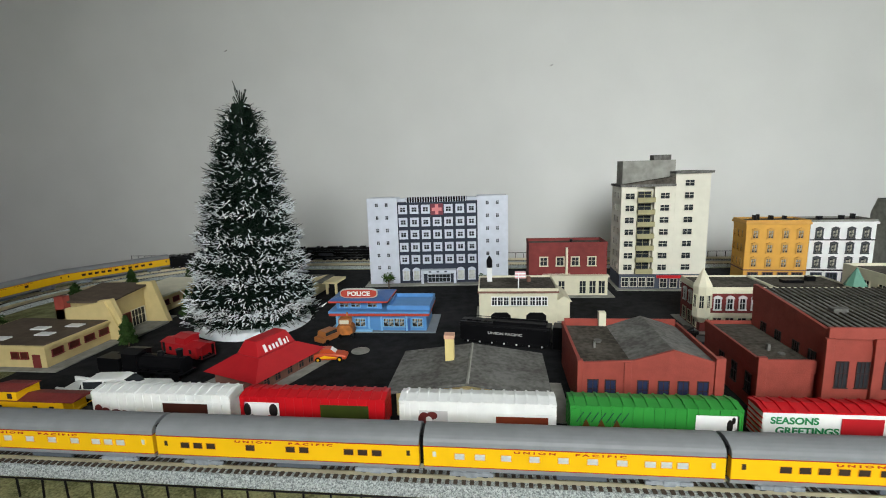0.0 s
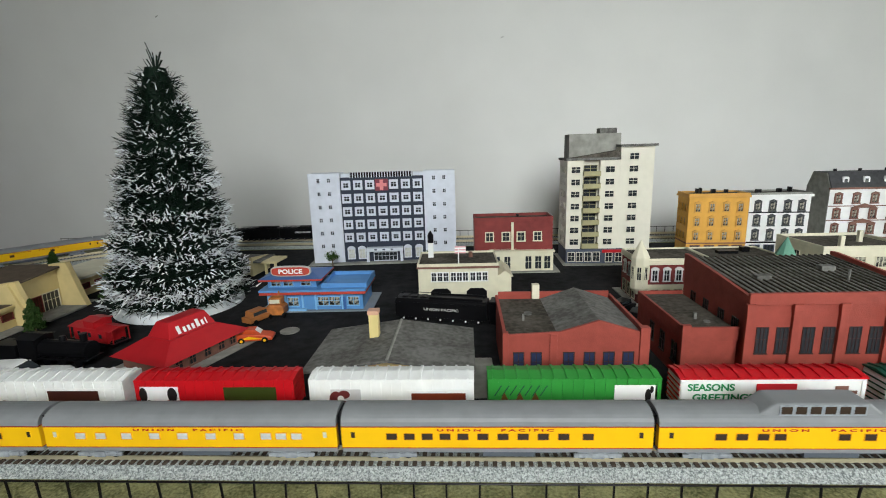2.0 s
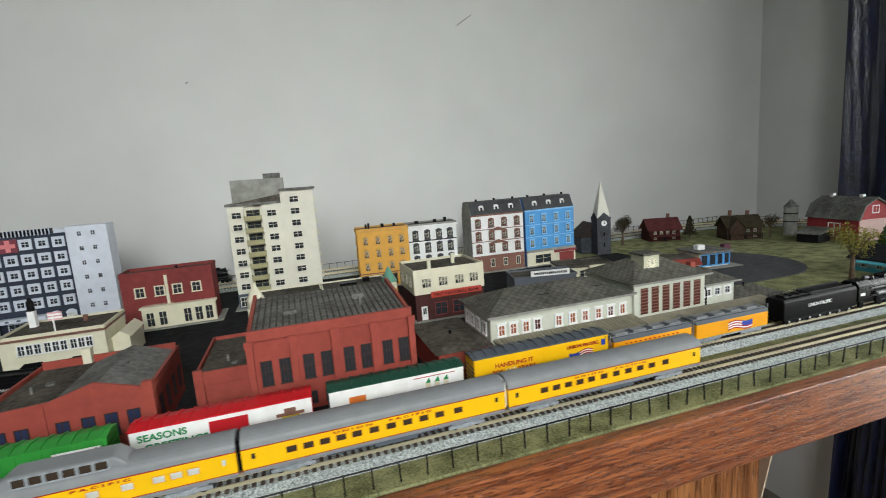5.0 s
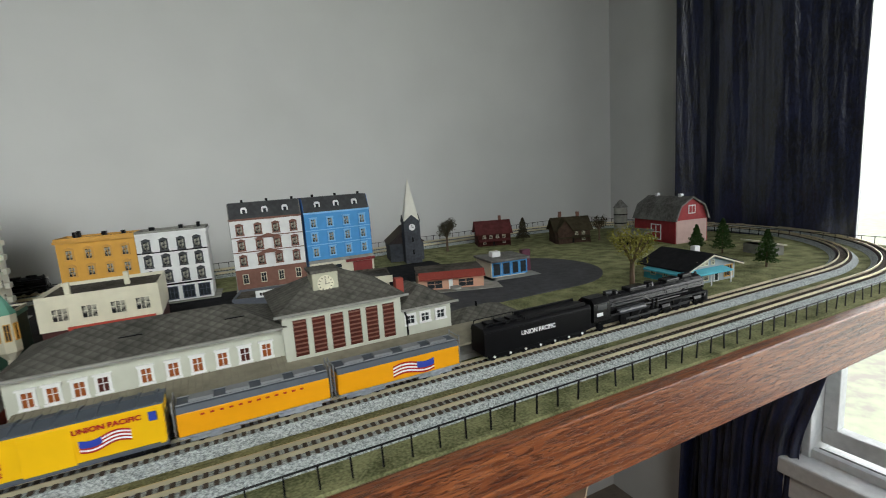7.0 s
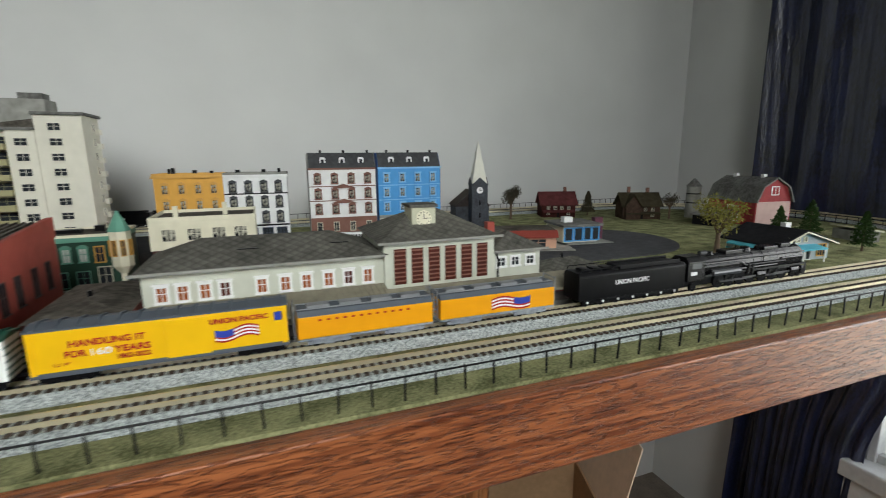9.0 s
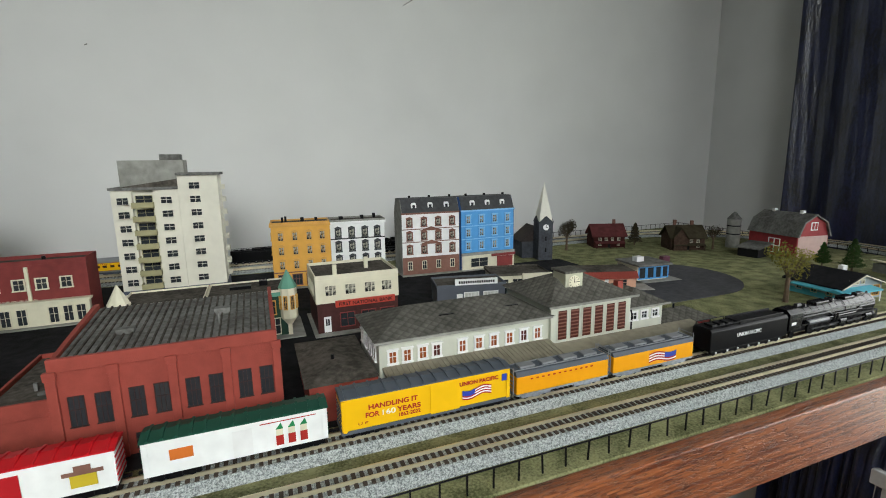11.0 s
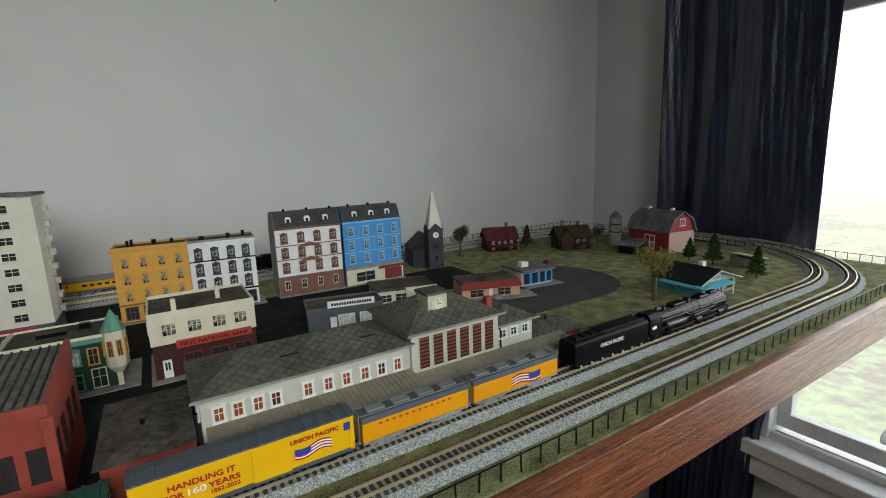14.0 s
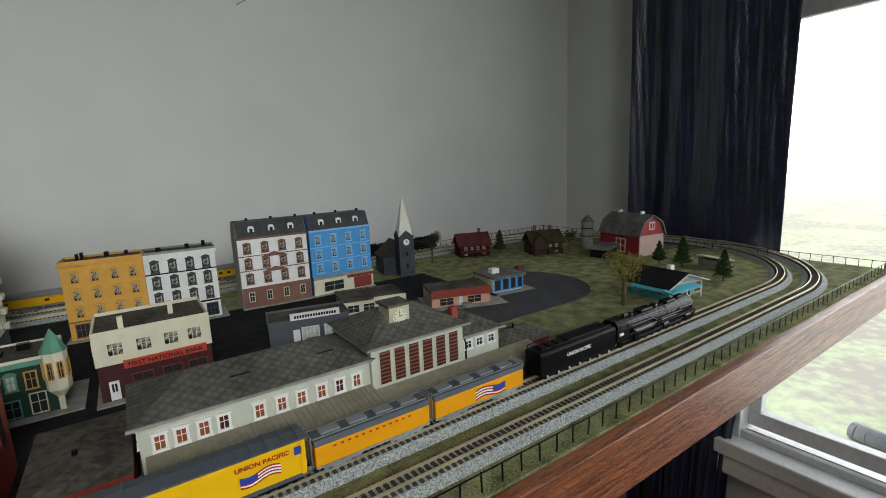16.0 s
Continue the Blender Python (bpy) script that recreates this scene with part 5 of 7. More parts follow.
def pizza():
    b = thing("pizza_restaurant", -188, 374, 0.9, 70, "low brick restaurant with a red hipped roof and raised roof hump", "building")
    part("pad", Shape().box(-46, 50, -36, 34, 0, 0.9), CONC, b)
    part("wall", Shape().box(-36, 36, -25, 25, 0.9, 13), BROWNB, b, "brown brick walls")
    part("roof", Shape().poly([(-42, -31, 12), (42, -31, 12), (42, 31, 12), (-42, 31, 12), (-22, -14, 23), (22, -14, 23), (22, 14, 23), (-22, 14, 23)],
                              [(0, 1, 5, 4), (1, 2, 6, 5), (2, 3, 7, 6), (3, 0, 4, 7), (4, 5, 6, 7), (3, 2, 1, 0)]), REDP, b, "red roof")
    part("roof_hump", Shape().poly([(-22, -13, 23), (22, -13, 23), (22, 13, 23), (-22, 13, 23), (-17, -7, 35), (17, -7, 35), (17, 7, 35), (-17, 7, 35)],
                                   [(0, 1, 5, 4), (1, 2, 6, 5), (2, 3, 7, 6), (3, 0, 4, 7), (4, 5, 6, 7), (3, 2, 1, 0)]), REDP, b, "raised red roof hump", bevel=0.8)
    # brand mark as plain strokes
    s = Shape()
    for x, w, h in ((-12, 3, 6), (-7, 2.4, 4), (-3, 2.4, 4), (1, 2.4, 4), (5.5, 3, 6), (10, 2.4, 4), (13.6, 1.2, 5)):
        s.poly([(x - w / 2, -12.6, 25), (x + w / 2, -12.6, 25), (x + w / 2, -12.6 + h * 0.5, 25 + h), (x - w / 2, -12.6 + h * 0.5, 25 + h)], [(0, 1, 2, 3)])
    part("brand_mark", s, LETTER, b, "white roof lettering strokes")
    windows(b, win_mesh(6, 7, BROWNB, GLASS, 0.6, 1, False), (-26, -14, 0, 14, 26), (3,), -25)
    for y in (-14, 0, 14):
        piece("window", win_mesh(6, 7, BROWNB, GLASS, 0.6, 1, False), b, 36, y, 3, 90)


def grey_hall():
    b = thing("store_hall", -60, 302, 0.9, 0, "yellow-walled store with a broad grey gable roof and chimney", "building")
    part("wall", Shape().prism([(4, 0), (108, 0), (108, 20), (56, 27), (4, 20)], "y", 4, 66), TAN, b, "yellow walls")
    part("roof", Shape().prism([(-2, 19.5), (56, 27.5), (114, 19.5), (114, 21.5), (56, 29.5), (-2, 21.5)], "y", -3, 72), GREYROOF, b, "grey ribbed roof")
    part("ridge", Shape().prism([(54.5, 29), (57.5, 29), (56, 30.2)], "y", -3, 72), CONC, b)
    c = part("chimney", Shape().box(36, 43, 40, 47, 22, 45), paint("chimney_yellow", 0.66, 0.55, 0.24), b, "yellow chimney", bevel=0.3)
    part("chimney_cap", Shape().box(35.5, 43.5, 39.5, 47.5, 45, 48), PINKST, c)
    windows(b, win_mesh(10, 9, WHITE, GLASS, 0.8, 1, True), (22, 46, 66, 90), (6,), 4)
    part("side_pad", Shape().box(112, 128, 0, 60, 0, 1), CONC, b)


GRILLE = paint("dark_grille", 0.045, 0.022, 0.02)


def arch_warehouse():
    b = thing("brick_warehouse", 74, 318, 0.9, 0, "red brick warehouse with a curved parapet and grey roofs", "building", "brick warehouses")
    part("wall", Shape().box(0, 96, 1.5, 84, 0, 36), BRICK, b, "red brick walls")
    part("front_parapet", Shape().prism([(0, 0), (96, 0), (96, 40), (90, 40), (64, 48), (38, 40), (0, 38)], "y", 0, 2.5), BRICK, b, "stepped gable parapet", bevel=0.3)
    for x0, x1, y0, z1 in ((-0.6, 1.6, 2.6, 40), (94.4, 96.6, 4.1, 40), (1.7, 94.3, 82, 43)):
        part("side_parapet", Shape().box(x0, x1, y0, 84, 36, z1), BRICK, b)
    for x0, x1, y0, y1, z1 in ((91, 97.4, -1.6, 4, 43), (-1, 3, -1, 3, 40), (31, 36, -1.2, -0.05, 39)):
        part("corner_post", Shape().box(x0, x1, y0, y1, 0, z1), BRICK, b, bevel=0.3)
    part("gable_roof", Shape().prism([(37, 37), (94, 37), (65, 46.5)], "y", 2.7, 81.5), GREYROOF, b, "grey gabled roof")
    part("flat_deck", Shape().box(1.8, 37, 2.7, 81.5, 35.6, 37), TARROOF, b, "weathered flat roof")
    part("roof_vent", Shape().box(16, 17.6, 30, 31.6, 37, 42).cyl(22, 44, 37, 38.4, 3).box(62, 72, 40, 46, 44, 45.6), GREYROOF, b)
    part("back_chimney", Shape().box(30, 36, 78, 84, 38, 50), CREAM, b)
    w = win_mesh(6.4, 15, GRILLE, paint("navy_shutter", 0.02, 0.03, 0.075), 0.7, 1, True, "", 0.5)
    windows(b, w, (10, 22, 44, 58, 71, 84), (10,))
    for y in (18, 36, 54, 72):
        piece("window", w, b, 96, y, 10, 90)


def big_warehouse():
    b = thing("brick_warehouse", 234, 317, 0.9, 0, "tall red brick warehouse with paired windows and corrugated roof", "building", "brick warehouses")
    part("wall", Shape().box(0, 118, 0, 92, 0, 61), BRICK, b, "red brick walls")
    part("front_parapet", Shape().box(-1, 119, -1.4, 1.4, 58, 66), BRICK, b, bevel=0.3)
    for x in (-1, 116.4):
        part("side_parapet", Shape().prism([(1.4, 58), (92, 58), (92, 72), (85, 72), (40, 68), (1.4, 64)], "x", x, x + 2.6), BRICK, b)
    for x in (0, 29.5, 59, 88.5, 118):
        part("pilaster", Shape().box(x - 2.4, x + 2.4, -2.4, 0, 0, 58).box(x - 3, x + 3, -3, 0, 54, 59), BRICK, b, bevel=0.25)
    part("roof", Shape().prism([(2, 61), (91, 67.5), (91, 68.8), (2, 62.3)], "x", 1.8, 116.2), GREYROOF, b, "corrugated grey roof")
    seam = Shape().prism([(2, 62.2), (91, 68.7), (91, 69.9), (2, 63.4)], "x", -0.5, 0.5).mesh("roof_seam", TARROOF)
    for k in range(24):
        piece("roof_seam", seam, b, 5 + k * 4.7, 0, 0)
    part("roof_vent", Shape().box(24, 34, 34, 40, 64, 68).box(80, 90, 50, 56, 65, 70).rod((84, 30, 63), (84, 30, 73), 0.8), GREYROOF, b)
    w = win_mesh(7, 18, GRILLE, GLASS, 0.5, 2, True, "", 0.5)
    xs = [p + q for p in (3, 32.5, 62, 91.5) for q in (6.8, 19.6)]
    windows(b, w, xs, (24,))
    w2 = win_mesh(6.2, 9, GRILLE, GLASS, 0.35, 2, True, "", 0.4)
    windows(b, w2, xs, (4,))
    for y in (14, 32, 54, 74):
        piece("window", w, b, 0, y, 26, -90)
        piece("window", w, b, 118, y, 26, 90)
    part("annex", Shape().box(-37, -1, 8, 92, 0, 36), BRICK, b, "lower brick annex")
    part("annex_parapet", Shape().box(-38, -1, 6.6, 8.6, 30, 40).box(-38, -36, 8.6, 92, 30, 40).box(-36, -1, 90, 92, 30, 40), BRICK, b, bevel=0.25)
    part("annex_post", Shape().box(-39, -33, 5.4, 8.6, 0, 42), BRICK, b, bevel=0.3)
    part("annex_roof", Shape().box(-35.8, -1.2, 9, 89.6, 36.2, 37.2), TARROOF, b)
    part("annex_vent", Shape().box(-20, -18, 30, 32, 37, 42).cyl(-14, 24, 37.2, 38.2, 2.4), GREYROOF, b)
    for y in (20, 40, 60):
        piece("window", win_mesh(7, 14, GRILLE, GLASS, 0.7, 1, True, "", 0.5), b, -37, y, 10, -90)


def station():
    b = thing("railway_station", 420, 319, 0.9, 0, "pale grey-green railway station with clock turret and canopy", "building")
    part("platform", Shape().box(-2, 325, -22, 66, 0, 4), CONC, b)
    part("left_wing", Shape().box(0, 143, 0, 62, 4, 46), STN, b, "pale wing walls", bevel=0.3)
    part("left_roof", Shape().hip(-4, 146, -5, 67, 46, 60, 34), STNROOF, b, "grey slate hipped roof")
    part("hall", Shape().box(143, 226, -3, 70, 4, 54), STN, b, "tall hall", bevel=0.3)
    part("hall_roof", Shape().hip(139, 230, -7, 74, 54, 72, 36), STNROOF, b, "grey slate hipped hall roof")
    part("right_wing", Shape().box(226, 268, 1, 56, 4, 41), STN, b, bevel=0.3)
    part("right_roof", Shape().hip(224, 272, -3, 60, 41, 53, 20), STNROOF, b)
    part("gutter", Shape().box(-5, 143, -6, -4.6, 45, 46.6).box(138, 231, -8, -6.6, 53, 54.6).box(226, 273, -4, -2.8, 40, 41.6), CONC, b)
    m = win_mesh(5, 8.4, WHITE, AMBER, 1.5, 1, True, "flat", 0.9)
    mr = win_mesh(5, 8.4, WHITE, MAROON, 1.5, 1, True, "flat", 0.9)
    for k, x in enumerate((10, 21, 33, 44, 65, 79, 92, 106, 119, 132)):
        piece("window", m if k not in (3, 8) else mr, b, x, 0, 28)
    for y in (12, 26, 40, 52):
        piece("window", m, b, 0, y, 28, -90)
    hw = Shape()
    hw.mat(1).box(-4.4, 4.4, -0.3, 0.2, 0, 25).mat(0).box(-5.2, -4.4, -0.7, 0.2, 0, 25).box(4.4, 5.2, -0.7, 0.2, 0, 25).box(-5.2, 5.2, -0.7, 0.2, 25, 25.8).box(-5.2, 5.2, -0.7, 0.2, -0.8, 0)
    for z in range(2, 25, 3):
        hw.mat(2).box(-4.2, 4.2, -0.6, -0.3, z, z + 1)
    hd = hw.mesh("hall_window", [STN, MAROON, BROWNB])
    for k in range(6):
        piece("hall_window", hd, b, 154 + k * 12.4, -3, 24)
    sq = win_mesh(6, 6, WHITE, GLASS, 1.6, 1, True, "", 0.9)
    windows(b, sq, (234, 246, 259), (29,), 1)
    part("canopy", Shape().prism([(-34, 19.5), (0, 24), (0, 25.6), (-34, 21)], "x", 2, 142.9), CANOPY, b, "tan platform canopy roof")
    part("canopy", Shape().prism([(-32, 15.5), (-3, 20), (-3, 21.6), (-32, 17)], "x", 143, 300), CANOPY, b, "tan platform canopy roof")
    rs = Shape().prism([(-33.6, 21), (0, 25.5), (0, 26.1), (-33.6, 21.6)], "x", -0.2, 0.2).mesh("canopy_seam", CANOPY)
    for k in range(36):
        piece("canopy_seam", rs, b, 4 + k * 3.9, 0, 0)
    col = Shape().box(-0.8, 0.8, -0.8, 0.8, 4, 18).mesh("post", DBRICK)
    for k in range(12):
        piece("post", col, b, 8 + k * 25, -26, 0)
    part("canopy_wall", Shape().box(226, 300, -2.5, 0.5, 4, 17), DBRICK, b)
    t = part("clock_turret", Shape().box(168, 186, 13, 31, 58, 75), paint("dull_cream", 0.46, 0.46, 0.34), b, "cream clock turret", bevel=0.3)
    part("turret_cap", Shape().box(166.5, 187.5, 11.5, 32.5, 75, 77), STNROOF, t)
    cf = [(177 + 5.8 * math.cos(2 * math.pi * k / 24), 67 + 5.8 * math.sin(2 * math.pi * k / 24)) for k in range(24)]
    cd = part("clock_face", Shape().prism(cf, "y", 12.4, 13), CREAM, t, "pale clock face")
    part("clock_hand", Shape().box(176.8, 177.2, 12.1, 12.4, 66.5, 70.6).box(177, 180, 12.1, 12.4, 66.8, 67.2), BLACKP, cd)
    tick = Shape().box(-0.25, 0.25, -0.15, 0.2, 4.0, 5.2).mesh("hour_mark", BLACKP)
    for k in range(12):
        o = piece("hour_mark", tick, cd, 177, 12.3, 67)
        o.rotation_euler = (0, radians(30 * k), 0)
    part("chimney", Shape().box(232, 238, 20, 26, 44, 60), BRICK, b, "red brick chimney")
    for x in (52, 110):
        part("skylight", Shape().box(x, x + 12, 14, 17, 52, 54), BLACKP, b)
    part("downpipe", Shape().rod((229, 0, 41), (231, 0, 34), 0.8).rod((231, 0, 34), (231, 0, 10), 0.8), BLACKP, b, "black downpipe")
    # freight shed at the near end
    f = thing("freight_shed", 370, 306, 0.9, 0, "low red freight shed with a broad dark roof", "building")
    part("wall", Shape().box(0, 46, 0.5, 80, 0, 27), BRICK, f, "dark red walls")
    part("roof", Shape().hip(-3, 46.5, -2, 84, 27, 32, 24), TARROOF, f, "dark hipped roof")
    part("vent", Shape().rod((20, 30, 30), (20, 30, 35), 1.4), BLACKP, f)
    g = thing("freight_shed", 690, 318, 0.9, 0, "small dark red shed with a grey hipped roof", "building")
    part("wall", Shape().box(4, 62, 2, 34, 0, 18), DBRICK, g, "dark red walls")
    part("roof", Shape().hip(0, 66, -3, 40, 18, 27, 22), STNROOF, g, "grey hipped roof")
    part("door", Shape().box(38, 50, 1.4, 2.2, 1, 14), REDP, g)
    part("vent", Shape().rod((30, 18, 26), (30, 18, 31), 1), BLACKP, g)


hospital()
red_store()
apartment()
terrace_pair()
mansard("town_house", 549, 682, -3, 92, "white and brown town house with a dark mansard roof", WHITE, BROWNB, SLATE, BROWNB, CONC, False)
mansard("town_house", 645, 677, 1, 95, "bright blue town house with a black mansard roof and shop", BLUEF, BLUEL, SLATE, POLD, POLD, True)
church()
fire_station()
police()
pizza()
grey_hall()
arch_warehouse()
big_warehouse()
station()


# ---------- shops, farm and houses ----------
def corner_stores():
    b = thing("corner_store", 226, 489, 0.9, 0, "red brick corner store with white arched windows and white turret", "building", "corner stores")
    part("pad", Shape().box(-8, 70, -9, 58, 0, 1), CONC, b)
    part("wall", Shape().box(0, 69.5, 0, 52, 1, 42), DBRICK, b, "dark red brick walls")
    part("cornice", Shape().box(-1.5, 69.5, -2, 53, 42, 46), CREAM, b, "white cornice", bevel=0.3)
    flat_roof(b, -1, 69.4, -1, 53, 46.8, CREAM, TARROOF, 1.4, 1.6)
    windows(b, win_mesh(5, 11, WHITE, GLASS, 1.2, 1, True, "arch"), (16, 28, 40, 52, 63), (25,))
    part("storefront", Shape().box(8, 69.5, -1, 0, 1, 18).box(6, 69.5, -2, 0, 18, 21), CREAM, b)
    windows(b, win_mesh(8, 13, CREAM, GLASS, 0.7, 1, False), (16, 28, 40, 52, 63), (3,), -1, "shop_window")
    for y in (12, 26, 40):
        piece("window", win_mesh(5, 11, WHITE, GLASS, 1.2, 1, True, "arch"), b, 0, y, 25, -90)
        piece("shop_window", win_mesh(8, 13, CREAM, GLASS, 0.7, 1, False), b, 0, y, 3, -90)
    t = part("turret", Shape().cyl(1, 1, 18, 50, 9, n=8), CREAM, b, "white corner turret", bevel=0.2)
    part("turret_roof", Shape().cyl(1, 1, 50, 68, 9.6, 0.4, n=8), CREAM, t)
    part("turret_base", Shape().cyl(1, 1, 11, 18, 3, 9, n=8), CREAM, t)
    for a in (180, 225, 270, 315):
        piece("turret_window", win_mesh(3.6, 13, CREAM, GLASS, 0.6, 1, False), t, 1 + 8.3 * math.cos(radians(a + 22)), 1 + 8.3 * math.sin(radians(a + 22)), 28, a + 112)
    c = thing("corner_store", 296, 489, 0.9, 0, "green corner store with a teal turret roof", "building", "corner stores")
    part("pad", Shape().box(0.5, 88, -11, 58, 0, 1), CONC, c)
    part("wall", Shape().box(0, 74, 0, 52, 1, 42), GREENF, c, "dark green walls")
    part("cornice", Shape().box(0, 75, -2, 53, 42, 46), TEAL, c, bevel=0.3)
    flat_roof(c, 0.2, 74.8, -1, 52.8, 46.8, CREAM, TARROOF, 1.4, 1.6)
    windows(c, win_mesh(5, 11, TEAL, GLASSW, 1.2, 1, True, "arch"), (10, 22, 34, 46), (25,))
    windows(c, win_mesh(6, 13, OCHREL, GLASS, 1, 1, True), (58,), (24,))
    part("pier", Shape().box(-1, 2, -1, 0, 1, 42), OCHREL, c)
    windows(c, win_mesh(9, 13, TEAL, GLASS, 0.8, 1, False), (12, 28, 44), (3,), 0, "shop_window")
    windows(c, win_mesh(9, 16, CREAM, GLASS, 0.8, 1, False), (60,), (3,), 0, "shop_window")
    t = part("turret", Shape().cyl(74, 1, 19, 50, 8.6, n=8), CREAM, c, "cream corner turret", bevel=0.2)
    part("turret_roof", Shape().cyl(74, 1, 50, 68, 9.4, 0.4, n=8), TEAL, t, "teal pointed roof")
    part("turret_base", Shape().cyl(74, 1, 12, 19, 3, 8.6, n=8), CREAM, t)
    part("corner_post", Shape().box(72, 76, -2, 2, 1, 14), CREAM, c)
    for a in (202, 247, 292, 337):
        piece("turret_window", win_mesh(3.0, 13, OCHREL, GLASS, 0.6, 1, False), t, 74 + 8 * math.cos(radians(a)), 1 + 8 * math.sin(radians(a)), 29, a + 90)
    part("roof_unit", Shape().box(20, 40, 22, 30, 47, 50).box(48, 56, 30, 36, 47, 52), BLACKP, c)


def bank():
    b = thing("bank", 396, 476, 0.9, 0, "cream and dark brick bank with a red name board", "building")
    part("pad", Shape().box(-4, 88, -9, 74, 0, 1.2), CONC, b)
    part("ground_floor", Shape().box(0, 84, 0, 68, 1, 32), mat("dark_maroon_brick", (0.06, 0.02, 0.018), 0.6, var=0.3, scale=200), b, "dark maroon ground floor")
    part("upper_floor", Shape().box(-1, 85, -1, 69, 32, 57), CREAM, b, "cream upper floor", bevel=0.3)
    flat_roof(b, -1, 85, -1, 69, 58, CREAM, TARROOF, 1.4, 3)
    for x, y in ((18, 4), (56, 30)):
        part("chimney", Shape().box(x, x + 4, y, y + 4, 58, 70), CREAM, b, bevel=0.3)
    windows(b, win_mesh(10, 10, CREAM, GLASSC, 0.7, 2, False), (14, 34, 54, 72), (40,), -1)
    for y in (14, 34, 54):
        piece("window", win_mesh(8, 10, CREAM, GLASS, 0.7, 1, False), b, -1, y, 40, -90)
    sg = part("sign_board", Shape().box(18, 80, -3.5, -1, 27.5, 34), TRIMRED, b, "red name board")
    words("sign_lettering", "FIRST NATIONAL BANK", 5, mat("dark_letter", (0.03, 0.01, 0.01), 0.6), sg, 49, -3.8, 29, wide=56, bold=0.1)
    part("door", Shape().box(6, 13, -1.2, 0, 2, 18), WHITE, b, "white door")
    part("door_pane", Shape().box(7.6, 9.2, -1.4, -1.2, 9, 16).box(9.8, 11.4, -1.4, -1.2, 9, 16), GLASS, b)
    windows(b, win_mesh(14, 14, DBRICK, GLASS, 0.8, 1, False), (30, 52, 72), (6,), 0, "shop_window")


def low_shops():
    b = thing("repair_shop", 539, 512, 0.9, -12, "dark grey body shop with a white sign board and roll doors", "building")
    dk = paint("shop_slate", 0.09, 0.10, 0.12)
    part("wall", Shape().box(0, 84, 0, 44, 0, 24), dk, b, "slate grey walls", bevel=0.3)
    flat_roof(b, -1, 85, -1, 45, 24.5, dk, TARROOF)
    sg = part("sign_board", Shape().box(22, 74, -2, 1, 26, 33), WHITE, b, "white sign board")
    s = Shape()
    for k in range(16):
        s.box(26 + k * 2.8, 28 + k * 2.8, -2.3, -2, 28, 31)
    part("sign_lettering", s, BLACKP, sg)
    windows(b, win_mesh(17, 14, WHITE, GLASSW, 0.8, 3, False), (42, 66), (2,), 0, "roll_door")
    part("door", Shape().box(24, 31, -0.6, 0.1, 0, 15), WHITE, b)
    c = thing("filling_station", 640, 560, 0.9, -14, "low dark-roofed shop with a cream front", "building")
    part("wall", Shape().box(0, 78, 0, 50, 0, 17), CREAM, c, "cream walls")
    flat_roof(c, -2, 80, -2, 52, 18, TARROOF, TARROOF)
    part("cream_fascia", Shape().box(40, 82, -5, -2, 12, 20), CREAM, c)
    windows(c, win_mesh(14, 9, CREAM, GLASS, 0.7, 1, False), (14, 34, 60), (3,), 0, "shop_window")
    o = thing("diner", 740, 508, 0.9, -19, "peach roadside diner with a red tiled awning roof", "building")
    part("pad", Shape().box(-6, 100, -14, 56, 0, 1), CONC, o)
    part("wall", Shape().box(0, 80, 0, 46, 1, 20), PINKST, o, "peach walls")
    part("roof", Shape().box(-1, 81, 2, 47, 20, 22.6), TARROOF, o)
    part("awning", Shape().prism([(-6, 14.5), (0.5, 21.5), (0.5, 22.8), (-6, 15.8)], "x", 1, 81), BRICK, o, "red tiled awning")
    tile = Shape().prism([(-6.3, 15.6), (0.3, 22.8), (0.3, 23.5), (-6.3, 16.4)], "x", -0.5, 0.5).mesh("awning_rib", BRICK)
    for k in range(26):
        piece("awning_rib", tile, o, 2.5 + k * 3.1, 0, 0)
    windows(o, win_mesh(18, 9, PINKST, GLASS, 0.6, 1, False), (20, 58), (3,), 0, "shop_window")
    part("door", Shape().box(37, 42, -0.5, 0.2, 1, 13), WHITE, o)
    part("round_sign", Shape().cyl(44, -10, 3, 5.4, 7, n=18), CONC, o)
    q = thing("cafe", 842, 506, 0.9, -6, "blue-framed glass cafe with a flat grey roof", "building")
    part("pad", Shape().box(-6, 66, -12, 52, 0, 1), CONC, q)
    part("wall", Shape().box(0, 50, 1, 46, 1, 22), CREAM, q)
    part("roof", Shape().box(-3, 54, -6, 48, 22, 25), GREYROOF, q, bevel=0.3)
    windows(q, win_mesh(10, 15, BLUEF, GLASS, 1.6, 0, False), (8, 22, 36, 46), (4,), 1, "shop_window")
    part("roof_box", Shape().box(10, 22, 16, 26, 25, 32), WHITE, q)
    part("pylon", Shape().box(54.2, 66, 14, 22, 1, 30), paint("plum", 0.10, 0.03, 0.05), q, "plum sign pylon")
    # low white building beyond the tree
    r = thing("low_store", -345, 640, 0.9, -4, "long cream single-storey shop with a sloped end wall", "building")
    part("wall", Shape().box(0, 98, 0, 36, 0, 18), CREAM, r, "cream walls")
    part("roof", Shape().box(-4, 112, -6, 40, 18, 20.5), GREYROOF, r)
    part("fin_wall", Shape().prism([(-8, 0), (40, 0), (40, 20.5), (-8, 26)], "x", 98, 102), BEIGE, r)
    part("porch", Shape().box(102, 132, 0, 36, 16, 19).box(128, 131, 2, 5, 0, 16).box(114, 117, 2, 5, 0, 16), BEIGE, r)
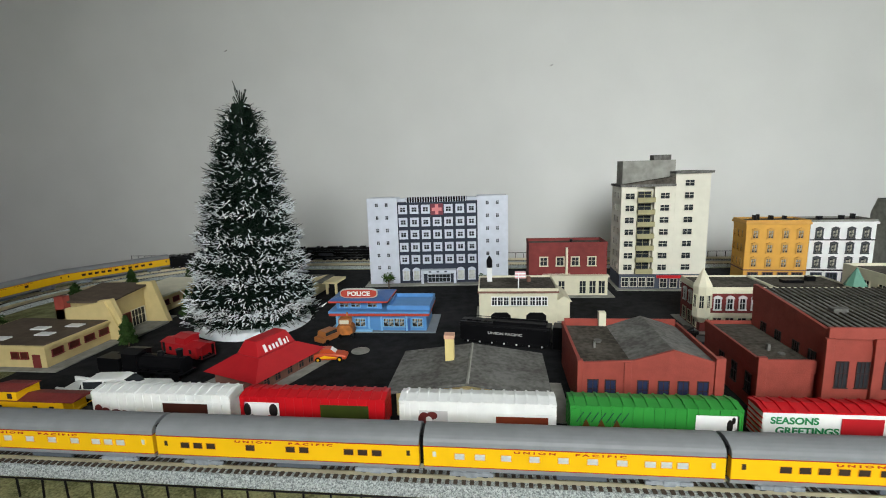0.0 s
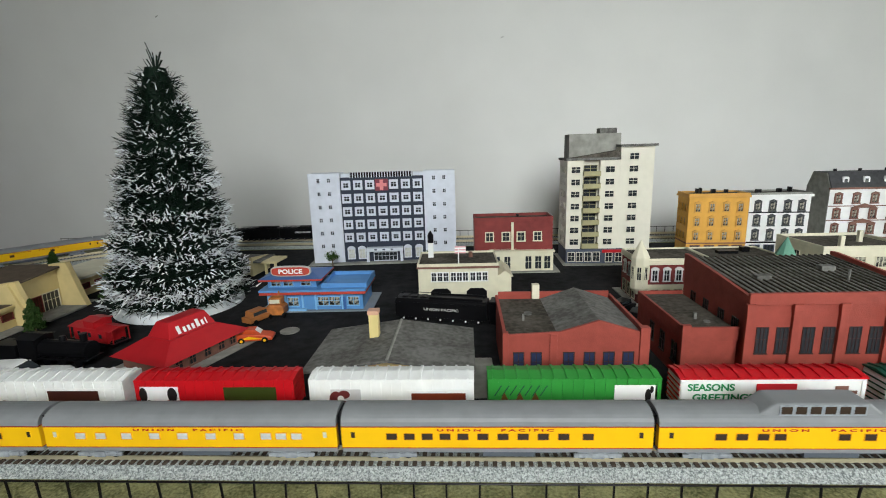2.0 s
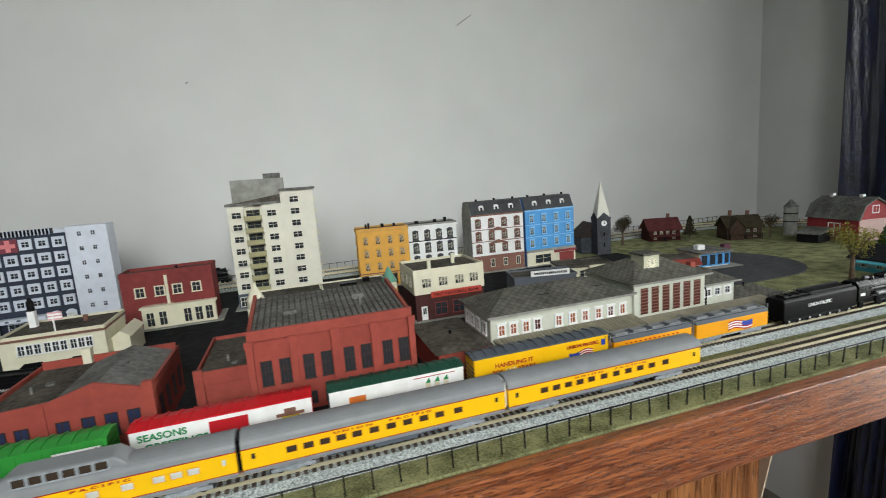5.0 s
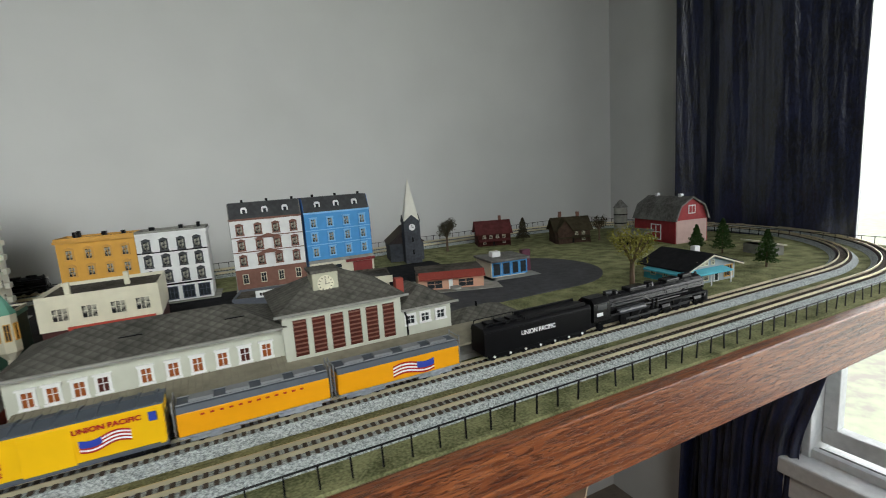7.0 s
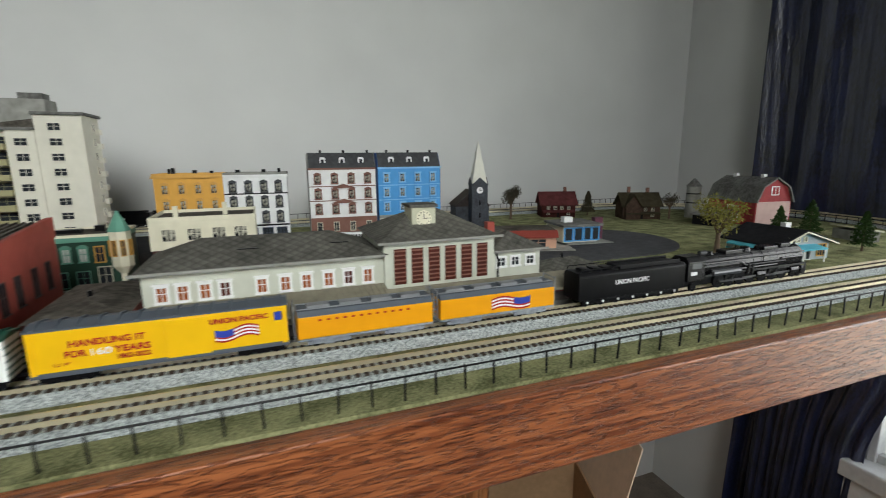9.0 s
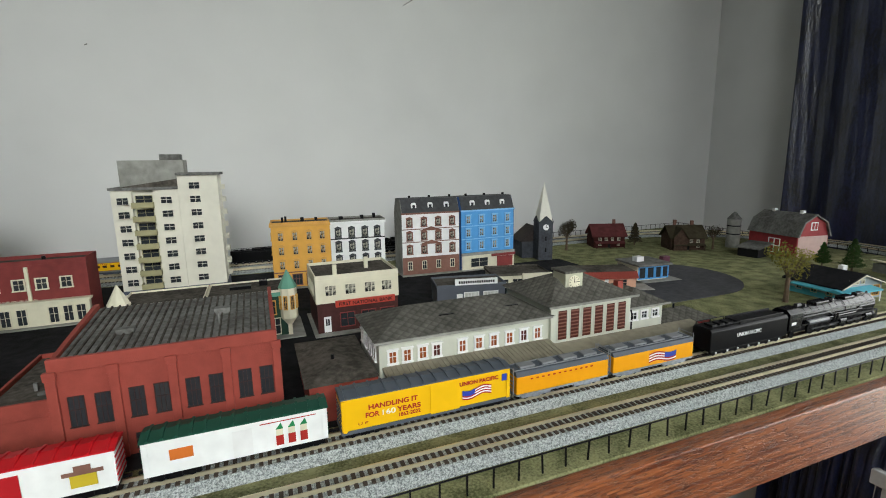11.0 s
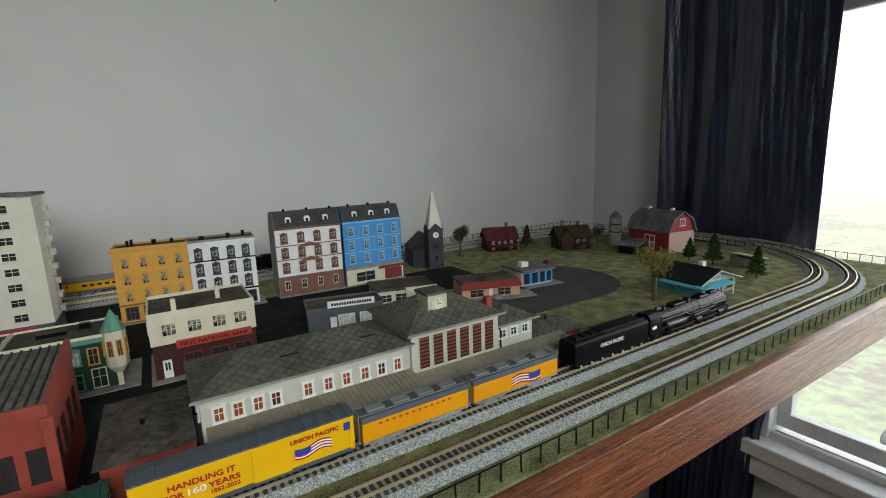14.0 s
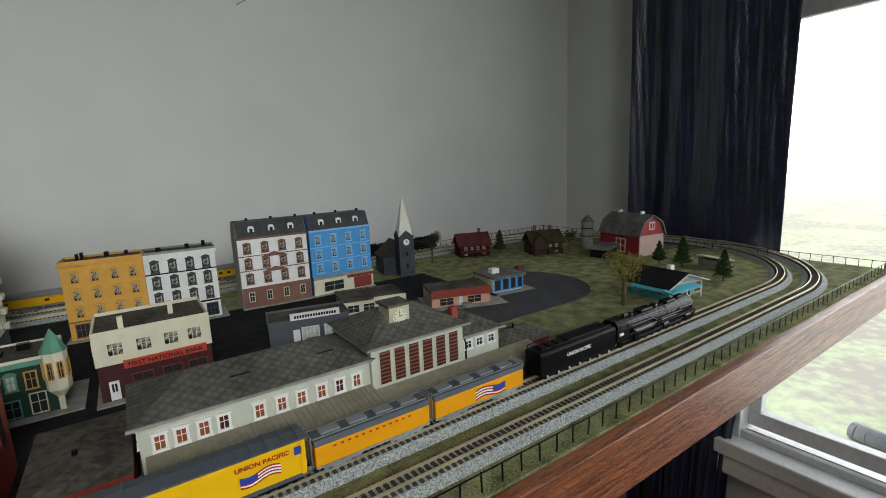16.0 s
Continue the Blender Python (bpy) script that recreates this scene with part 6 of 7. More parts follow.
    windows(r, win_mesh(10, 8, WHITE, GLASS, 0.6, 1, False), (12, 30, 50, 72, 88), (4,), 0)


def motel():
    b = thing("motel", -406, 369, 0.9, 0, "tan stucco motel with a brown flat roof and skylights", "building")
    part("pad", Shape().box(-130, 16, -8, 160, 0, 1), CONC, b)
    part("low_block", Shape().box(-110, 0, 0, 78, 1, 20), TAN, b, "tan walls", bevel=0.3)
    brown = mat("brown_felt", (0.10, 0.075, 0.055), 0.9, var=0.25, scale=150, bump=0.3)
    part("low_roof", Shape().box(-112, 3, -3, 80, 20, 23), TAN, b, bevel=0.3)
    part("roof_felt", Shape().box(-109, 0, 0, 78, 23, 23.6), brown, b, "brown roofing felt")
    sk = Shape().box(-8, 8, -4.5, 4.5, 0, 1.2).mesh("skylight", WHITE)
    for x, y in ((-28, 28), (-62, 14), (-50, 44), (-20, 54)):
        piece("skylight", sk, b, x, y, 23.6)
    w = win_mesh(11, 6, DBRICK, MAROON, 0.6, 0, True)
    for y in (12, 30, 48, 66):
        piece("window", w, b, 0, y, 10, 90)
    windows(b, win_mesh(7, 6, DBRICK, MAROON, 0.6, 0, True), (-32, -22, -60), (10,))
    part("door", Shape().box(-14, -6, -0.7, 0.1, 1, 14), DBRICK, b)
    part("chimney", Shape().box(-62, -51, 74, 82, 20, 49), BRICK, b, "red brick chimney")
    part("tall_wall", Shape().prism([(80, 1), (132, 1), (140, 47), (84, 40)], "x", -62, -4), TAN, b, "tall slanted tan hall")
    part("front_wall", Shape().prism([(-62, 1), (16, 1), (-2, 44), (-62, 34)], "y", 74, 79), TAN, b, "sloping tan end wall")
    part("leaning_fin", Shape().prism([(-12, 1), (20, 1), (4, 46), (-12, 44)], "y", 76.6, 82), TAN, b, bevel=0.3)
    part("leaning_fin", Shape().prism([(-12, 1), (24, 1), (8, 52), (-12, 50)], "y", 134, 141), TAN, b, bevel=0.3)
    part("hall_roof", Shape().prism([(78, 41), (141, 47), (141, 49), (78, 43)], "x", -64, 1), brown, b)
    part("step", Shape().box(-4, 26, 84, 132, 1, 3), CONC, b)
    g = win_mesh(12, 18, DBRICK, MAROON, 0.8, 3, False)
    for y in (89, 103):
        piece("hall_window", g, b, -4, y, 3, 90)
    piece("hall_window", win_mesh(20, 19, CREAM, GLASS, 0.9, 3, False), b, -4, 121, 3, 90)
    part("end_block", Shape().box(-62, -10, 160, 260, 1, 24), TAN, b)
    part("end_roof", Shape().box(-66, -2, 163, 262, 24, 27), CREAM, b)
    for y in (176, 196, 216, 236):
        piece("window", w, b, -10, y, 10, 90)


def farm():
    b = thing("barn", 1203, 516, 0, -9, "red barn with a grey gambrel roof and pale front", "barn")
    red = mat("barn_red", (0.30, 0.035, 0.04), 0.6, var=0.2, scale=150)
    prof = [(0, 0), (66, 0), (66, 40), (56, 62), (33, 74), (10, 62), (0, 40)]
    part("wall", Shape().prism(prof, "y", 0, 96), red, b, "red boarded walls")
    part("front_board", Shape().box(2, 64, -0.8, -0.1, 0, 38), paint("pale_pink_boards", 0.52, 0.36, 0.32), b, "pale boarded front")
    rp = [(-3, 37), (8, 62), (33, 76), (58, 62), (69, 37), (66, 37), (56, 60.5), (33, 73.5), (10, 60.5), (0, 37)]
    part("roof", Shape().prism(rp, "y", -4, 99), GREYROOF, b, "grey gambrel roof")
    part("loft_door", Shape().box(26, 40, -1, -0.2, 48, 62), WHITE, b, "white crossed loft door")
    part("loft_panel", Shape().box(27.4, 32.4, -1.3, -1, 49.4, 60.6).box(33.6, 38.6, -1.3, -1, 49.4, 60.6), red, b)
    s = Shape().box(-0.7, 0, 30, 54, 4, 30).mat(0)
    d = part("side_door", s, red, b)
    fr = Shape()
    for y in (31, 42, 53):
        fr.box(-1.2, -0.7, y - 0.8, y + 0.8, 4, 30)
    for z in (4, 16.5, 29):
        fr.box(-1.2, -0.7, 30, 54, z, z + 1.4)
    part("door_frame", fr, WHITE, d)
    part("cupola", Shape().box(30, 36, 20, 26, 74, 80).box(30, 36, 74, 80, 74, 80), WHITE, b)
    sl = thing("silo", 1214, 640, 0, 0, "pale banded grain silo with a conical cap", "silo")
    part("drum", Shape().cyl(0, 0, 0, 56, 12, n=20), CONC, sl)
    part("cap", Shape().cyl(0, 0, 56, 70, 13.5, 1.5, n=20), GREYROOF, sl)
    part("band", Shape().cyl(0, 0, 26, 28, 12.4, n=20).cyl(0, 0, 42, 44, 12.4, n=20), BLACKP, sl)
    c = thing("lean_to", 1150, 545, 0, 8, "small dark lean-to shed with a grey roof", "shed")
    part("wall", Shape().box(0, 40, 0, 34, 0, 16), DARK, c)
    part("roof", Shape().prism([(-3, 15), (43, 22), (43, 24), (-3, 17)], "y", -3, 37), GREYROOF, c)
    h = thing("farmhouse", 984, 332, 0, -4, "pale grey-blue farmhouse with a dark roof and turquoise porch", "house")
    tq = paint("turquoise", 0.10, 0.46, 0.58)
    pale = paint("pale_clapboard", 0.36, 0.42, 0.44)
    part("wall", Shape().box(0, 72, 0, 62, 0, 19), pale, h, "pale blue-grey boarded walls", bevel=0.2)
    part("gable_wall", Shape().prism([(0, 19), (72, 19), (32, 31)], "y", 0.2, 61.8), pale, h)
    shingle = mat("black_shingle", (0.016, 0.016, 0.018), 0.8, var=0.4, scale=200, bump=0.4, spec=0.08)
    part("roof", Shape().prism([(-7, 16.2), (32, 31), (80, 16.2), (80, 18.2), (32, 33.4), (-7, 18.2)], "y", -5, 66), shingle, h, "dark shingle roof")
    part("barge_board", Shape().prism([(-7, 15.6), (32, 30.4), (80, 15.6), (80, 17), (32, 32), (-7, 17)], "y", -5.6, -5.1), CREAM, h, "pale barge board")
    part("porch_roof", Shape().prism([(-13, 13.2), (0, 15.6), (0, 17.2), (-13, 14.8)], "x", -14, 52), tq, h, "turquoise porch roof")
    part("porch_side", Shape().prism([(-14, 13.2), (0, 15.6), (0, 17.2), (-14, 14.8)], "y", -13, 50), tq, h)
    part("skirt_board", Shape().box(-0.6, -0.1, 0, 62, 0, 7), tq, h)
    up = win_mesh(3.6, 4.4, CREAM, GLASSC, 0.7, 1, False)
    windows(h, up, (14, 20, 26, 36), (20.5,))
    low = win_mesh(6, 8, CREAM, GLASSC, 0.8, 1, False)
    windows(h, low, (10, 26), (3.5,))
    windows(h, win_mesh(6, 12, WHITE, GLASS, 0.8, 0, False), (42,), (1,), 0, "door")
    windows(h, win_mesh(11, 12, OCHREL, GLASS, 0.9, 2, False), (61,), (4,))
    windows_side(h, low, (12, 30, 48), (6,), 0, -90)
    for x in (-12, 20, 50):
        part("post", Shape().box(x, x + 1, -12, -11, 0, 13.4), WHITE, h)
    part("chimney", Shape().box(38, 46, 24, 30, 28, 37), WHITE, h)
    k = thing("stone_hut", 1216, 360, 0, 75, "low grey stone hut with a pale slab roof", "shed")
    part("wall", Shape().box(0, 44, 0, 22, 0, 13), CONC, k)
    part("roof", Shape().prism([(-2, 12.5), (24, 17), (24, 19), (-2, 14.5)], "x", -3, 47), CREAM, k)
    windows(k, win_mesh(8, 6, CONC, DARK, 0.6, 0, True), (14, 30), (4,), 0)


def cottage(x, y, rz, w, d, h, label, wallm, roofm, cross):
    """A steep-roofed cottage with a lean-to porch; cross adds a second gable to the front."""
    b = thing("cottage", x, y, 0, rz, label, "house", "far houses")
    e = h * 0.52
    part("wall", Shape().box(0, w, 0, d, 0, e), wallm, b)
    part("gable", Shape().prism([(0, e), (d, e), (d / 2, h - 2)], "x", 0.3, w - 0.3), wallm, b)
    part("roof", Shape().prism([(-4, e - 2), (d / 2, h - 2), (d + 4, e - 2), (d + 4, e), (d / 2, h), (-4, e)], "x", -4, w + 4), roofm, b)
    win = win_mesh(4.4, 5, OFFW, GLASS, 0.5, 1, True)
    windows(b, win, (w * 0.2, w * 0.4, w * 0.6, w * 0.8), (e * 0.62,), 0)
    windows(b, win, (w * 0.2, w * 0.8), (e * 0.2,), 0)
    part("door", Shape().box(w * 0.46, w * 0.56, -0.6, 0.1, 0, 9), DARK, b)
    part("porch_roof", Shape().prism([(-10, e * 0.4), (0, e * 0.52), (0, e * 0.56), (-10, e * 0.44)], "x", 2, w - 2), roofm, b)
    for px in (3, w * 0.5, w - 4):
        part("post", Shape().box(px, px + 1.2, -9.4, -8.2, 0, e * 0.42), wallm, b)
    part("chimney", Shape().box(w * 0.72, w * 0.72 + 5, d / 2, d / 2 + 5, h - 5, h + 8), BROWNB, b)
    if cross:
        part("front_gable", Shape().prism([(w * 0.05, 0), (w * 0.45, 0), (w * 0.45, e), (w * 0.25, h - 4), (w * 0.05, e)], "y", -6, d / 2), wallm, b)
        part("front_roof", Shape().prism([(w * 0.01, e - 2), (w * 0.25, h - 4), (w * 0.49, e - 2), (w * 0.49, e), (w * 0.25, h - 1.6), (w * 0.01, e)], "y", -9, d / 2), roofm, b)
        part("chimney", Shape().box(w * 0.2, w * 0.2 + 5, d * 0.5, d * 0.5 + 5, h - 5, h + 10), BROWNB, b)


corner_stores()
bank()
low_shops()
motel()
farm()
# dark brown cottages, their colours deepened further to stand for shade
cottage(968, 752, -22, 62, 44, 46, "maroon two-storey cottage with a porch, darkened for shade", mat("cottage_red", (0.045, 0.014, 0.012), 0.8, var=0.4, spec=0.08), mat("cottage_tiles", (0.10, 0.03, 0.03), 0.8, var=0.4, bump=0.4, spec=0.08), False)
cottage(1082, 668, -24, 64, 44, 46, "brown stone cottage with steep gables and tall chimneys", mat("shaded_timber", (0.06, 0.038, 0.028), 0.85, var=0.5, scale=260, spec=0.06), mat("olive_tiles", (0.05, 0.042, 0.026), 0.85, var=0.4, spec=0.06), True)


# ---------- trees ----------
def blades(rnd, n, zfun, size, spread, w=0.55):
    """Thin two-sided needles that stand off a cone."""
    s = Shape()
    for _ in range(n):
        z, r = zfun(rnd)
        a = rnd.uniform(0, 2 * math.pi)
        o = Vector((r * math.cos(a), r * math.sin(a), z))
        way = Vector((math.cos(a) + rnd.uniform(-spread, spread), math.sin(a) + rnd.uniform(-spread, spread), rnd.uniform(-0.6, 0.9))).normalized()
        side = way.cross(Vector((rnd.uniform(-1, 1), rnd.uniform(-1, 1), 1))).normalized()
        L = size * rnd.uniform(0.6, 1.25)
        p, q = o, o + way * L
        s.poly([tuple(p - side * w), tuple(p + side * w), tuple(q + side * w * 0.35), tuple(q - side * w * 0.35)], [(0, 1, 2, 3)])
    return s


def christmas_tree():
    t = thing("christmas_tree", -273, 508, 0.9, 0, "tall frosted dark green bristle Christmas tree on a white base", "tree")
    H = 256.0

    def radius(z):
        u = z / H
        return 62 * (1 - u) ** 0.85 * (1 + 0.10 * math.sin(z * 0.19)) + 5 + 6 * u
    rnd = random.Random(11)

    def on(r_):
        z = 12 + (H - 14) * (1 - math.sqrt(r_.random())) * 1.0
        return z, radius(z) * r_.uniform(0.7, 1.0)

    prof = Shape()
    for k in range(24):
        z0, z1 = 3 + (H - 6) * k / 24, 3 + (H - 6) * (k + 1) / 24
        prof.cyl(0, 0, z0, z1, radius(z0) * 0.78, radius(z1) * 0.78, n=20)
    part("trunk", prof, NEEDLE, t, "dark inner bristle core")
    tagged(part("needles", blades(rnd, 17000, on, 12, 0.7, 0.7), NEEDLE, t, "dark green bristles"), kind="stuff")

    def tip(r_):
        while True:
            z, r = on(r_)
            if (math.sin(z * 0.24 + 1.3 * math.sin(z * 0.07)) > 0.25 or r_.random() < 0.28) and r_.random() < 1 - 0.6 * z / H:
                return z, radius(z) * r_.uniform(1.0, 1.14)
    tagged(part("frosting", blades(rnd, 6400, tip, 6.2, 0.8, 0.95), SNOW, t, "white frosted tips"), kind="stuff")
    s = Shape()
    for k in range(14):
        a = k * 2.4
        s.rod((0, 0, H - 8), (7 * math.cos(a), 7 * math.sin(a), H + 5 + k % 4 * 3), 0.5, 4)
    s.rod((0, 0, H), (-8, 0, H + 22), 0.5, 4)
    part("top_bristle", s, NEEDLE, t)
    part("base", Shape().cyl(0, 0, 0, 9, 66, 64, n=48), SNOW, t, "white round snow base", bevel=1.5)
    t.rotation_euler = (0, radians(2.0), 0)


def conifer(x, y, h, r, m=None):
    t = thing("conifer", x, y, 0, 0, "small dark green model conifer", "tree", "model conifers")
    rnd = random.Random(int(x * 7 + y))
    part("trunk", Shape().cyl(0, 0, 0, h * 0.9, r * 0.1, 0.3, 6), BARK, t)
    s = Shape()
    for _ in range(3400):
        u = rnd.random() ** 1.25
        z = h * (0.16 + 0.84 * u)
        lump = 1 + 0.18 * math.sin(z * 0.9 + x) + 0.14 * math.sin(3 * z / r + y)
        rr = (r * (1 - u) ** 0.75 * lump + 0.4) * rnd.random() ** 0.4
        a = rnd.uniform(0, 6.283)
        o = Vector((rr * math.cos(a), rr * math.sin(a), z))
        k = rnd.uniform(0.9, 1.8)
        d = [Vector([rnd.gauss(0, 1) for _ in range(3)]).normalized() * k for _ in range(3)]
        s.poly([tuple(o + q) for q in d], [(0, 1, 2)])
    tagged(part("crown", s, m or LEAF, t), kind="stuff")
    return t


def leafy(x, y, h, r, m, label, n=2200):
    t = thing("broadleaf_tree", x, y, 0, 0, label, "tree")
    rnd = random.Random(int(x + y))
    s = Shape().cyl(0, 0, 0, h * 0.5, h * 0.045, h * 0.03, 7)
    tips = []
    for k in range(9):
        a = k * 2.39
        p = Vector((0.6 * r * math.cos(a) * rnd.uniform(.5, 1), 0.6 * r * math.sin(a) * rnd.uniform(.5, 1), h * rnd.uniform(0.6, 0.9)))
        s.rod((0, 0, h * 0.42), tuple(p), h * 0.014, 5)
        tips.append(p)
    part("trunk", s, BARK, t)
    c = Shape()
    for _ in range(n):
        p = rnd.choice(tips)
        o = p + Vector([rnd.gauss(0, 1) for _ in range(3)]).normalized() * r * 0.42 * rnd.random() ** 0.5
        k = rnd.uniform(0.9, 2.0)
        d = [Vector([rnd.gauss(0, 1) for _ in range(3)]).normalized() * k for _ in range(3)]
        c.poly([tuple(o + q) for q in d], [(0, 1, 2)])
    tagged(part("crown", c, m, t), kind="stuff")


christmas_tree()
for cx, cy, ch, cr in ((1132, 335, 46, 13), (1179, 421, 50, 14), (1180, 462, 38, 11), (-372, 428, 34, 9), (-366, 520, 38, 10), (-560, 560, 36, 14),
                       (-590, 470, 40, 14), (-470, 680, 42, 13), (-420, 740, 40, 11), (-560, 660, 34, 11), (-640, 420, 30, 16)):
    conifer(cx, cy, ch, cr)
for cx, cy, ch, cr in ((1062, 740, 46, 12), (1160, 700, 40, 11)):
    conifer(cx, cy, ch, cr, LEAFB)
leafy(930, 360, 70, 30, LEAFY, "olive and ochre leafy tree with a pale trunk")
leafy(905, 755, 58, 22, LEAFB, "dark brown round-crowned tree")
leafy(1160, 640, 44, 18, LEAFB, "dark brown shrubby tree behind the barn", 900)
leafy(-145, 668, 24, 11, LEAF, "small green bush beside the hospital", 600)
leafy(-3, 676, 22, 9, LEAF, "small green bush by the hospital entrance", 500)


# ---------- vehicles ----------
def car(x, y, rz, L, W, H, m, label, kind="car", bed=False):
    c = thing(kind, x, y, 0.9, rz, label, "vehicle", "parked vehicles")
    part("body", Shape().prism([(-L / 2, H * 0.18), (L / 2, H * 0.18), (L / 2, H * 0.48), (L * 0.3, H * 0.58), (-L * 0.5, H * 0.6)], "y", -W / 2, W / 2), m, c, bevel=0.7)
    x0, x1 = (-L * 0.02, L * 0.24) if bed else (-L * 0.34, L * 0.2)
    part("cabin", Shape().prism([(x0 - L * 0.04, H * 0.58), (x1 + L * 0.07, H * 0.58), (x1, H), (x0, H)], "y", -W * 0.43, W * 0.43), m, c, bevel=0.6)
    part("side_glass", Shape().box(x0 + 0.4, x1 - 0.2, -W * 0.45, W * 0.45, H * 0.66, H * 0.92), GLASS, c)
    part("windscreen", Shape().poly([(x1 + L * 0.068, -W * 0.38, H * 0.6), (x1 + L * 0.068, W * 0.38, H * 0.6), (x1 + 0.3, W * 0.38, H * 0.96), (x1 + 0.3, -W * 0.38, H * 0.96)], [(0, 1, 2, 3)]), GLASS, c)
    wd = Shape().prism([(H * 0.19 * math.cos(2 * math.pi * k / 12), H * 0.19 * math.sin(2 * math.pi * k / 12)) for k in range(12)], "y", -0.8, 0.8).mesh("wheel", BLACKP)
    for wx in (-L * 0.3, L * 0.3):
        for wy in (-W / 2, W / 2):
            piece("wheel", wd, c, wx, wy, H * 0.19)
    if bed:
        part("crane_arm", Shape().rod((-L * 0.1, 0, H * 0.55), (-L * 0.5, 0, H * 1.15), 0.7).box(-L * 0.2, -L * 0.08, -W * 0.3, W * 0.3, H * 0.58, H * 0.85), m, c)
    return c


def sedan():
    """A large old saloon car with fins, a curved roof and a long bonnet."""
    c = thing("saloon_car", -290, 320, 0.9, 6, "white nineteen-fifties saloon model car with a long bonnet", "vehicle", "parked vehicles")
    c.scale = (0.9, 0.85, 0.82)
    body = [(-44, 5), (44, 5), (45, 10), (42, 13), (20, 14), (-20, 14), (-44, 14.5), (-46, 10)]
    part("body", Shape().prism(body, "y", -13, 13), CARW, c, bevel=1.6)
    part("roof", Shape().poly([(-24, -10, 21), (12, -10, 21), (12, 10, 21), (-24, 10, 21), (-19, -8.6, 23.4), (8, -8.6, 23.4), (8, 8.6, 23.4), (-19, 8.6, 23.4)],
                              [(0, 1, 5, 4), (1, 2, 6, 5), (2, 3, 7, 6), (3, 0, 4, 7), (4, 5, 6, 7), (3, 2, 1, 0)]), CARW, c, "white curved roof", bevel=1.2)
    part("glasshouse", Shape().prism([(-28, 13.8), (20, 13.8), (12, 21), (-24, 21)], "y", -9.6, 9.6), GLASS, c, "dark glazing")
    for x in (-24, -5, 12):
        for y in (-10, 9):
            part("pillar", Shape().box(x - 0.7, x + 0.7, y, y + 1, 13.8, 21.2), CARW, c)
    for y in (-12.6, 10.6):
        part("tail_fin", Shape().prism([(-46, 13), (-22, 13.6), (-46, 18)], "y", y, y + 2), CARW, c)
    wd = Shape().prism([(4.6 * math.cos(2 * math.pi * k / 16), 4.6 * math.sin(2 * math.pi * k / 16)) for k in range(16)], "y", -1.4, 1.4).mesh("wheel", BLACKP)
    for wx in (-28, 28):
        for wy in (-12, 12):
            piece("wheel", wd, c, wx, wy, 4.6)
    part("bumper", Shape().box(44.5, 47, -12, 12, 5, 8), SILVER, c, bevel=0.6)
    part("bumper", Shape().box(-48, -45.5, -12, 12, 5, 8), SILVER, c, bevel=0.6)


def street_caboose():
    c = thing("caboose", -285, 402, 0.9, -18, "bright red toy caboose standing on the street", "train car")
    part("body", Shape().box(-22, 22, -8.5, 8.5, 4, 16), REDP, c, bevel=0.4)
    part("roof", Shape().prism([(-9.4, 16), (9.4, 16), (0, 18.4)], "x", -28, 28), REDP, c)
    part("cupola", Shape().box(-7, 7, -8, 8, 16.4, 23), REDP, c, bevel=0.3)
    part("cupola_roof", Shape().prism([(-9, 23), (9, 23), (0, 25)], "x", -9, 9), REDP, c)
    win = win_mesh(4, 4, REDP, GLASS, 0.5, 0, False, "", 0.3)
    windows(c, win, (-14, 0, 14), (8.5,), -8.5)
    part("platform", Shape().box(-29, 29, -8, 8, 3.4, 4.2), BLACKP, c)
    for x in (-28, 28):
        for y in (-7.4, 7.4):
            part("railing", Shape().rod((x, y, 4), (x, y, 16), 0.5), REDP, c)
    for x in (-15, 15):
        truck(c, x, BLACKP)


def street_engine():
    c = thing("tank_engine", -288, 360, 0.9, -6, "small black toy steam engine standing on the street", "locomotive")
    ring = [(7.4 * math.cos(2 * math.pi * k / 16), 13 + 7.4 * math.sin(2 * math.pi * k / 16)) for k in range(16)]
    part("boiler", Shape().prism(ring, "x", -10, 34), BLACKP, c)
    part("cab", Shape().box(-26, -10, -8.6, 8.6, 5, 23), BLACKP, c, bevel=0.4)
    part("cab_roof", Shape().prism([(-9.6, 23), (9.6, 23), (0, 25.4)], "x", -28, -8), BLACKP, c)
    part("chimney", Shape().cyl(28, 0, 19, 27, 2.4, 3), BLACKP, c)
    part("dome", Shape().cyl(8, 0, 19, 24, 3.2, 2.2), BLACKP, c)
    part("running_board", Shape().box(-28, 36, -8.4, 8.4, 6, 7.2), BLACKP, c)
    part("tender_body", Shape().box(-54, -30, -8, 8, 4, 17), BLACKP, c, bevel=0.4)
    wd = Shape().prism([(4 * math.cos(2 * math.pi * k / 14), 4 * math.sin(2 * math.pi * k / 14)) for k in range(14)], "y", -0.9, 0.9).mesh("wheel", BLACKP)
    for x in (-50, -36, -18, -4, 10, 26):
        for y in (-5.5, 5.5):
            piece("wheel", wd, c, x, y, 4)


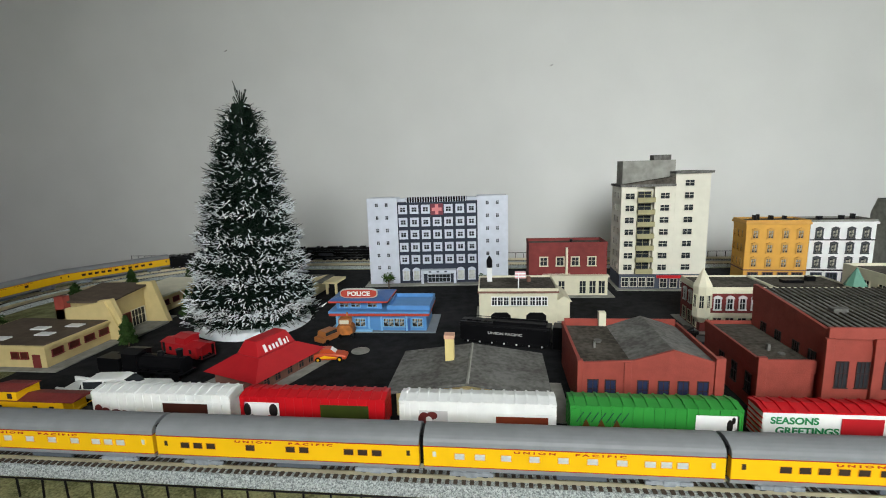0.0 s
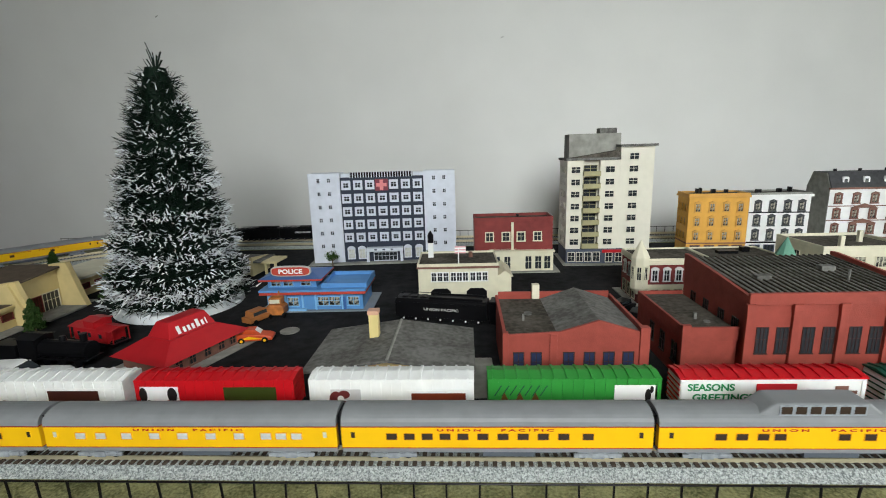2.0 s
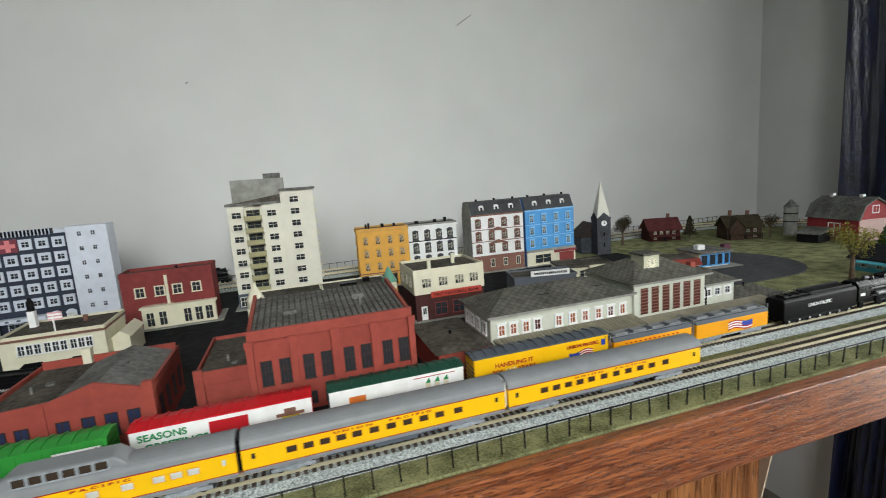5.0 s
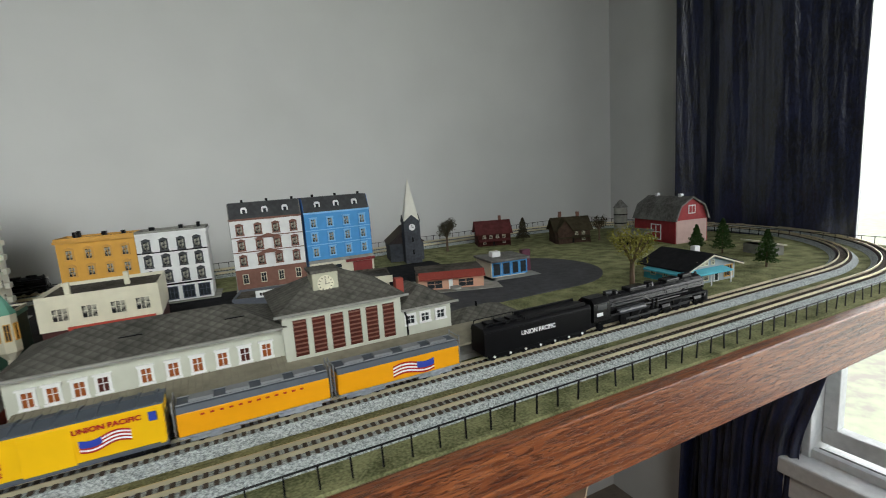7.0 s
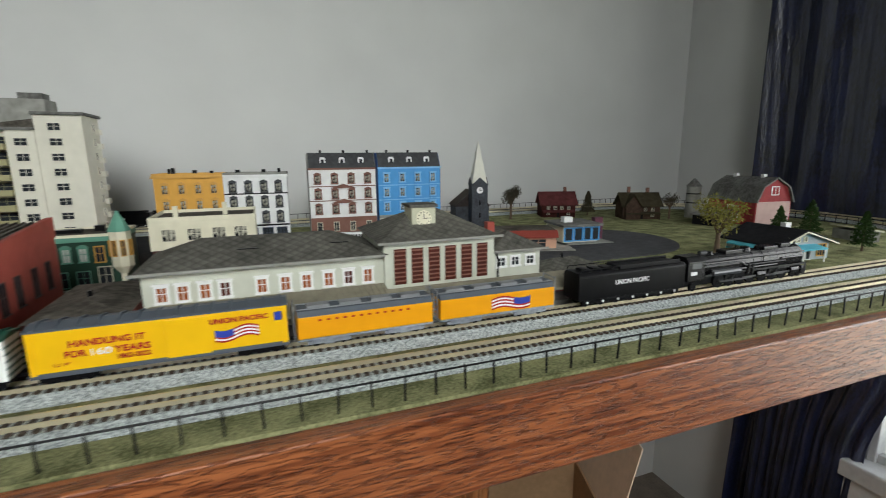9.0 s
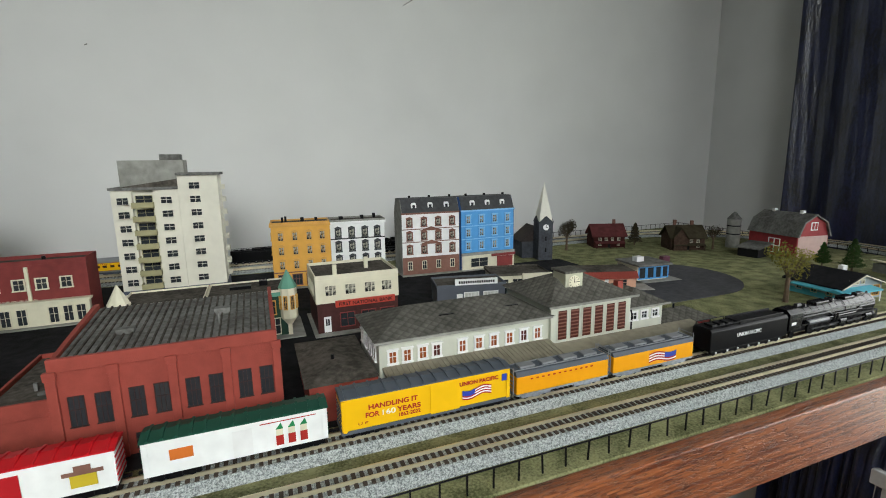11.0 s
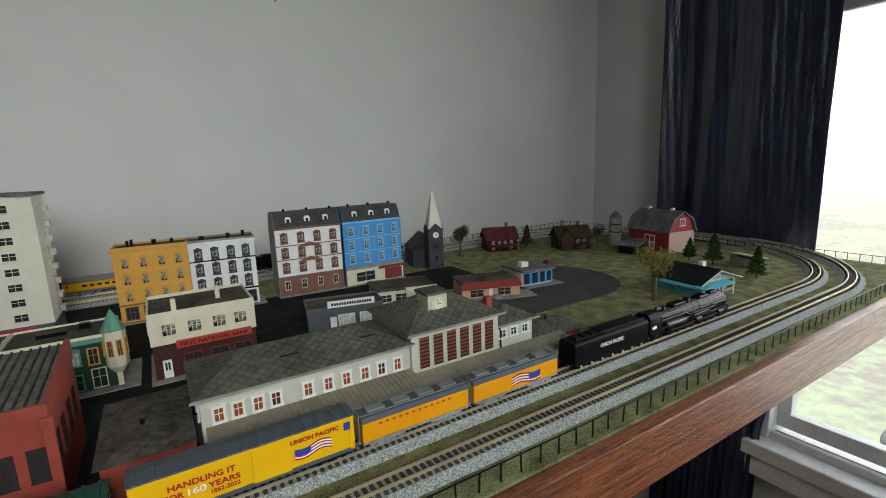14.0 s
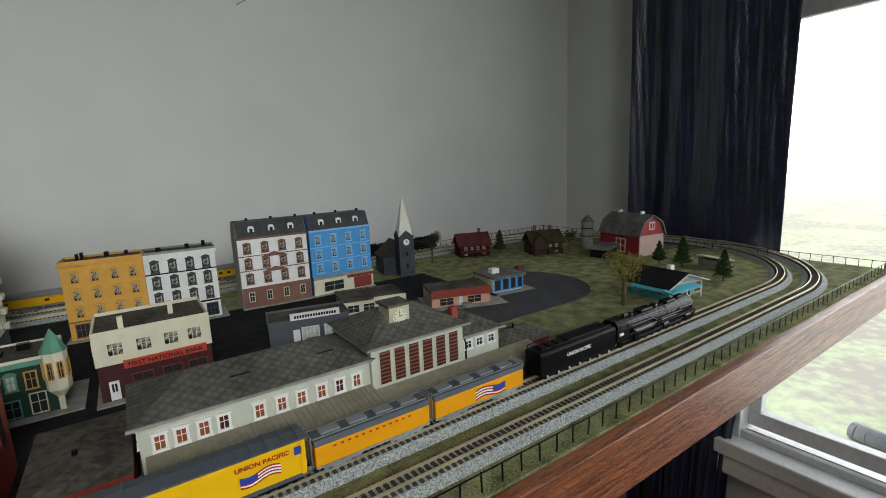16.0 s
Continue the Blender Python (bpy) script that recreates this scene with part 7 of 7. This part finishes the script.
def hot_rod(x, y, rz, m, label):
    """A low toy racing car with a rounded nose, a small cabin and a tail wing."""
    c = thing("toy_car", x, y, 0.9, rz, label, "vehicle", "parked vehicles")
    part("body", Shape().prism([(-15, 2), (16, 2), (17, 5), (12, 7), (2, 8.4), (-14, 8.6), (-16, 6)], "y", -6.4, 6.4), m, c, bevel=1.2)
    part("cabin", Shape().prism([(-10, 8.2), (6, 8.2), (1, 12.4), (-7, 12.4)], "y", -4.8, 4.8), m, c, bevel=0.8)
    part("windscreen", Shape().poly([(6.2, -4.2, 8.5), (6.2, 4.2, 8.5), (1.6, 4, 12), (1.6, -4, 12)], [(0, 1, 2, 3)]), LETTER, c)
    part("side_flash", Shape().prism([(-12, 4), (10, 4), (-4, 6.6)], "y", -6.7, -6.3), UPY, c, "yellow side flash")
    part("tail_wing", Shape().box(-17, -13, -6, 6, 10.4, 11.4), m, c)
    wd = Shape().prism([(2.8 * math.cos(2 * math.pi * k / 14), 2.8 * math.sin(2 * math.pi * k / 14)) for k in range(14)], "y", -1, 1).mesh("wheel", BLACKP)
    for wx in (-10, 10):
        for wy in (-6.2, 6.2):
            w = piece("wheel", wd, c, wx, wy, 2.8)
            part("hub", Shape().prism([(1.3 * math.cos(2 * math.pi * k / 10), 1.3 * math.sin(2 * math.pi * k / 10)) for k in range(10)], "y", -1.2, 1.2), UPY, w)


sedan()
street_caboose()
street_engine()
hot_rod(-141, 402, 8, paint("racing_red", 0.52, 0.07, 0.02, 0.3), "orange-red toy racing car with yellow flash")
car(-160, 452, 64, 30, 13, 13, mat("brown_enamel", (0.34, 0.13, 0.04), 0.4), "brown and orange station wagon toy", "car")
b = thing("toy_truck", -146, 466, 0.9, 4, "rusty orange upright toy tow truck", "vehicle", "parked vehicles")
rust = mat("rust_enamel", (0.42, 0.15, 0.035), 0.5, var=0.5, scale=160, spots=(0.14, 0.05, 0.02))
part("body", Shape().prism([(-9, 3), (9, 3), (9, 11), (5, 14), (-7, 14), (-9, 12)], "y", -8, 8), rust, b, bevel=1.4)
part("cabin", Shape().box(-6.5, 6.5, -6, 5, 14, 21), rust, b, bevel=1.4)
part("windscreen", Shape().box(-5, 5, -6.4, -6, 15.4, 19.4), OFFW, b)
part("jib", Shape().rod((0, 5, 13), (0, 9, 24), 0.9), rust, b)
for wx in (-8, 8):
    part("tyre", Shape().prism([(-6 + 3 * math.cos(2 * math.pi * k / 12), 3 + 3 * math.sin(2 * math.pi * k / 12)) for k in range(12)], "x", wx - 1.2, wx + 1.2), BLACKP, b)
car(620, 478, -10, 26, 11, 10, DBRICK, "dark red car near the station", "car")
car(578, 486, -12, 22, 10, 9, NAVYG, "dark blue car by the body shop", "car")
car(205, 470, 40, 30, 12, 12, BLACKP, "black car beside the warehouse", "car")
car(208, 440, 60, 30, 12, 12, UPGD, "dark grey car beside the warehouse", "car")
part("manhole", Shape().cyl(-118, 424, 0.95, 1.6, 9, n=24), CONC).name = "turntable_disc"
tagged(bpy.data.objects["turntable_disc"], "round pale grey disc lying on the street", "disc")


def street_tender():
    c = thing("steam_tender", 26, 448, 1.0, -12, "black lettered steam tender standing on the street", "train car")
    steam_tender(c, -46, 44)
    words("lettering", "UNION PACIFIC", 3.4, paint("worn_letter", 0.45, 0.45, 0.43), c, 0, -9.15, 12.6, wide=34, bold=0.1)
    part("cab", Shape().box(46, 62, -8, 8, 2, 24), BLACKP, c, bevel=0.6)
    part("coupler", Shape().box(44, 46, -1, 1, 4, 6), BLACKP, c)


street_tender()


motions()
